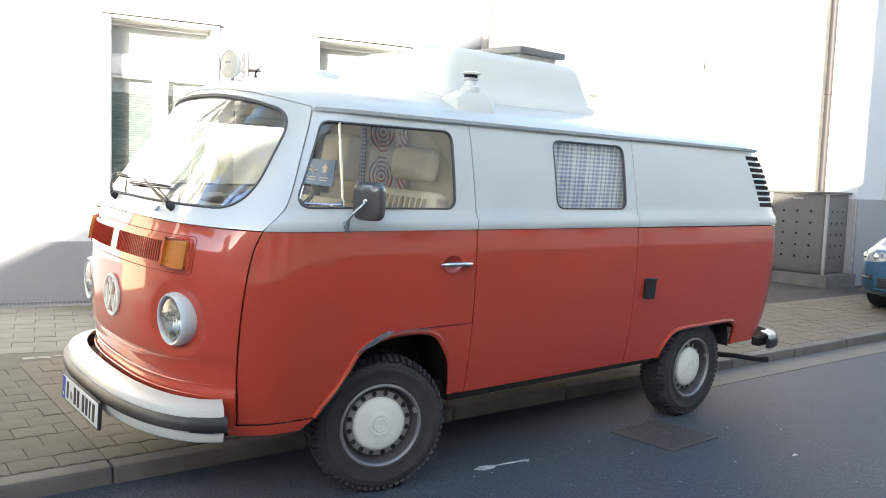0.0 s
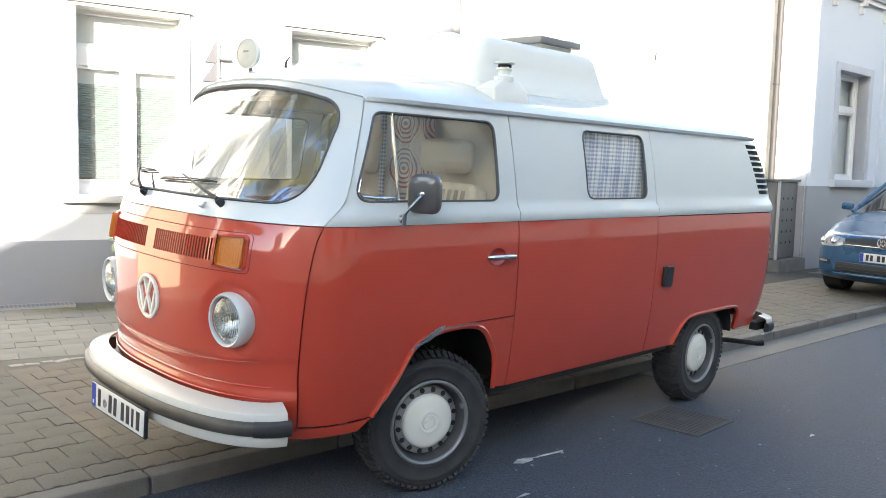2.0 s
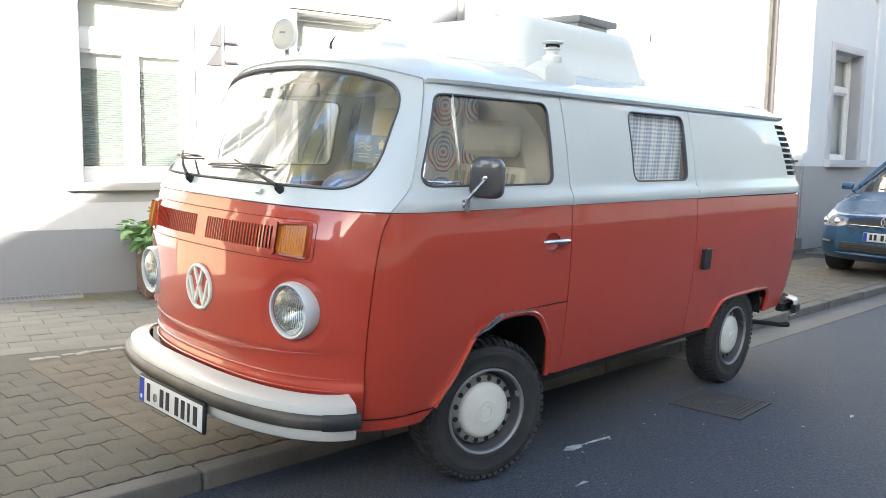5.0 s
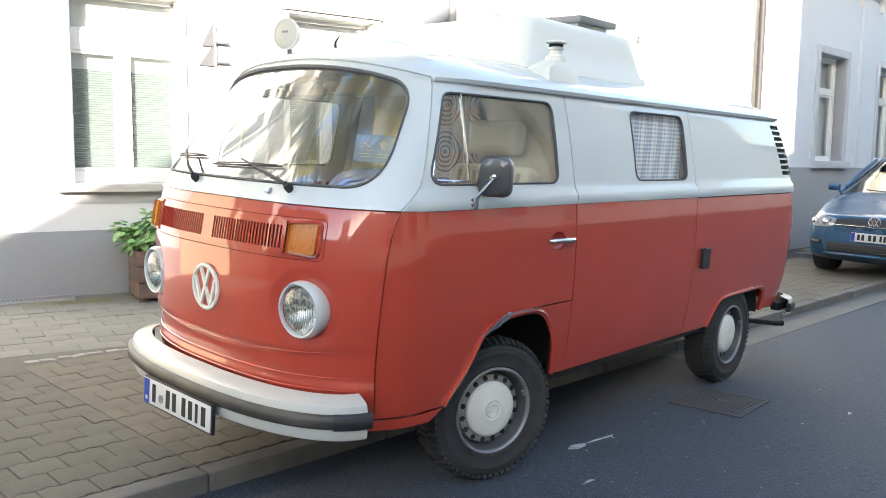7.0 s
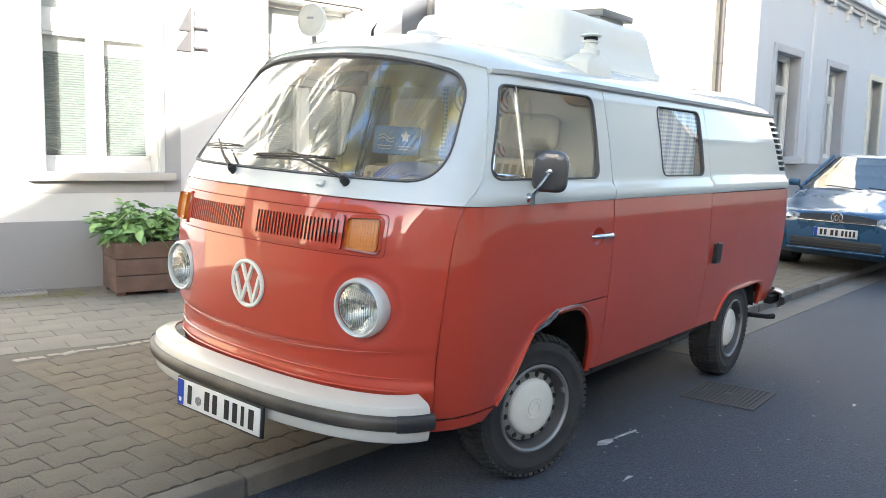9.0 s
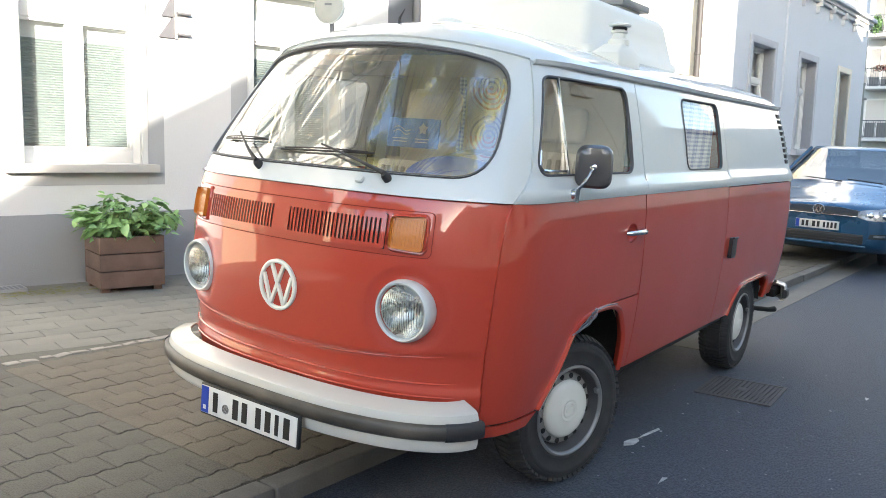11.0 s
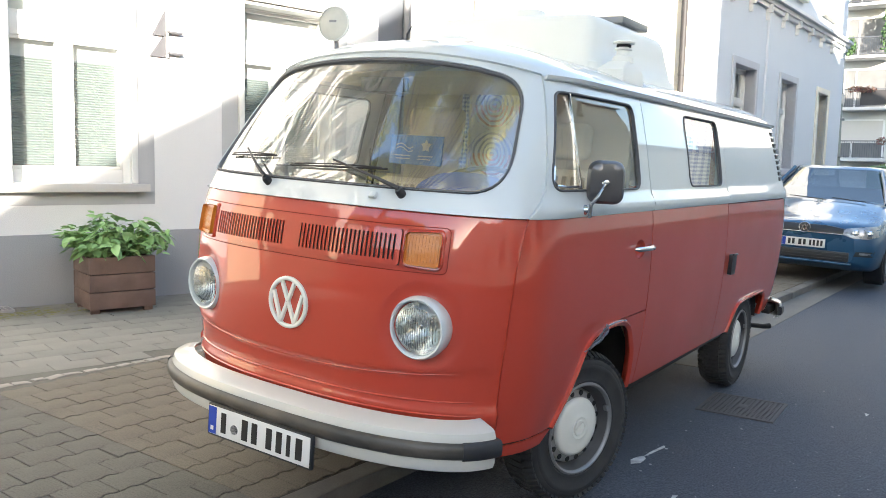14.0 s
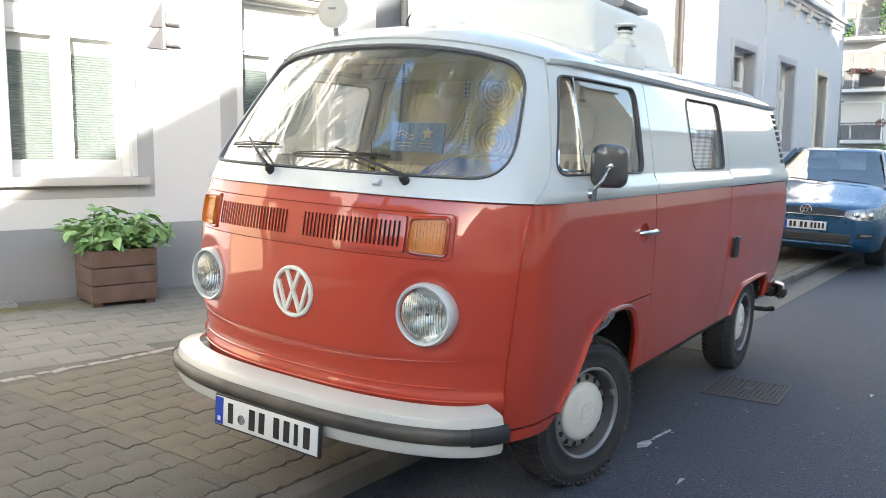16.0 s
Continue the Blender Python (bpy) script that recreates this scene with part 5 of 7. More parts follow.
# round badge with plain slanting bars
EMB_Z = 0.872
em = disc_frame(front(0.0, EMB_Z, -0.001), (-1, 0, -0.015)) @ pose(0, 0, 0, 0, 0, 0)
bm = bmesh.new()
lathe(bm, [(0.096, 0.0), (0.096, 0.009), (0.091, 0.013), (0.086, 0.013), (0.081, 0.009), (0.081, 0.0)], 48, em)
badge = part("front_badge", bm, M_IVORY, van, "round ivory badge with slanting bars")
side_v, up_v = Vector((0, 1, 0)), Vector((0, 0, 1))
org = front(0.0, EMB_Z, 0.0)
for (y0, z0), (y1, z1) in (((0.032, 0.078), (0.0, 0.004)), ((-0.032, 0.078), (0.0, 0.004)), ((0.072, 0.036), (0.034, -0.074)), ((0.034, -0.074), (0.002, 0.002)),
                           ((-0.002, 0.002), (-0.034, -0.074)), ((-0.034, -0.074), (-0.072, 0.036))):
    bm = bmesh.new()
    a, b = org + side_v * y0 + up_v * z0, org + side_v * y1 + up_v * z1
    d = (b - a).normalized()
    w = Vector((1, 0, 0)).cross(d)
    sweep(bm, [(-0.0075, 0.0), (-0.006, 0.010), (0.006, 0.010), (0.0075, 0.0)], [(a, w, Vector((-1, 0, 0))), (b, w, Vector((-1, 0, 0)))])
    part("badge_bar", bm, M_IVORY, badge)

# number plate, its writing as plain bars
PX, PZ = -0.012, 0.405
pl = thing("number_plate", VAN_POSE @ pose(PX, 0.0, PZ, 0, 2.0, 0), "white number plate in a black holder under the bumper", "number plate")
pl.parent = van
pl.matrix_world = VAN_POSE @ pose(PX, 0.0, PZ, 0, 2.0, 0)
for key in ("category",):
    del pl[key]
part("plate_holder", boxes((0.0, 0.016, -0.266, 0.266, -0.062, 0.060), bevel=0.006), M_DARK, pl, "black plastic plate holder")
part("plate_face", boxes((-0.003, 0.0, -0.258, 0.258, -0.053, 0.053), bevel=0.001), M_PLATE, pl)
part("blue_band", boxes((-0.0045, -0.0028, 0.215, 0.256, -0.051, 0.051)), M_BLUEBAND, pl)
part("band_mark", boxes((-0.0055, -0.0044, 0.228, 0.243, -0.038, -0.022)), M_PLATE, pl)
part("seal", lathe(bmesh.new(), [(0.0, 0.0), (0.018, 0.0), (0.018, 0.0018)], 20, disc_frame(Vector((-0.003, 0.117, -0.012)), (-1, 0, 0))), M_STEEL, pl)
for y, w, h in ((0.175, 0.034, 0.076), (0.062, 0.038, 0.076), (0.012, 0.036, 0.076), (-0.062, 0.036, 0.076), (-0.112, 0.036, 0.076), (-0.158, 0.026, 0.076), (-0.208, 0.038, 0.076)):
    part("bar", boxes((-0.0048, -0.0026, y - w / 2 + 0.004, y + w / 2 - 0.004, -h / 2, h / 2)), M_INK, pl)

# wipers
M_WIPER = material("black wiper steel", (0.02, 0.02, 0.022), 0.45, vary=0.4, scale=30, second=(0.07, 0.07, 0.07))


def on_glass(y, z, w):
    s = math.copysign(float(np.interp(abs(y) / HALF(z), _q, _fs)), y)
    return front(s, z, w)


for py, tip, reach in ((-0.412, (-0.105, 1.382), 0.22), (0.20, (0.375, 1.40), 0.16)):
    piv = on_glass(py, 1.297, 0.0)
    bm = bmesh.new()
    lathe(bm, [(0.016, -0.004), (0.016, 0.018), (0.011, 0.028), (0.0, 0.030)], 16, disc_frame(piv, (-0.75, 0, 0.65)))
    wiper = part("wiper", bm, M_WIPER, van, "black windscreen wiper")
    bm = bmesh.new()
    top = on_glass(*tip, 0.03)
    p0 = piv + Vector((-0.02, 0, 0.02))
    mid = p0.lerp(top, 0.3) + Vector((-0.012, 0, 0.006))
    tube(bm, [p0, mid, p0.lerp(top, 0.65) + Vector((-0.008, 0, 0.004)), top], [0.009, 0.006, 0.0045, 0.004], 8)
    part("wiper_arm", bm, M_WIPER, wiper)
    bm = bmesh.new()
    c = tip[0]
    zt = tip[1] - 0.008
    tube(bm, [on_glass(c - 0.9 * reach, zt + 0.003, 0.008), on_glass(c - 0.45 * reach, zt + 0.002, 0.012), on_glass(c, zt, 0.016), on_glass(c + 0.45 * reach, zt - 0.002, 0.012), on_glass(c + 0.9 * reach, zt - 0.005, 0.008)], 0.0032, 6)
    part("blade_bow", bm, M_WIPER, wiper)
    bm = bmesh.new()
    tube(bm, [on_glass(c + reach * (2 * k / 10 - 1), zt - 0.006 * (2 * k / 10 - 1) - 0.004, 0.004) for k in range(11)], 0.004, 6)
    part("wiper_blade", bm, M_RUBBER, wiper)

# washer nozzle, mirror, fuel flap, aerial
bm = bmesh.new()
box(bm, -0.015, 0.015, -0.012, 0.012, -0.006, 0.008, 0.004, disc_frame(on_glass(-0.31, 1.285, 0.004), (-0.7, 0, 0.7)))
part("washer_nozzle", bm, M_WHITE, van)
f_left = flank(-1)
bm = bmesh.new()
foot = f_left(0.795, 1.262, 0.016)
lathe(bm, [(0.0, 0.014), (0.016, 0.012), (0.019, 0.0), (0.019, -0.008)], 16, disc_frame(foot, (0, -1, 0)))
tube(bm, [foot + Vector((0, -0.012, -0.028)), foot + Vector((0, -0.014, 0.022))], 0.011, 10)
mirror_ob = part("wing_mirror", bm, M_CHROME, van, "chrome-armed door mirror with a black housing")
mc = Vector((0.89, -0.868, 1.368))
bm = bmesh.new()
tube(bm, [foot + Vector((0, -0.016, 0.018)), foot + Vector((0.004, -0.04, 0.05)), foot.lerp(mc, 0.72) + Vector((-0.01, -0.02, 0.02)), mc + Vector((-0.03, 0.0, 0.0))], [0.008, 0.007, 0.007, 0.008], 10)
part("mirror_arm", bm, M_CHROME, mirror_ob, "thin chrome mirror arm")
bm = bmesh.new()
msec = [(u, v) for u, v in fillet([(-0.070, -0.082, 0.04), (0.070, -0.082, 0.04), (0.070, 0.082, 0.045), (-0.070, 0.082, 0.045)], 6)]
mm = Matrix.Translation(mc) @ pose(0, 0, 0, 0, 0, -62)
rings = []
for k, off in ((0.55, -0.034), (0.85, -0.030), (0.97, -0.018), (1.0, 0.0), (1.0, 0.010), (0.95, 0.014)):
    rings.append([bm.verts.new(mm @ Vector((u * k, off, v * k))) for u, v in msec])
nn = len(msec)
for a, b in zip(rings, rings[1:]):
    for i in range(nn):
        bm.faces.new((a[i], a[(i + 1) % nn], b[(i + 1) % nn], b[i]))
bm.faces.new(rings[0][::-1])
bm.faces.new(rings[-1])
part("mirror_housing", bm, material("glossy black housing", (0.06, 0.058, 0.06), 0.3, coat=0.9, vary=0.3, scale=8, second=(0.08, 0.078, 0.08)), mirror_ob, "black rounded mirror housing")
bm = bmesh.new()
lathe(bm, [(0.0, 0.014), (0.010, 0.010), (0.013, 0.0)], 12, mm @ pose(0, -0.03, 0, 90))
part("mirror_knuckle", bm, M_CHROME, mirror_ob)
bm = bmesh.new()
fl = fillet([(2.885, 0.815, 0.008), (2.975, 0.812, 0.008), (2.975, 0.932, 0.008), (2.885, 0.935, 0.008)], 3)
flap = part("socket_flap", sheet(fl, [], lambda u, z: f_left(u, z, 0.022), 0.03, lip=0.024), M_DARK, van, "dark plastic power socket flap")
bm = bmesh.new()
tube(bm, [f_left(2.885, 0.935, 0.024), f_left(2.975, 0.932, 0.024)], 0.006, 8)
part("flap_hinge", bm, M_DARK, flap)
# torn trim on the front arch
M_TORN = material("torn blue-grey trim", (0.24, 0.26, 0.30), 0.28, metal=0.5, vary=0.8, scale=30, second=(0.07, 0.075, 0.09), bump=0.4, bump_scale=60)
for k, (out_, z_off, thick) in enumerate(((0.026, 0.010, 0.0065), (0.036, 0.001, 0.006), (0.024, -0.007, 0.0055))):
    bm = bmesh.new()
    r3 = random.Random(20 + k)
    fm = []
    for i, t in enumerate(np.linspace(0, 1, 11)):
        u = 0.878 + 0.187 * t
        z = 0.712 + 0.082 * math.sin(t * 1.45) ** 0.9 + z_off * math.sin(math.pi * t)
        p = f_left(u, z, 0.012 + out_ * math.sin(math.pi * t) ** 0.7 + r3.uniform(-0.003, 0.003))
        tw = math.radians(r3.uniform(-30, 30) + 25 * k)
        size = max(0.15, math.sin(math.pi * min(1, t * 0.92 + 0.05)) ** 0.6)
        up, off = Vector((-0.35, 0, 0.93)), Vector((0, -1, 0.1))
        fm.append((p, (up * math.cos(tw) + off * math.sin(tw)) * size, (off * math.cos(tw) - up * math.sin(tw)) * size))
    sweep(bm, [(-thick, -0.002), (thick, -0.003), (thick * 1.1, 0.001), (0, 0.003), (-thick, 0.002)], fm)
    part("torn_trim", bm, M_TORN, van, "crumpled strip of blue-grey trim on the wheel arch")
bm = bmesh.new()
tp = [f_left(u, z, 0.0165) for u, z in smooth_line([(1.06, 0.784), (1.14, 0.789), (1.22, 0.787), (1.275, 0.780)])]
sweep(bm, [(-0.003, -0.002), (0.003, -0.002), (0.002, 0.002), (-0.002, 0.002)], [(p, Vector((0, 0, 1)), Vector((0, -1, 0))) for p in tp])
part("arch_trim", bm, M_CHROME, van, "thin bright strip on the wheel arch")
# tow bar under the tail and silencer
bm = bmesh.new()
tube(bm, [(4.0, -0.55, 0.30), (4.3, -0.64, 0.265), (4.5, -0.74, 0.235), (4.56, -0.77, 0.235)], [0.02, 0.018, 0.018, 0.022], 10)
part("exhaust_pipe", bm, M_UNDER, van, "dark exhaust pipe under the tail")
bm = bmesh.new()
tube(bm, [(2.2, -0.5, 0.34), (2.9, -0.5, 0.33)], 0.05, 12)
part("heater_duct", bm, M_UNDER, van)

# ---- things on the van's roof ----
def loft(name, mat, rings, parent, label="", cap=True, smooth=50):
    bm = bmesh.new()
    rr = [[bm.verts.new(p) for p in r] for r in rings]
    n = len(rr[0])
    for a, b in zip(rr, rr[1:]):
        for i in range(n):
            bm.faces.new((a[i], a[(i + 1) % n], b[(i + 1) % n], b[i]))
    if cap:
        bm.faces.new(rr[-1])
    return part(name, bm, mat, parent, label, smooth)


def rounded(x0, x1, y0, y1, r, z, n=6):
    return [Vector((x, y, z)) for x, y in fillet([(x0, y0, r), (x1, y0, r), (x1, y1, r), (x0, y1, r)], n)]


roof_box = loft("roof_box", M_GRP, [rounded(1.585, 2.80, -0.465, 0.60, 0.05, 1.86), rounded(1.595, 2.79, -0.46, 0.59, 0.05, 1.905), rounded(1.61, 2.765, -0.445, 0.575, 0.055, 1.915),
                             rounded(1.64, 2.72, -0.425, 0.55, 0.06, 2.02), rounded(1.668, 2.685, -0.412, 0.535, 0.06, 2.10), rounded(1.69, 2.66, -0.392, 0.515, 0.06, 2.134), rounded(1.74, 2.61, -0.345, 0.47, 0.06, 2.150)], van,
                "cream fibreglass roof box with rounded edges")
hatch = part("roof_hatch", boxes((2.25, 2.63, -0.32, 0.12, 2.186, 2.224), bevel=0.006), M_STEEL, van, "grey metal framed roof hatch")
part("hatch_collar", boxes((2.29, 2.59, -0.28, 0.08, 2.13, 2.188), bevel=0.006), M_GRP, hatch)
bm = bmesh.new()
lathe(bm, [(0.11, 2.14), (0.105, 2.17), (0.08, 2.20), (0.04, 2.212), (0.0, 2.215)], 28, Matrix.Translation((1.90, 0.06, 0)))
part("mushroom_vent", bm, M_GRP, van, "cream mushroom roof vent")
bm = bmesh.new()
lathe(bm, [(0.10, 1.90), (0.095, 1.94), (0.075, 1.968), (0.035, 1.981), (0.0, 1.983)], 28, Matrix.Translation((1.21, 0.085, 0)))
part("dome_vent", bm, M_GRP, van, "white domed roof vent")
base = loft("flue_base", M_GRP, [rounded(1.53, 1.79, -0.645, -0.50, 0.01, 1.79, 2), rounded(1.53, 1.78, -0.64, -0.505, 0.01, 1.86, 2), rounded(1.61, 1.74, -0.62, -0.53, 0.01, 1.905, 2)], van, "cream heater flue on a sloped base")
bm = bmesh.new()
lathe(bm, [(0.05, 1.90), (0.048, 1.925), (0.032, 1.935), (0.030, 1.955), (0.040, 1.96), (0.040, 1.968), (0.022, 1.97), (0.022, 1.985), (0.05, 1.988), (0.052, 1.995), (0.03, 2.003), (0.0, 2.005)], 24, Matrix.Translation((1.665, -0.577, 0)))
part("flue_cap", bm, M_GRP, base)
bm = bmesh.new()
lathe(bm, [(0.034, 1.972), (0.034, 1.984)], 16, Matrix.Translation((1.665, -0.577, 0)))
part("flue_gap", bm, M_UNDER, base)
sm = disc_frame(Vector((0.90, 0.532, 2.0)), (-0.97, -0.22, 0.05))
bm = bmesh.new()
lathe(bm, [(0.0, -0.055), (0.035, -0.05), (0.065, -0.025), (0.078, 0.0), (0.080, 0.012), (0.074, 0.016)], 32, sm)
spot = part("spotlight", bm, M_GRP, van, "round white roof spotlight")
bm = bmesh.new()
lathe(bm, [(0.075, 0.012), (0.05, 0.018), (0.0, 0.021)], 32, sm)
part("spot_lens", bm, material("frosted lamp glass", (0.5, 0.5, 0.45), 0.35, vary=0.3, scale=20), spot, "frosted lens")
part("spot_mark", boxes((-0.018, 0.018, 0.004, 0.014, 0.02, 0.0225)), M_STEEL, spot).matrix_local = sm
bm = bmesh.new()
tube(bm, [(0.92, 0.53, 1.86), (0.91, 0.53, 1.93)], 0.012, 8)
part("spot_stand", bm, M_STEEL, spot)
bm = bmesh.new()
tube(bm, [(0.80, 0.033, 1.90), (0.80, 0.033, 1.925), (0.83, 0.033, 1.965)], [0.010, 0.006, 0.002], 8)
part("roof_aerial", bm, M_DARK, van, "short black roof aerial")

# ---- the van's inside ----
M_TRIM = material("beige trim panel", (0.74, 0.65, 0.50), 0.7, vary=0.3, scale=4, second=(0.62, 0.53, 0.40), bump=0.1, bump_scale=60)
M_DASH = material("dark dashboard", (0.05, 0.05, 0.048), 0.5, vary=0.3, scale=9, bump=0.15, bump_scale=120)
M_SEAT = material("blue seat cloth", (0.05, 0.13, 0.45), 0.85, vary=0.4, scale=8, bump=0.3, bump_scale=150)
M_RIBS = material("brown seat piping", (0.42, 0.35, 0.25), 0.7, vary=0.3, scale=9)
M_CARD = material("blue card", (0.04, 0.20, 0.55), 0.5, vary=0.15, scale=6)


def cloth(name, kind):
    m = bpy.data.materials.new(name)
    m.use_nodes = True
    nt = m.node_tree
    p = nt.nodes["Principled BSDF"]
    p.inputs["Roughness"].default_value = 0.9
    co = nt.nodes.new("ShaderNodeTexCoord")
    sep = nt.nodes.new("ShaderNodeSeparateXYZ")
    nt.links.new(co.outputs["Object"], sep.inputs[0])

    def calc(op, a, b=None, c=None):
        n = nt.nodes.new("ShaderNodeMath")
        n.operation = op
        for i, v in enumerate((a, b, c)):
            if v is None:
                continue
            if isinstance(v, (int, float)):
                n.inputs[i].default_value = v
            else:
                nt.links.new(v, n.inputs[i])
        return n.outputs[0]

    mix = nt.nodes.new("ShaderNodeMix")
    mix.data_type = "RGBA"
    if kind == "check":
        sx = calc("GREATER_THAN", calc("SINE", calc("MULTIPLY", sep.outputs[0], 2 * math.pi / 0.022)), 0.0)
        sz = calc("GREATER_THAN", calc("SINE", calc("MULTIPLY", sep.outputs[2], 2 * math.pi / 0.022)), 0.0)
        nt.links.new(calc("MULTIPLY", calc("ADD", sx, sz), 0.5), mix.inputs[0])
        mix.inputs[6].default_value, mix.inputs[7].default_value = (0.84, 0.85, 0.88, 1), (0.28, 0.34, 0.54, 1)
    else:
        def cell(v, p, o):
            return calc("MULTIPLY", calc("SUBTRACT", calc("FRACT", calc("ADD", calc("DIVIDE", calc("SUBTRACT", v, o), p), 0.5)), 0.5), p)
        y, z = cell(sep.outputs[1], 0.245, 0.062), cell(sep.outputs[2], 0.245, 1.443)
        r = calc("SQRT", calc("ADD", calc("MULTIPLY", y, y), calc("MULTIPLY", z, z)))
        ring = calc("GREATER_THAN", calc("SINE", calc("MULTIPLY", r, 2 * math.pi / 0.0245)), 0.2)
        ring = calc("MULTIPLY", ring, calc("LESS_THAN", r, 0.125))
        nt.links.new(ring, mix.inputs[0])
        tone = nt.nodes.new("ShaderNodeMix")
        tone.data_type = "RGBA"
        tone.inputs[6].default_value, tone.inputs[7].default_value = (0.52, 0.17, 0.15, 1), (0.27, 0.26, 0.40, 1)
        nt.links.new(calc("GREATER_THAN", z, 0.0), tone.inputs[0])
        mix.inputs[6].default_value = (0.70, 0.64, 0.63, 1)
        nt.links.new(tone.outputs[2], mix.inputs[7])
    nt.links.new(mix.outputs[2], p.inputs["Base Color"])
    return m


M_RINGS, M_CHECK = cloth("ring pattern curtain cloth", "ring"), cloth("blue and white checked cloth", "check")


def curtain(name, along, a, b, fixed, z0, z1, mat, label, folds=9, depth=0.012):
    bm = bmesh.new()
    rows = []
    for z in np.linspace(z0, z1, 8):
        row = []
        for i in range(folds * 8 + 1):
            t = a + (b - a) * i / (folds * 8)
            off = fixed + depth * math.sin(i / 8 * 2 * math.pi + 0.6 * math.sin(z * 9)) + 0.3 * depth * math.sin(i * 0.37)
            row.append(bm.verts.new((t, off, z) if along == "x" else (off, t, z)))
        rows.append(row)
    for r, s in zip(rows, rows[1:]):
        for i in range(len(r) - 1):
            bm.faces.new((r[i], r[i + 1], s[i + 1], s[i]))
    return part(name, bm, mat, van, label)


curtain("side_curtain", "x", 2.06, 2.80, -0.695, 1.31, 1.69, M_CHECK, "blue and white checked window curtain", 14)
curtain("ring_curtain", "y", -0.17, 0.20, 1.60, 1.05, 1.80, M_RINGS, "curtain printed with concentric rings", 4, 0.008)
curtain("curtain_border", "y", 0.205, 0.25, 1.585, 1.05, 1.80, M_CHECK, "checked curtain border", 2, 0.006)
part("partition", boxes((1.63, 1.66, -0.76, 0.76, 0.45, 1.30), (1.63, 1.66, -0.66, 0.66, 1.30, 1.74)), M_TRIM, van, "beige cab partition")
part("cab_floor", boxes((0.5, 1.63, -0.455, 0.455, 0.52, 0.56)), M_DASH, van)
part("headlining", boxes((0.72, 1.63, -0.60, 0.60, 1.74, 1.765), bevel=0.01), M_TRIM, van, "beige headlining")
bm = bmesh.new()
sec = [(0.0, 0.0), (0.0, 0.20), (0.02, 0.235), (0.30, 0.255), (0.36, 0.235), (0.38, 0.16), (0.36, 0.0)]
sweep(bm, sec, [(Vector((NOSE(1.28) + 0.05 + 0.42 * abs(y / 0.72) ** 2.6, y, 1.04)), Vector((1, 0, 0)), Vector((0, 0, 1))) for y in np.linspace(-0.70, 0.70, 15)])
part("dashboard", bm, M_DASH, van, "dark padded dashboard")
wm = Matrix.Translation((0.70, -0.38, 1.30)) @ pose(0, 0, 0, 0, -28, 0)
bm = bmesh.new()
tube(bm, [wm @ Vector((0.19 * math.cos(a), 0.19 * math.sin(a), 0)) for a in np.linspace(0, 2 * math.pi, 33)], 0.011, 8, caps=False)
tube(bm, [wm @ Vector((0, -0.19, 0)), wm @ Vector((0, 0, -0.03)), wm @ Vector((0, 0.19, 0))], 0.012, 8)
tube(bm, [wm @ Vector((0, 0, -0.02)), wm @ Vector((-0.05, 0, -0.40))], 0.02, 8)
part("steering_wheel", bm, M_DASH, van, "large dark steering wheel")
for sg in (-1, 1):
    seat = part("seat", boxes((0.92, 1.42, sg * 0.40 - 0.25, sg * 0.40 + 0.25, 0.78, 0.95), bevel=0.05), M_TRIM, van, "ribbed beige cab seat")
    bm = bmesh.new()
    box(bm, -0.06, 0.06, -0.24, 0.24, 0.0, 0.40 if sg > 0 else 0.50, 0.045, Matrix.Translation((1.38, sg * 0.40, 0.90)) @ pose(0, 0, 0, 0, 12, 0), seg=4)
    sb = part("seat_back", bm, M_TRIM, seat)
    for k in range(9):
        bm = bmesh.new()
        box(bm, -0.067, -0.054, -0.012, 0.012, 0.05, 0.36 if sg > 0 else 0.46, 0.005, Matrix.Translation((1.38, sg * 0.40 - 0.18 + 0.045 * k, 0.90)) @ pose(0, 0, 0, 0, 12, 0))
        part("seat_rib", bm, M_RIBS, sb)
    bm = bmesh.new()
    box(bm, -0.05, 0.05, -0.16, 0.16, 0.0, 0.27 if sg > 0 else 0.17, 0.05, Matrix.Translation((1.50, sg * 0.36, 1.40 if sg > 0 else 1.44)) @ pose(0, 0, 0, 0, 8, 0), seg=4)
    part("headrest", bm, M_TRIM, seat, "beige padded headrest")
# blue cloth lying on the dashboard
bm = bmesh.new()
rows = []
for i in range(9):
    a = math.pi / 2 * i / 8
    rows.append([bm.verts.new((0.60 + (0.13 + 0.012 * math.sin(3 * b)) * math.cos(a) * math.cos(b), -0.44 + (0.22 + 0.02 * math.sin(4 * b + 1)) * math.cos(a) * math.sin(b), 1.27 + 0.105 * math.sin(a) + 0.008 * math.sin(5 * b) * math.cos(a))) for b in np.linspace(0, 2 * math.pi, 29)[:-1]])
for r, s in zip(rows, rows[1:]):
    for k in range(28):
        bm.faces.new((r[k], r[(k + 1) % 28], s[(k + 1) % 28], s[k]))
bmesh.ops.remove_doubles(bm, verts=bm.verts, dist=0.0005)
cloth_ = part("blue_cloth", bm, M_SEAT, None, "crumpled blue cloth on the dashboard")
cloth_.matrix_world = VAN_POSE
tagged(cloth_, "crumpled blue cloth lying on the dark dashboard", "cloth")
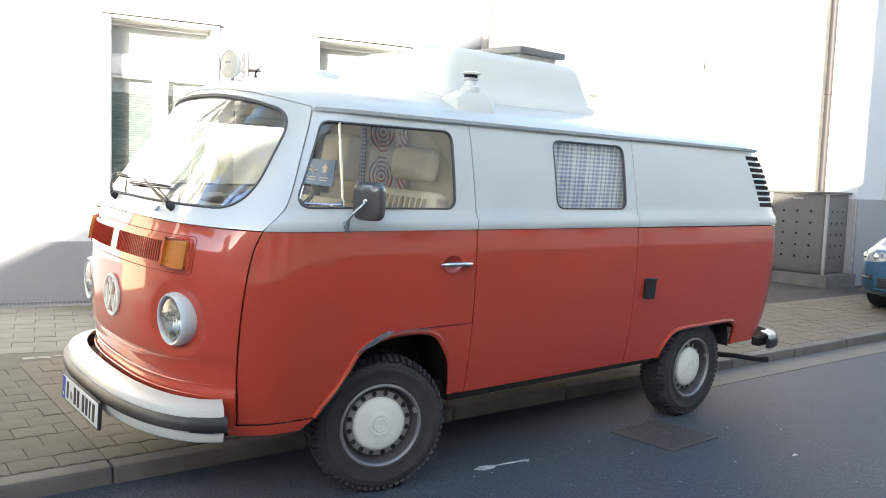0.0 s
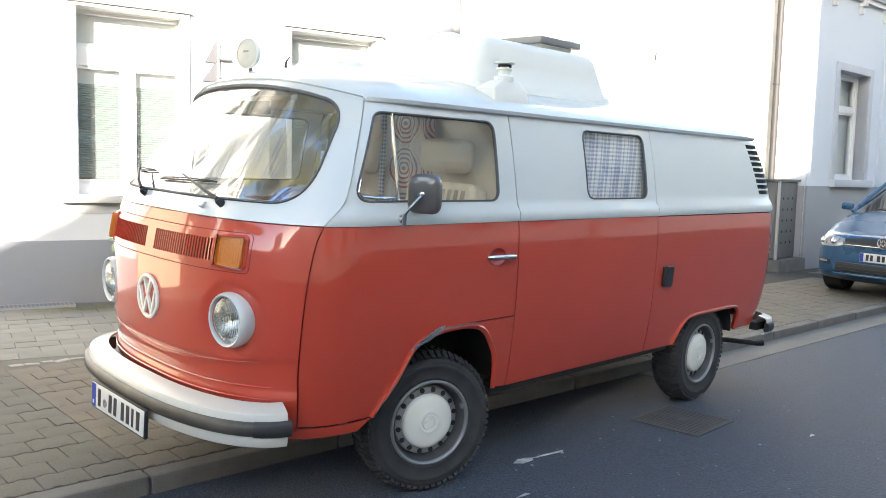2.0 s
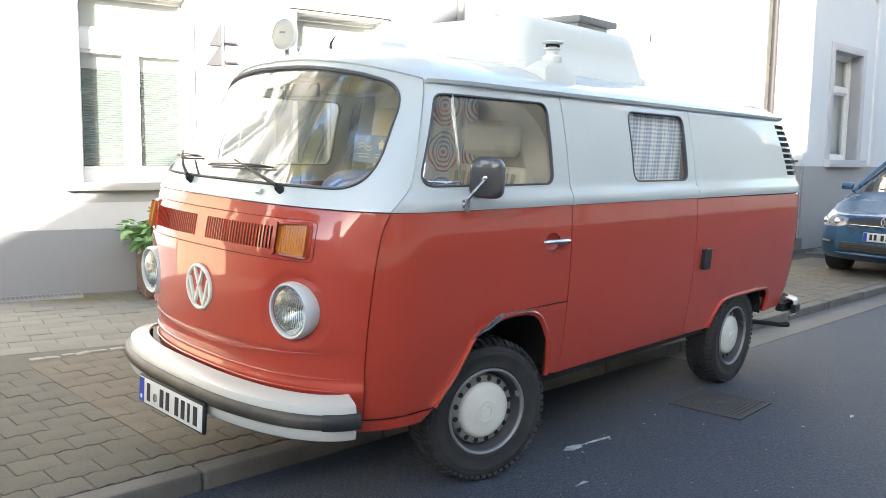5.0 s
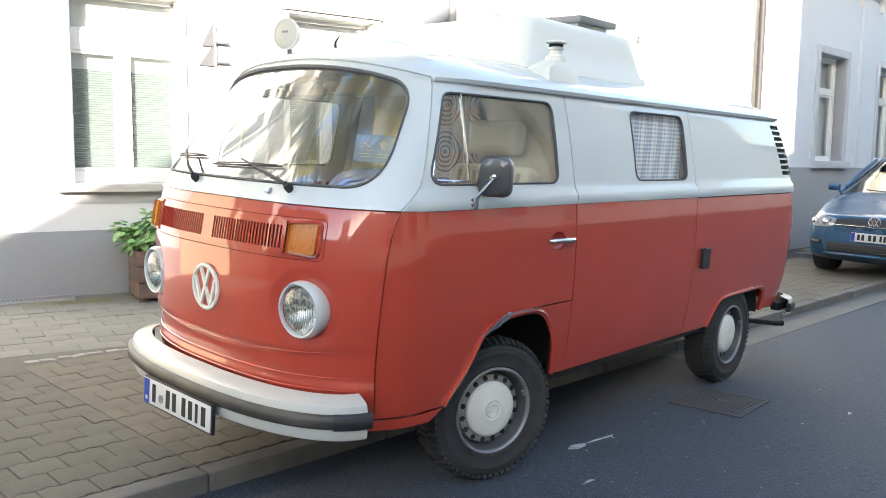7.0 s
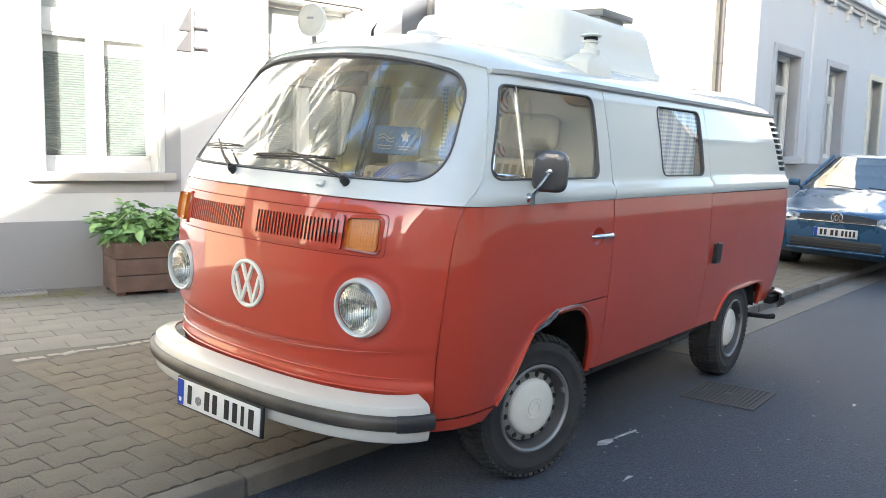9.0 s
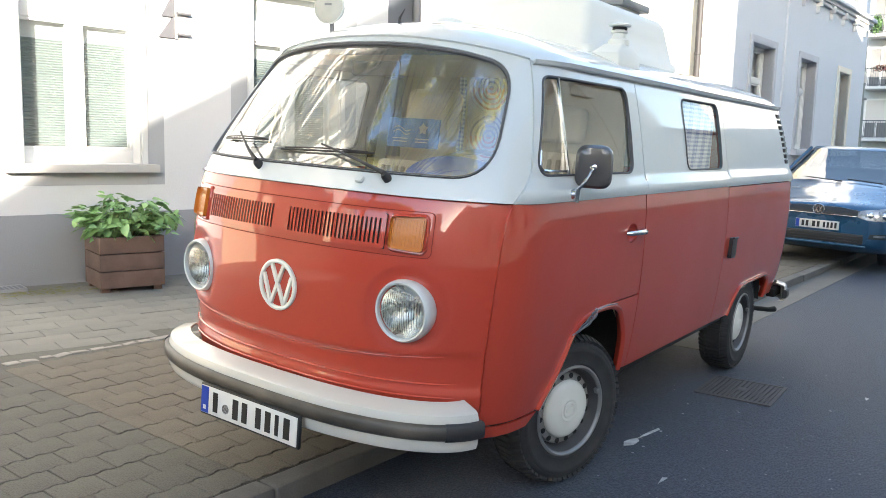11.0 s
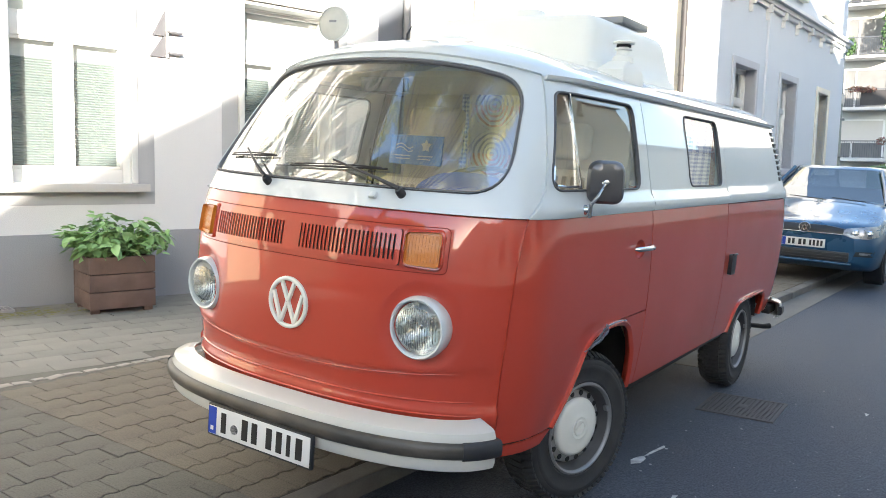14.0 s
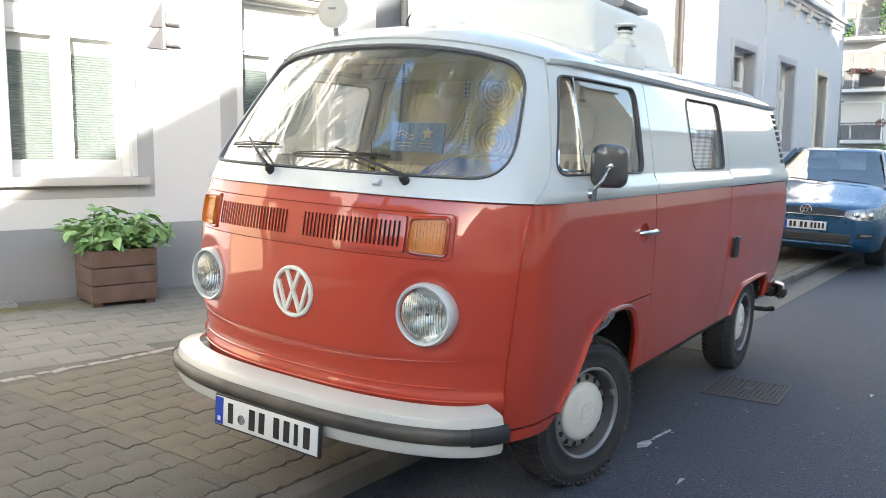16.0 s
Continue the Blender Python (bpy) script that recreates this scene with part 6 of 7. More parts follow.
# blue card behind the windscreen
cm = Matrix.Translation((1.40, 0.395, 1.44)) @ pose(0, 0, 0, 0, 6, 0)
card = part("blue_card", boxes((-0.004, 0.004, -0.165, 0.165, -0.075, 0.075)), M_CARD, van, "blue card with white emblems")
card.matrix_local = cm
bm = bmesh.new()
for k in (0, 1):
    tube(bm, [(-0.0055, 0.125 - 0.11 * i / 12, 0.02 - 0.018 * k + 0.012 * math.sin(i / 12 * 6.0)) for i in range(13)], 0.003, 5)
part("wave_mark", bm, M_PLATE, card)
bm = bmesh.new()
star = [bm.verts.new((-0.006, -0.065 + (0.033 if i % 2 == 0 else 0.020) * math.sin(i * math.pi / 5), 0.022 + (0.033 if i % 2 == 0 else 0.020) * math.cos(i * math.pi / 5))) for i in range(10)]
bm.faces.new(star)
part("star_mark", bm, M_PLATE, card, smooth=0)
for y0, y1, z in ((0.13, 0.03, -0.03), (0.12, 0.03, -0.046), (-0.02, -0.11, -0.03), (-0.02, -0.10, -0.046)):
    part("text_bar", boxes((-0.006, -0.004, min(y0, y1), max(y0, y1), z - 0.0025, z + 0.0025)), M_PLATE, card)
bm = bmesh.new()
box(bm, -0.01, 0.01, -0.12, 0.12, -0.03, 0.03, 0.01, Matrix.Translation((0.62, 0.0, 1.70)))
part("rear_view_mirror", bm, M_DASH, van)


# ---- parked cars ----
M_TINT = glass_material("car glass", (0.5, 0.55, 0.57), base=0.24)
M_CABIN = material("dark car cabin", (0.03, 0.032, 0.036), 0.8, vary=0.4, scale=4, second=(0.08, 0.08, 0.085))
M_CARLAMP = material("clear headlamp glass", (0.22, 0.23, 0.24), 0.28, metal=0.6, coat=1.0, vary=0.8, scale=14, second=(0.5, 0.51, 0.53))
M_ALLOY = material("silver alloy", (0.5, 0.5, 0.52), 0.35, metal=0.8, vary=0.3, scale=12)


def hatchback(m, paint, label, detail=True):
    """A small hatchback; nose at x = 0, tail at x = 4.25."""
    car = thing("car", m, label, "car", "parked cars")
    width = curve((0.0, 0.60), (0.06, 0.74), (0.2, 0.83), (0.5, 0.885), (1.2, 0.895), (3.0, 0.895), (3.8, 0.87), (4.15, 0.80), (4.25, 0.70))
    low = curve((0.0, 0.30), (0.2, 0.20), (0.8, 0.20), (3.5, 0.22), (4.25, 0.36))
    top = curve((0.0, 0.70), (0.06, 0.775), (0.16, 0.82), (0.35, 0.865), (0.7, 0.97), (1.15, 1.08), (2.0, 1.08), (3.2, 1.08), (3.9, 1.06), (4.15, 0.97), (4.25, 0.82))
    rings = []

    def section(x):
        w, zb, zt = width(x), low(x), top(x)
        h = zt - zb
        return [(0.0, zb), (0.6 * w, zb), (0.90 * w, zb + 0.02), (0.97 * w, zb + 0.10 * h), (1.0 * w, zb + 0.35 * h), (0.995 * w, zb + 0.58 * h), (0.985 * w, zb + 0.72 * h),
                (0.96 * w, zb + 0.84 * h), (0.90 * w, zb + 0.935 * h), (0.80 * w, zb + 0.975 * h), (0.55 * w, zb + 0.992 * h), (0.25 * w, zt), (0.0, zt)]

    steps = np.linspace(0.0, 1.0, 500)
    outlines = [np.array([p for p in section(x)[2:]]) for x in steps]

    def on_nose(y, z, off):
        """The nose's surface at a place across and up."""
        for x, o in zip(steps, outlines):
            if z <= o[-1][1] and abs(y) <= np.interp(z, o[:, 1], o[:, 0]):
                return Vector((x - off, y, z))
        return Vector((1.0, y, z))

    for x in (0.0, 0.015, 0.03, 0.05, 0.07, 0.10, 0.13, 0.17, 0.22, 0.28, 0.35, 0.5, 0.7, 0.9, 1.15, 1.6, 2.2, 2.8, 3.3, 3.7, 3.95, 4.12, 4.2, 4.25):
        half = section(x)
        rings.append([Vector((x, -y, z)) for y, z in half] + [Vector((x, y, z)) for y, z in half[-2:0:-1]])
    body = loft("car_body", paint, rings, car, "", True, 45)
    bm = bmesh.new()
    bm.faces.new([bm.verts.new(p + Vector((0.002, 0, 0))) for p in rings[0]])
    part("nose_panel", bm, paint, car)

    def greenhouse(z):
        t = max(0.0, z - 1.04) / 0.47
        return rounded(1.05 + 0.86 * t + 0.04 * math.sin(3 * t), 4.12 - 0.55 * t ** 1.6, -(0.80 - 0.20 * t), 0.80 - 0.20 * t, 0.10 + 0.10 * t, z, 5)
    loft("cabin_glass", M_TINT, [greenhouse(z) for z in (1.04, 1.16, 1.29, 1.41, 1.51)], car, "tinted windows", False)
    loft("cabin_inside", M_CABIN, [[Vector((p.x * 0.93 + 0.19, p.y * 0.9, p.z - 0.01)) for p in greenhouse(z)] for z in (1.04, 1.23)], car)
    loft("car_roof", paint, [greenhouse(1.505), [p + Vector((0, 0, 0.025)) for p in rounded(1.98, 3.5, -0.57, 0.57, 0.2, 1.515, 5)], rounded(2.15, 3.3, -0.48, 0.48, 0.2, 1.555, 5)], car)
    for sg in (-1, 1):
        for x0, x1, t0, t1 in ((1.10, 1.94, 0, 1), (2.45, 2.55, 0, 1), (3.35, 3.30, 0, 1)):
            bm = bmesh.new()
            tube(bm, [(x0, sg * 0.785, 1.05), ((x0 + x1) / 2 + (0.02 if x0 < 2 else 0), sg * 0.695, 1.29), (x1, sg * 0.59, 1.512)], 0.024, 8)
            part("pillar", bm, paint if x0 < 2 or x0 > 3 else M_DARK, car)
        # lamps and mirror
        hl = [(sg * y, z) for y, z in ((0.44, 0.668), (0.56, 0.632), (0.74, 0.626), (0.84, 0.66), (0.868, 0.74), (0.855, 0.795), (0.70, 0.782), (0.55, 0.758), (0.45, 0.738))]
        lampc = part("headlamp", sheet(hl if sg > 0 else hl[::-1], [], lambda y, z: on_nose(y, z, 0.008), 0.03, lip=0.03, depth=lambda co: Vector((1, 0, 0))), M_CARLAMP, car, "clear wedge-shaped headlamp", smooth=30)
        for k in (0, 1):
            bm = bmesh.new()
            lathe(bm, [(0.0, 0.012), (0.03, 0.008), (0.04, 0.0), (0.042, -0.02)], 16, disc_frame(on_nose(sg * (0.60 + 0.15 * k), 0.70, 0.012), (-0.9, sg * 0.35, 0.2)))
            part("projector", bm, M_CHROME, lampc)
        bm = bmesh.new()
        box(bm, -0.045, 0.045, -0.08, 0.08, -0.048, 0.055, 0.03, Matrix.Translation((1.42, sg * 0.965, 1.105)) @ pose(0, 0, 0, 0, 0, sg * 8), seg=3)
        mr = part("door_mirror", bm, paint, car)
        bm = bmesh.new()
        tube(bm, [(1.45, sg * 0.84, 1.05), (1.43, sg * 0.93, 1.08)], 0.02, 6)
        part("mirror_foot", bm, M_DARK, mr)
        fr_ = [(sg * y, z) for y, z in ((0.60, 0.40), (0.80, 0.40), (0.82, 0.47), (0.62, 0.46))]
        fog = part("fog_recess", sheet(fr_ if sg > 0 else fr_[::-1], [], lambda y, z: on_nose(y, z, 0.004), 0.03, lip=0.03, depth=lambda co: Vector((1, 0, 0))), M_DARK, car, "dark fog lamp recess", smooth=30)
        fl_ = [(sg * y, z) for y, z in ((0.66, 0.425), (0.78, 0.425), (0.78, 0.452), (0.66, 0.452))]
        part("fog_lamp", sheet(fl_ if sg > 0 else fl_[::-1], [], lambda y, z: on_nose(y, z, 0.010), 0.03, lip=0.02, depth=lambda co: Vector((1, 0, 0))), M_CARLAMP, fog, smooth=30)
        cr_ = [(sg * y, z) for y, z in ((0.55, 0.375), (0.84, 0.375), (0.845, 0.386), (0.55, 0.386))]
        part("bumper_crease", sheet(cr_ if sg > 0 else cr_[::-1], [], lambda y, z: on_nose(y, z, 0.006), 0.04, lip=0.02, depth=lambda co: Vector((1, 0, 0))), paint, car, smooth=30)
        for x in (0.84, 3.46):
            w = new("wheel")
            w.parent = car
            w.matrix_local = pose(x, sg * 0.80, 0.315, 0, 0, 0 if sg < 0 else 180)
            face = pose(0, 0, 0, 90)
            part("tyre", lathe(bmesh.new(), [(0.20, -0.09), (0.29, -0.1), (0.312, -0.07), (0.315, 0.0), (0.312, 0.07), (0.29, 0.1), (0.21, 0.1), (0.20, 0.06)], 40, face), M_TYRE, w)
            rim = part("rim", lathe(bmesh.new(), [(0.21, 0.098), (0.20, 0.104), (0.19, 0.095), (0.185, 0.03), (0.0, 0.02)], 32, face), M_DARK, w)
            for k in range(10):
                bm = bmesh.new()
                box(bm, 0.03, 0.196, -0.011, 0.011, 0.07, 0.094, 0.004, face @ pose(0, 0, 0, 0, 0, 36 * k))
                part("spoke", bm, M_ALLOY, w)
            bm = bmesh.new()
            lathe(bm, [(0.345, -0.14), (0.345, 0.085), (0.325, 0.085)], 32, Matrix.Translation((x, sg * 0.80, 0.33)) @ pose(0, 0, 0, 90 if sg < 0 else -90))
            part("wheel_arch", bm, M_DARK, car)
    part("upper_grille", sheet([(-0.46, 0.672), (0.46, 0.672), (0.46, 0.742), (0.25, 0.768), (-0.25, 0.768), (-0.46, 0.742)], [], lambda y, z: on_nose(y, z, 0.028), 0.04, lip=0.05, depth=lambda co: Vector((1, 0, 0))), M_DARK, car, "black slatted grille")
    part("grille_bar", boxes((-0.032, 0.0, -0.45, 0.45, 0.664, 0.673), bevel=0.002), M_CHROME, car)
    part("lower_grille", boxes((-0.012, 0.05, -0.55, 0.55, 0.315, 0.445), bevel=0.02), M_DARK, car, "black lower air intake")
    for k in range(3):
        part("intake_slat", boxes((-0.018, 0.0, -0.53, 0.53, 0.340 + 0.034 * k, 0.350 + 0.034 * k)), M_RUBBER, car)
    part("splitter", boxes((-0.02, 0.10, -0.58, 0.58, 0.285, 0.305), bevel=0.006), M_BLUE if paint is M_BLUE else M_DARK, car)
    part("plate_face", boxes((-0.026, -0.014, -0.26, 0.26, 0.475, 0.585), bevel=0.002), M_PLATE, car, "white number plate")
    part("blue_band", boxes((-0.029, -0.025, 0.215, 0.257, 0.478, 0.582)), M_BLUEBAND, car)
    for y, w in ((0.17, 0.04), (0.12, 0.04), (0.04, 0.045), (-0.015, 0.04), (-0.085, 0.035), (-0.13, 0.035), (-0.175, 0.035), (-0.22, 0.035)):
        part("bar", boxes((-0.0285, -0.025, y - w / 2 + 0.004, y + w / 2 - 0.004, 0.495, 0.567)), M_INK, car)
    bm = bmesh.new()
    lathe(bm, [(0.072, 0.0), (0.072, 0.012), (0.066, 0.016), (0.060, 0.010), (0.060, 0.0)], 28, disc_frame(Vector((-0.026, 0, 0.725)), (-1, 0, 0.1)))
    bd = part("badge", bm, M_CHROME, car, "round chrome badge")
    bm = bmesh.new()
    lathe(bm, [(0.060, 0.004), (0.0, 0.006)], 24, disc_frame(Vector((-0.026, 0, 0.725)), (-1, 0, 0.1)))
    part("badge_field", bm, M_DARK, bd)
    for k in (-1, 1):
        for q in (-1, 1):
            bm = bmesh.new()
            box(bm, -0.026, -0.02, -0.006, 0.006, -0.045, 0.045, 0.0, Matrix.Translation((-0.016, k * 0.022, 0.725)) @ pose(0, 0, 0, q * k * 24))
            part("badge_bar", bm, M_CHROME, bd)
    bm = bmesh.new()
    tube(bm, [(1.02, -0.55, 1.07), (1.12, -0.1, 1.10)], 0.008, 6)
    tube(bm, [(1.0, -0.05, 1.07), (1.10, 0.45, 1.10)], 0.008, 6)
    part("wipers", bm, M_RUBBER, car)
    return car


hatchback(pose(9.36, -0.12, 0.004, 1.8, 0.3, -1.0), M_BLUE, "blue hatchback parked half on the pavement")
M_WCAR = material("white car paint", (0.7, 0.7, 0.7), 0.3, coat=0.8, vary=0.1, scale=2)
hatchback(pose(27.5, -1.3, road_z(26) + 0.005, 0, 0, 180), M_WCAR, "white hatchback parked farther along the street")

# ---- street end ----
M_POST = material("green-grey lamp post", (0.24, 0.27, 0.25), 0.55, metal=0.3, vary=0.4, scale=3, second=(0.32, 0.34, 0.31))
post = thing("street_lamp", pose(22.6, 1.40, -0.10, -1.2, 0.6, 0), "tall green-grey street lamp post with a small sign", "street lamp")
bm = bmesh.new()
tube(bm, [(0, 0, 0), (0, 0, 1.3), (0, 0, 1.32), (0, 0, 8.5)], [0.12, 0.12, 0.085, 0.065], 16)
part("pole", bm, M_POST, post)
for z in (2.0, 3.0):
    part("clamp", boxes((-0.13, 0.13, -0.13, 0.13, z, z + 0.05), bevel=0.01), M_STEEL, post)
part("sign_plate", boxes((-0.14, -0.12, -0.14, 0.16, 3.44, 3.70), bevel=0.01), M_SILL, post, "pale back of a small sign")
bm = bmesh.new()
tube(bm, [(0, 0, 8.5), (0, -0.3, 8.9), (0, -1.6, 9.1)], 0.05, 8)
part("lamp_arm", bm, M_POST, post)
part("lamp_head", boxes((-0.12, 0.12, -2.1, -1.5, 9.02, 9.15), bevel=0.04), M_POST, post)

M_APT = material("pale apartment render", (0.55, 0.55, 0.55), 0.9, vary=0.2, scale=0.4, second=(0.47, 0.47, 0.47))
M_RAIL = material("dark railing steel", (0.10, 0.105, 0.12), 0.5, metal=0.4, vary=0.3, scale=5)
M_FOL = material("dark foliage", (0.045, 0.10, 0.035), 0.7, vary=0.7, scale=3, second=(0.09, 0.17, 0.05), bump=0.2, bump_scale=20)
apt = thing("apartment_building", pose(50, 0, 0), "pale apartment building with railed balconies", "building")
bm = bmesh.new()
box(bm, 0, 12, -14, 7.5, -0.9, 18)
part("apartment_wall", bm, M_APT, apt, smooth=0)
for lev in range(5):
    z = 2.35 + 2.85 * lev
    bal = part("balcony", boxes((-1.3, 0.0, 2.85, 5.3, z - 0.16, z), bevel=0.02), M_APT, apt, "balcony with a vertical-bar railing")
    part("handrail", boxes((-1.32, -1.26, 2.8, 5.35, z + 0.95, z + 1.0), (-1.26, 0.0, 2.8, 2.86, z + 0.95, z + 1.0), (-1.32, -1.26, 2.8, 5.35, z + 0.06, z + 0.09)), M_RAIL, bal)
    for k in range(22):
        y = 2.86 + k * 0.116
        part("baluster", boxes((-1.30, -1.28, y - 0.012, y + 0.012, z + 0.02, z + 0.96)), M_RAIL, bal)
    if lev % 2 == 1:
        part("rail_panel", boxes((-1.345, -1.33, 2.9, 4.2, z + 0.1, z + 0.92)), M_ZINC, bal, "grey railing screen")
    wn2 = part("window", boxes((-0.03, 0.0, 3.1, 5.2, z + 0.1, z + 2.15)), M_ROOMDARK, apt)
    part("window_frame", boxes((-0.07, -0.03, 3.0, 3.1, z, z + 2.2), (-0.07, -0.03, 5.2, 5.3, z, z + 2.2), (-0.07, -0.03, 3.1, 5.2, z + 2.15, z + 2.25), (-0.07, -0.03, 4.6, 4.68, z, z + 2.15)), M_FRAME, wn2)
    if lev == 0:
        part("roller_shutter", boxes((-0.09, -0.072, 3.1, 5.2, z + 0.9, z + 2.15)), M_SILL, wn2)
    for y in (-2.0, -5.5, -9.0):
        w3 = part("window", boxes((-0.03, 0.0, y, y + 1.3, z + 0.8, z + 2.1)), M_ROOMDARK, apt)
        part("window_frame", boxes((-0.06, -0.03, y - 0.07, y, z + 0.73, z + 2.17), (-0.06, -0.03, y + 1.3, y + 1.37, z + 0.73, z + 2.17), (-0.06, -0.03, y, y + 1.3, z + 2.1, z + 2.17)), M_FRAME, w3)


def leafy(name, spots, count, size, mat, label, category, seed):
    """Many small crossed leaves spread through ellipsoids (centre, radii)."""
    r = random.Random(seed)
    verts, faces = [], []
    for _ in range(count):
        c, rad = spots[r.randrange(len(spots))]
        while True:
            u = Vector((r.uniform(-1, 1), r.uniform(-1, 1), r.uniform(-1, 1)))
            if 0.25 < u.length < 1:
                break
        p = Vector((c[0] + u.x * rad[0], c[1] + u.y * rad[1], c[2] + u.z * rad[2]))
        q = Euler((r.uniform(0, 6.3), r.uniform(0, 6.3), r.uniform(0, 6.3))).to_matrix()
        s = size * r.uniform(0.6, 1.3)
        b = len(verts)
        verts += [p + q @ Vector(v) * s for v in ((-0.5, 0, 0), (-0.1, -0.28, 0.06), (0.5, 0, 0), (-0.1, 0.28, 0.06))]
        faces.append((b, b + 1, b + 2, b + 3))
    me = bpy.data.meshes.new(name)
    me.from_pydata([tuple(v) for v in verts], [], faces)
    me.materials.append(mat)
    return tagged(new(name, me), label, category, kind="stuff")


leafy("balcony_creeper", [((48.9, 3.0, 8.9), (0.4, 0.5, 1.0)), ((48.9, 2.8, 9.9), (0.4, 0.6, 0.9)), ((48.8, 4.9, 8.5), (0.3, 0.3, 0.6))], 900, 0.22, M_FOL, "dark green creeper hanging over a balcony", "creeper", 4)
M_FLOWER = material("pink balcony flowers", (0.22, 0.08, 0.08), 0.7, vary=0.8, scale=5, second=(0.08, 0.12, 0.05))
leafy("balcony_flowers", [((48.5, 3.7 + 0.4 * k, 6.15), (0.2, 0.35, 0.2)) for k in range(3)] + [((48.6, 3.0, 3.3), (0.2, 0.3, 0.25))], 420, 0.12, M_FLOWER, "flower boxes on a balcony", "flowers", 5)
hedge_core = tagged(part("hedge_core", boxes((33.4, 34.4, -6, 1.9, -0.5, 1.8), bevel=0.15), M_FOL, None, "clipped green hedge"), "clipped green hedge by the street", "hedge", kind="stuff")
leafy("hedge", [((33.6 + 0.3 * (k % 3), -5.6 + 0.5 * k, 1.15), (0.6, 0.5, 0.85)) for k in range(15)], 3600, 0.16, material("hedge leaves", (0.10, 0.15, 0.05), 0.7, vary=0.6, scale=2, second=(0.05, 0.085, 0.03)), "bright green clipped hedge", "hedge", 6)

# unseen block extending the row, added to keep bright sky out of reflections
bm = bmesh.new()
box(bm, -60, -14.3, -0.3, 9, -0.2, 7.2)
row = part("row_block", bm, M_APTG, None, "unseen grey block along the row, hiding reflected sky", smooth=0)
_placed(row, HOUSE_L)
tagged(row, "unseen grey block along the row, hiding reflected sky", "house")
for k in range(3):
    for z in (1.2, 4.3):
        wr = part("window", boxes((-22.8 + 2.9 * k, -21.6 + 2.9 * k, -0.33, -0.28, z, z + 1.6)), M_ROOMDARK, row)
        part("frame", boxes((-22.9 + 2.9 * k, -22.8 + 2.9 * k, -0.36, -0.28, z - 0.1, z + 1.7), (-21.6 + 2.9 * k, -21.5 + 2.9 * k, -0.36, -0.28, z - 0.1, z + 1.7), (-22.8 + 2.9 * k, -21.6 + 2.9 * k, -0.36, -0.28, z + 1.6, z + 1.7)), M_FRAME, wr)

# street tree behind the viewer, seen in the windscreen
M_BARK = material("grey bark", (0.12, 0.10, 0.08), 0.9, vary=0.6, scale=6, bump=0.6, bump_scale=30)
tree = thing("street_tree", pose(-8.0, 3.2, 0.12), "tall leafy street tree arching over the road", "tree")
bm = bmesh.new()
tube(bm, [(0, 0, 0), (0.1, 0.0, 1.8), (0.4, -0.3, 3.8), (0.9, -0.9, 5.8), (1.5, -1.8, 7.4)], [0.24, 0.2, 0.18, 0.15, 0.10], 12)
r2 = random.Random(11)
limbs = []
for k in range(34):
    bx, by, bz = 0.75 + 0.023 * k, -0.7 - 0.032 * k, 5.4 + 0.058 * k
    e = Vector((r2.uniform(1.6, 9.2), 3.0 - 11.2 * ((k * 0.618) % 1), r2.uniform(9.9, 11.4)))
    limbs.append(e)
    tube(bm, [(bx, by, bz), ((bx + e.x) / 2, (by + e.y) / 2, (bz + e.z) / 2 + 0.6), e], [0.08, 0.05, 0.02], 7)
for k in range(4):
    # unseen lower limbs on the far side, added to cover sky reflected in the nose
    e = Vector((r2.uniform(-5.0, -1.2), 1.8 - 6.0 * ((k * 0.618) % 1), r2.uniform(4.9, 6.8)))
    limbs.append(e)
    tube(bm, [(0.5, -0.4, 4.0 + 0.08 * k), (e.x / 2 + 0.2, e.y / 2 - 0.2, e.z * 0.5 + 2.8), e], [0.08, 0.05, 0.02], 7)
part("trunk", bm, M_BARK, tree)
M_CROWN = material("olive leaves", (0.24, 0.24, 0.09), 0.5, vary=0.7, scale=1.5, second=(0.06, 0.075, 0.025))
nt_ = M_CROWN.node_tree
through_light = nt_.nodes.new("ShaderNodeBsdfTranslucent")
through_light.inputs[0].default_value = (0.62, 0.58, 0.20, 1)
leaf_mix = nt_.nodes.new("ShaderNodeMixShader")
leaf_mix.inputs[0].default_value = 0.5
nt_.links.new(nt_.nodes["Principled BSDF"].outputs[0], leaf_mix.inputs[1])
nt_.links.new(through_light.outputs[0], leaf_mix.inputs[2])
nt_.links.new(leaf_mix.outputs[0], nt_.nodes["Material Output"].inputs[0])
crown = leafy("crown", [(tuple(e), (1.35, 1.35, 0.75)) for e in limbs], 95000, 0.14, M_CROWN, "uneven crown of small olive-green leaves", "tree", 8)
for key in ("category", "kind"):
    del crown[key]
crown.parent = tree


# ---- kerb and paving ----
rnd = random.Random(21)


def shared(name, bm, mat):
    me = bpy.data.meshes.new(name)
    bmesh.ops.recalc_face_normals(bm, faces=bm.faces)
    bm.to_mesh(me)
    bm.free()
    me.materials.append(mat)
    return me


kerb = tagged(new("kerb"), "worn grey kerb stones along the pavement edge", "kerb", kind="structure")
kerb_mesh = shared("kerb_stone", boxes((-0.496, 0.496, 0.0, 0.115, -0.13, 0.0), bevel=0.014), M_KERB)
def along_kerb(u, v):
    """A place u metres along the kerb from its front joint and v metres behind its front."""
    c, s = math.cos(radians(KERB_TURN)), math.sin(radians(KERB_TURN))
    return 0.14 + u * c - v * s, kerb_y(0.14) + u * s + v * c


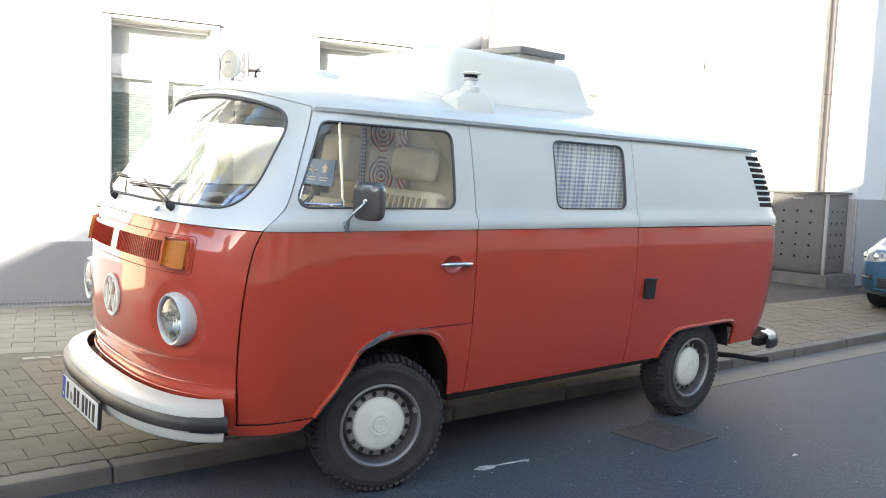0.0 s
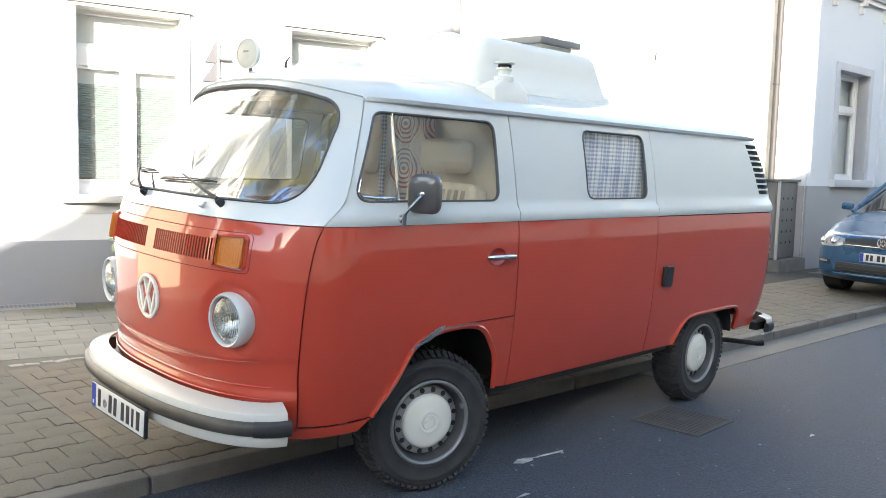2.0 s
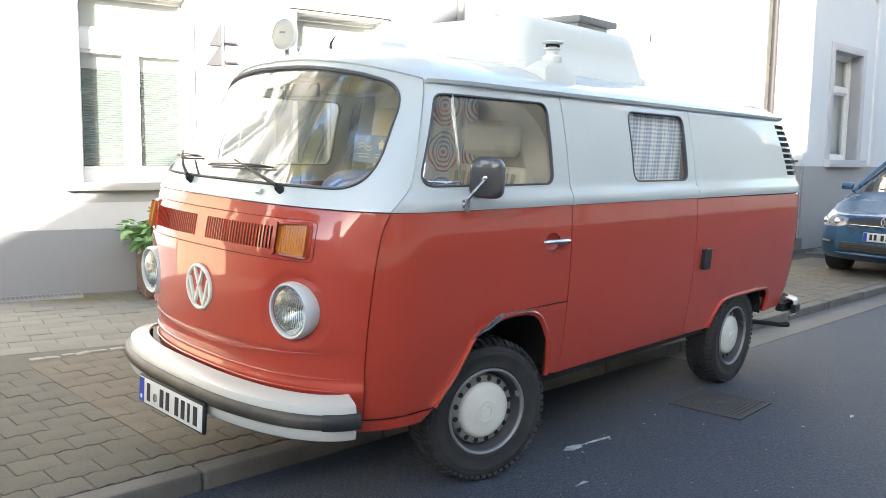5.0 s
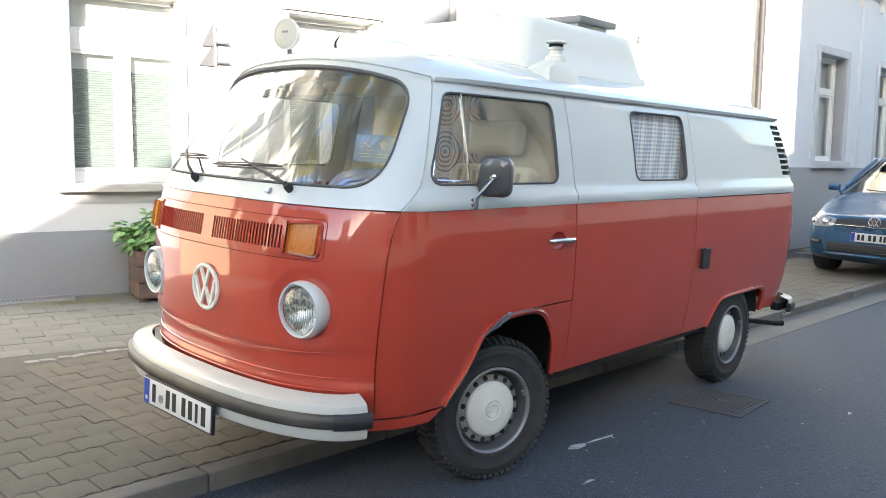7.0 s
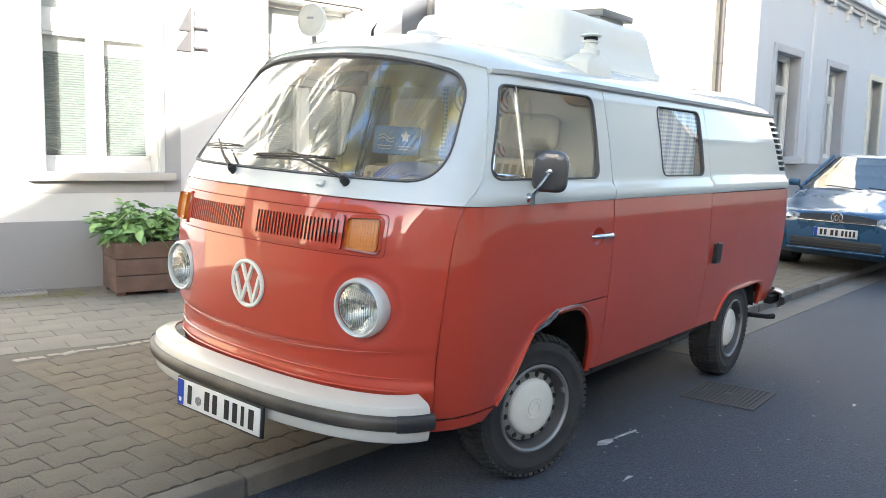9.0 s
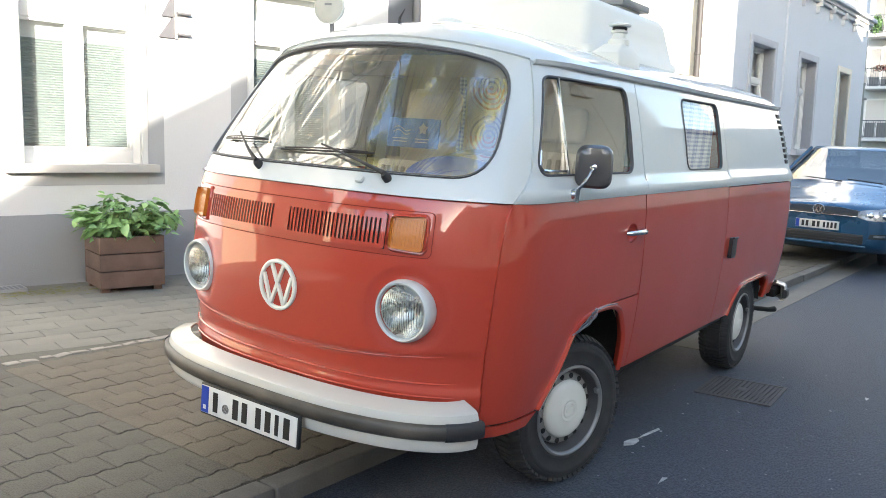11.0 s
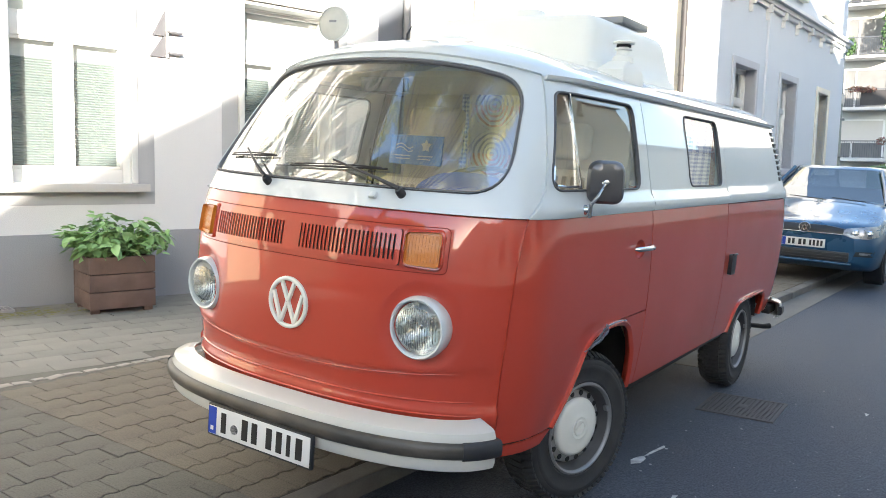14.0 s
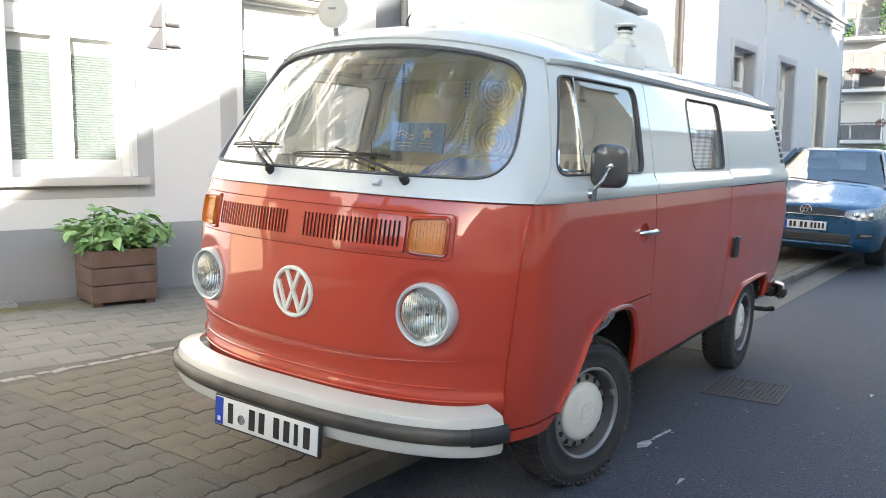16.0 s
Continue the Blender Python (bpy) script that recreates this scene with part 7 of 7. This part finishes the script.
for k in range(-12, 42):
    st = new("kerb_stone", kerb_mesh)
    st.parent = kerb
    x, y = along_kerb(k + 0.5, rnd.uniform(-0.004, 0.004))
    st.matrix_local = pose(x, y, pave_z(x, 0) + 0.004 + rnd.uniform(-0.003, 0.003), 0, 0.54, KERB_TURN + rnd.uniform(-0.25, 0.25))


def prism(bm, poly, m, h=0.05, chamfer=0.002, jit=0.0):
    """A paving block: its top at z = 0, with bevelled upper edges."""
    cx, cy = sum(p[0] for p in poly) / len(poly), sum(p[1] for p in poly) / len(poly)
    def shrink(p, d):
        v = Vector((p[0] - cx, p[1] - cy))
        return (cx + v.x * (1 - d / max(v.length, 1e-6)), cy + v.y * (1 - d / max(v.length, 1e-6)))
    lo = [bm.verts.new(m @ Vector((*p, -h))) for p in poly]
    mi = [bm.verts.new(m @ Vector((*p, -chamfer))) for p in poly]
    hi = [bm.verts.new(m @ Vector((*shrink(p, chamfer * 1.6), 0))) for p in poly]
    n = len(poly)
    for i in range(n):
        j = (i + 1) % n
        bm.faces.new((lo[i], lo[j], mi[j], mi[i]))
        bm.faces.new((mi[i], mi[j], hi[j], hi[i]))
    bm.faces.new(hi)
    return bm


# wavy interlocking block, 0.20 by 0.165, and plain block, 0.30 by 0.18
LX, LY, JO = 0.20, 0.165, 0.0018
WAVE = []
xs_ = [0.0, 0.12, 0.19, 0.31, 0.38, 0.5, 0.62, 0.69, 0.81, 0.88, 1.0]
dz_ = [0.0, 0.0, 0.011, 0.011, 0.0, 0.0, 0.0, 0.011, 0.011, 0.0, 0.0]
WAVE = [(-LX / 2 + JO + (LX - 2 * JO) * x, -LY / 2 + JO + d) for x, d in zip(xs_, dz_)] + [(-LX / 2 + JO + (LX - 2 * JO) * x, LY / 2 - JO + d) for x, d in zip(xs_[::-1], dz_[::-1])]
HALF_L = [(min(p[0], -0.0015), p[1]) for p in WAVE if p[0] < 0.001]
HALF_R = [(-x, y) for x, y in HALF_L]
BX, BY = 0.30, 0.185
PLAIN = [(-BX / 2 + 0.0018, -BY / 2 + 0.0018), (BX / 2 - 0.0018, -BY / 2 + 0.0018), (BX / 2 - 0.0018, BY / 2 - 0.0018), (-BX / 2 + 0.0018, BY / 2 - 0.0018)]
wave_brown = shared("paving_block", prism(bmesh.new(), WAVE, Matrix()), M_PAVER)
wave_grey = shared("paving_block", prism(bmesh.new(), WAVE, Matrix()), M_PAVER_G)
plain_mesh = shared("paving_block", prism(bmesh.new(), PLAIN, Matrix()), M_PAVER_H)
SLOPE = math.degrees(math.atan(0.013))


def seat_pose(x, y, turn):
    return pose(x, y, pave_z(x, y) + rnd.uniform(-0.002, 0.002), SLOPE + rnd.uniform(-0.5, 0.5), 0.54 + rnd.uniform(-0.5, 0.5), turn + rnd.uniform(-0.5, 0.5))


def wall_y(x):
    """The house fronts behind the pavement."""
    return 4.62 - 0.24 * (x - 1.5) if x < 5.6 else (11.8 if x < 12.3 else 2.0 - 0.07 * (x - 12.38))


def border_y(x):
    """Where the public paving meets the blocks before the house."""
    return 2.47 - 0.09 * x if x < 12 else 1.9


rest_a, rest_b, rest_c = bmesh.new(), bmesh.new(), bmesh.new()
count = 0
for j in range(int(3.2 / LY)):
    v = 0.12 + LY * (j + 0.5)
    for i in range(-30, 95):
        u = LX * (i + 0.5 + 0.5 * (j % 2))
        x, y = along_kerb(u, v)
        if y > border_y(x) - 0.14 or y > wall_y(x) - 0.15:
            continue
        brown = u > 0
        if abs(u) < 0.02:
            for half_, grey in ((HALF_L, True), (HALF_R, False)):
                prism(rest_b if grey else rest_a, half_, seat_pose(x, y, KERB_TURN))
        elif -1.45 < u < 1.40 and count < 298:
            count += 1
            ob = new("paving_block", wave_brown if brown else wave_grey)
            ob.parent = pavement
            ob.matrix_local = seat_pose(x, y, KERB_TURN)
        else:
            prism(rest_a if brown else rest_b, WAVE, seat_pose(x, y, KERB_TURN))
turn = -13.5
c_, s_ = math.cos(radians(turn)), math.sin(radians(turn))
count = 0
for j in range(-2, 26):
    for i in range(-26, 16):
        u, v = BX * (i + 0.5 * (j % 2)), -BY * (j + 0.5) - 0.03
        x, y = 1.5 + u * c_ - v * s_, 4.62 + u * s_ + v * c_
        if y < border_y(x) + 0.10 or y > 4.58 - 0.24 * (x - 1.5) or x > 5.5:
            continue
        if -0.75 < x < 3.3 and count < 280:
            count += 1
            ob = new("paving_block", plain_mesh)
            ob.parent = pavement
            ob.matrix_local = seat_pose(x, y, turn)
        else:
            prism(rest_c, PLAIN, seat_pose(x, y, turn))
for bm, mat in ((rest_a, M_PAVER), (rest_b, M_PAVER_G), (rest_c, M_PAVER_H)):
    ob = part("paving_rest", bm, mat, None, "concrete paving blocks farther along", smooth=0)
    tagged(ob, "grey-brown concrete paving blocks farther along", "paving", kind="stuff")
# row of small cobbles on the border, and a drain channel by the house
slab("border_bed", [(-3.0, border_y(-3.0) - 0.26), (5.5, border_y(5.5) - 0.26), (5.5, border_y(5.5) + 0.24), (-3.0, border_y(-3.0) + 0.24)], 0, M_PAVER_G, 0.05, "concrete bed under the paving border", "paving", zf=lambda x, y: pave_z(x, y) - 0.0035)
cob = tagged(new("cobble_row"), "row of small pale cobbles between two pavings", "cobbles", kind="structure")
cob_mesh = shared("cobble", boxes((-0.047, 0.047, -0.036, 0.036, -0.05, 0.0), bevel=0.010), material("pale cobble", (0.36, 0.335, 0.29), 0.85, vary=0.5, scale=9, per_piece=0.5, bump=0.3, bump_scale=80))
x = -1.4
while x < 3.4:
    w = rnd.uniform(0.085, 0.12)
    if x > 0.25:
        ob = new("cobble", cob_mesh)
        ob.parent = cob
        y = border_y(x) - 0.035
        ob.matrix_local = pose(x, y + rnd.uniform(-0.006, 0.006), pave_z(x, y) + rnd.uniform(-0.001, 0.005), rnd.uniform(-4, 4), rnd.uniform(-4, 4), -5 + rnd.uniform(-12, 12)) @ Matrix.Diagonal((w / 0.097, rnd.uniform(0.7, 1.15), 1, 1))
    x += w
grate = thing("wall_grate", HOUSE_L @ pose(-0.55, -0.14, pave_z(0, 4.6)), "galvanised grate in the paving by the house wall", "grate")
part("grate_frame", boxes((-0.55, 0.55, -0.11, -0.10, -0.02, 0.008), (-0.55, 0.55, 0.10, 0.11, -0.02, 0.008), (-0.55, -0.54, -0.10, 0.10, -0.02, 0.008), (0.54, 0.55, -0.10, 0.10, -0.02, 0.008)), M_BINF, grate)
part("grate_bed", boxes((-0.539, 0.539, -0.099, 0.099, -0.02, 0.002)), M_STEEL, grate)
for k in range(30):
    part("grate_bar", boxes((-0.53 + 0.0355 * k, -0.524 + 0.0355 * k, -0.099, 0.099, 0.002, 0.007)), M_BINF, grate)
M_MOSS = material("yellow-green moss", (0.20, 0.19, 0.05), 0.95, vary=0.6, scale=14, second=(0.12, 0.12, 0.05), bump=0.4, bump_scale=90)
mo = bmesh.new()
for k in range(260):
    u, v = rnd.gauss(0.05, 0.28), -0.34 + rnd.gauss(0, 0.10)
    if not -0.62 < v < -0.06:
        continue
    p = HOUSE_L @ Vector((u, v, 0))
    z = pave_z(p.x, p.y) + 0.003
    r = rnd.uniform(0.006, 0.022)
    mo.faces.new([mo.verts.new((p.x + r * math.cos(a) * rnd.uniform(0.6, 1.3), p.y + r * 0.8 * math.sin(a) * rnd.uniform(0.6, 1.3), z)) for a in (0, 1.1, 2.2, 3.3, 4.3, 5.3)])
tagged(part("moss", mo, M_MOSS, None, "patch of yellow-green moss on the paving", smooth=0), "patch of yellow-green moss on the paving", "moss", kind="stuff")
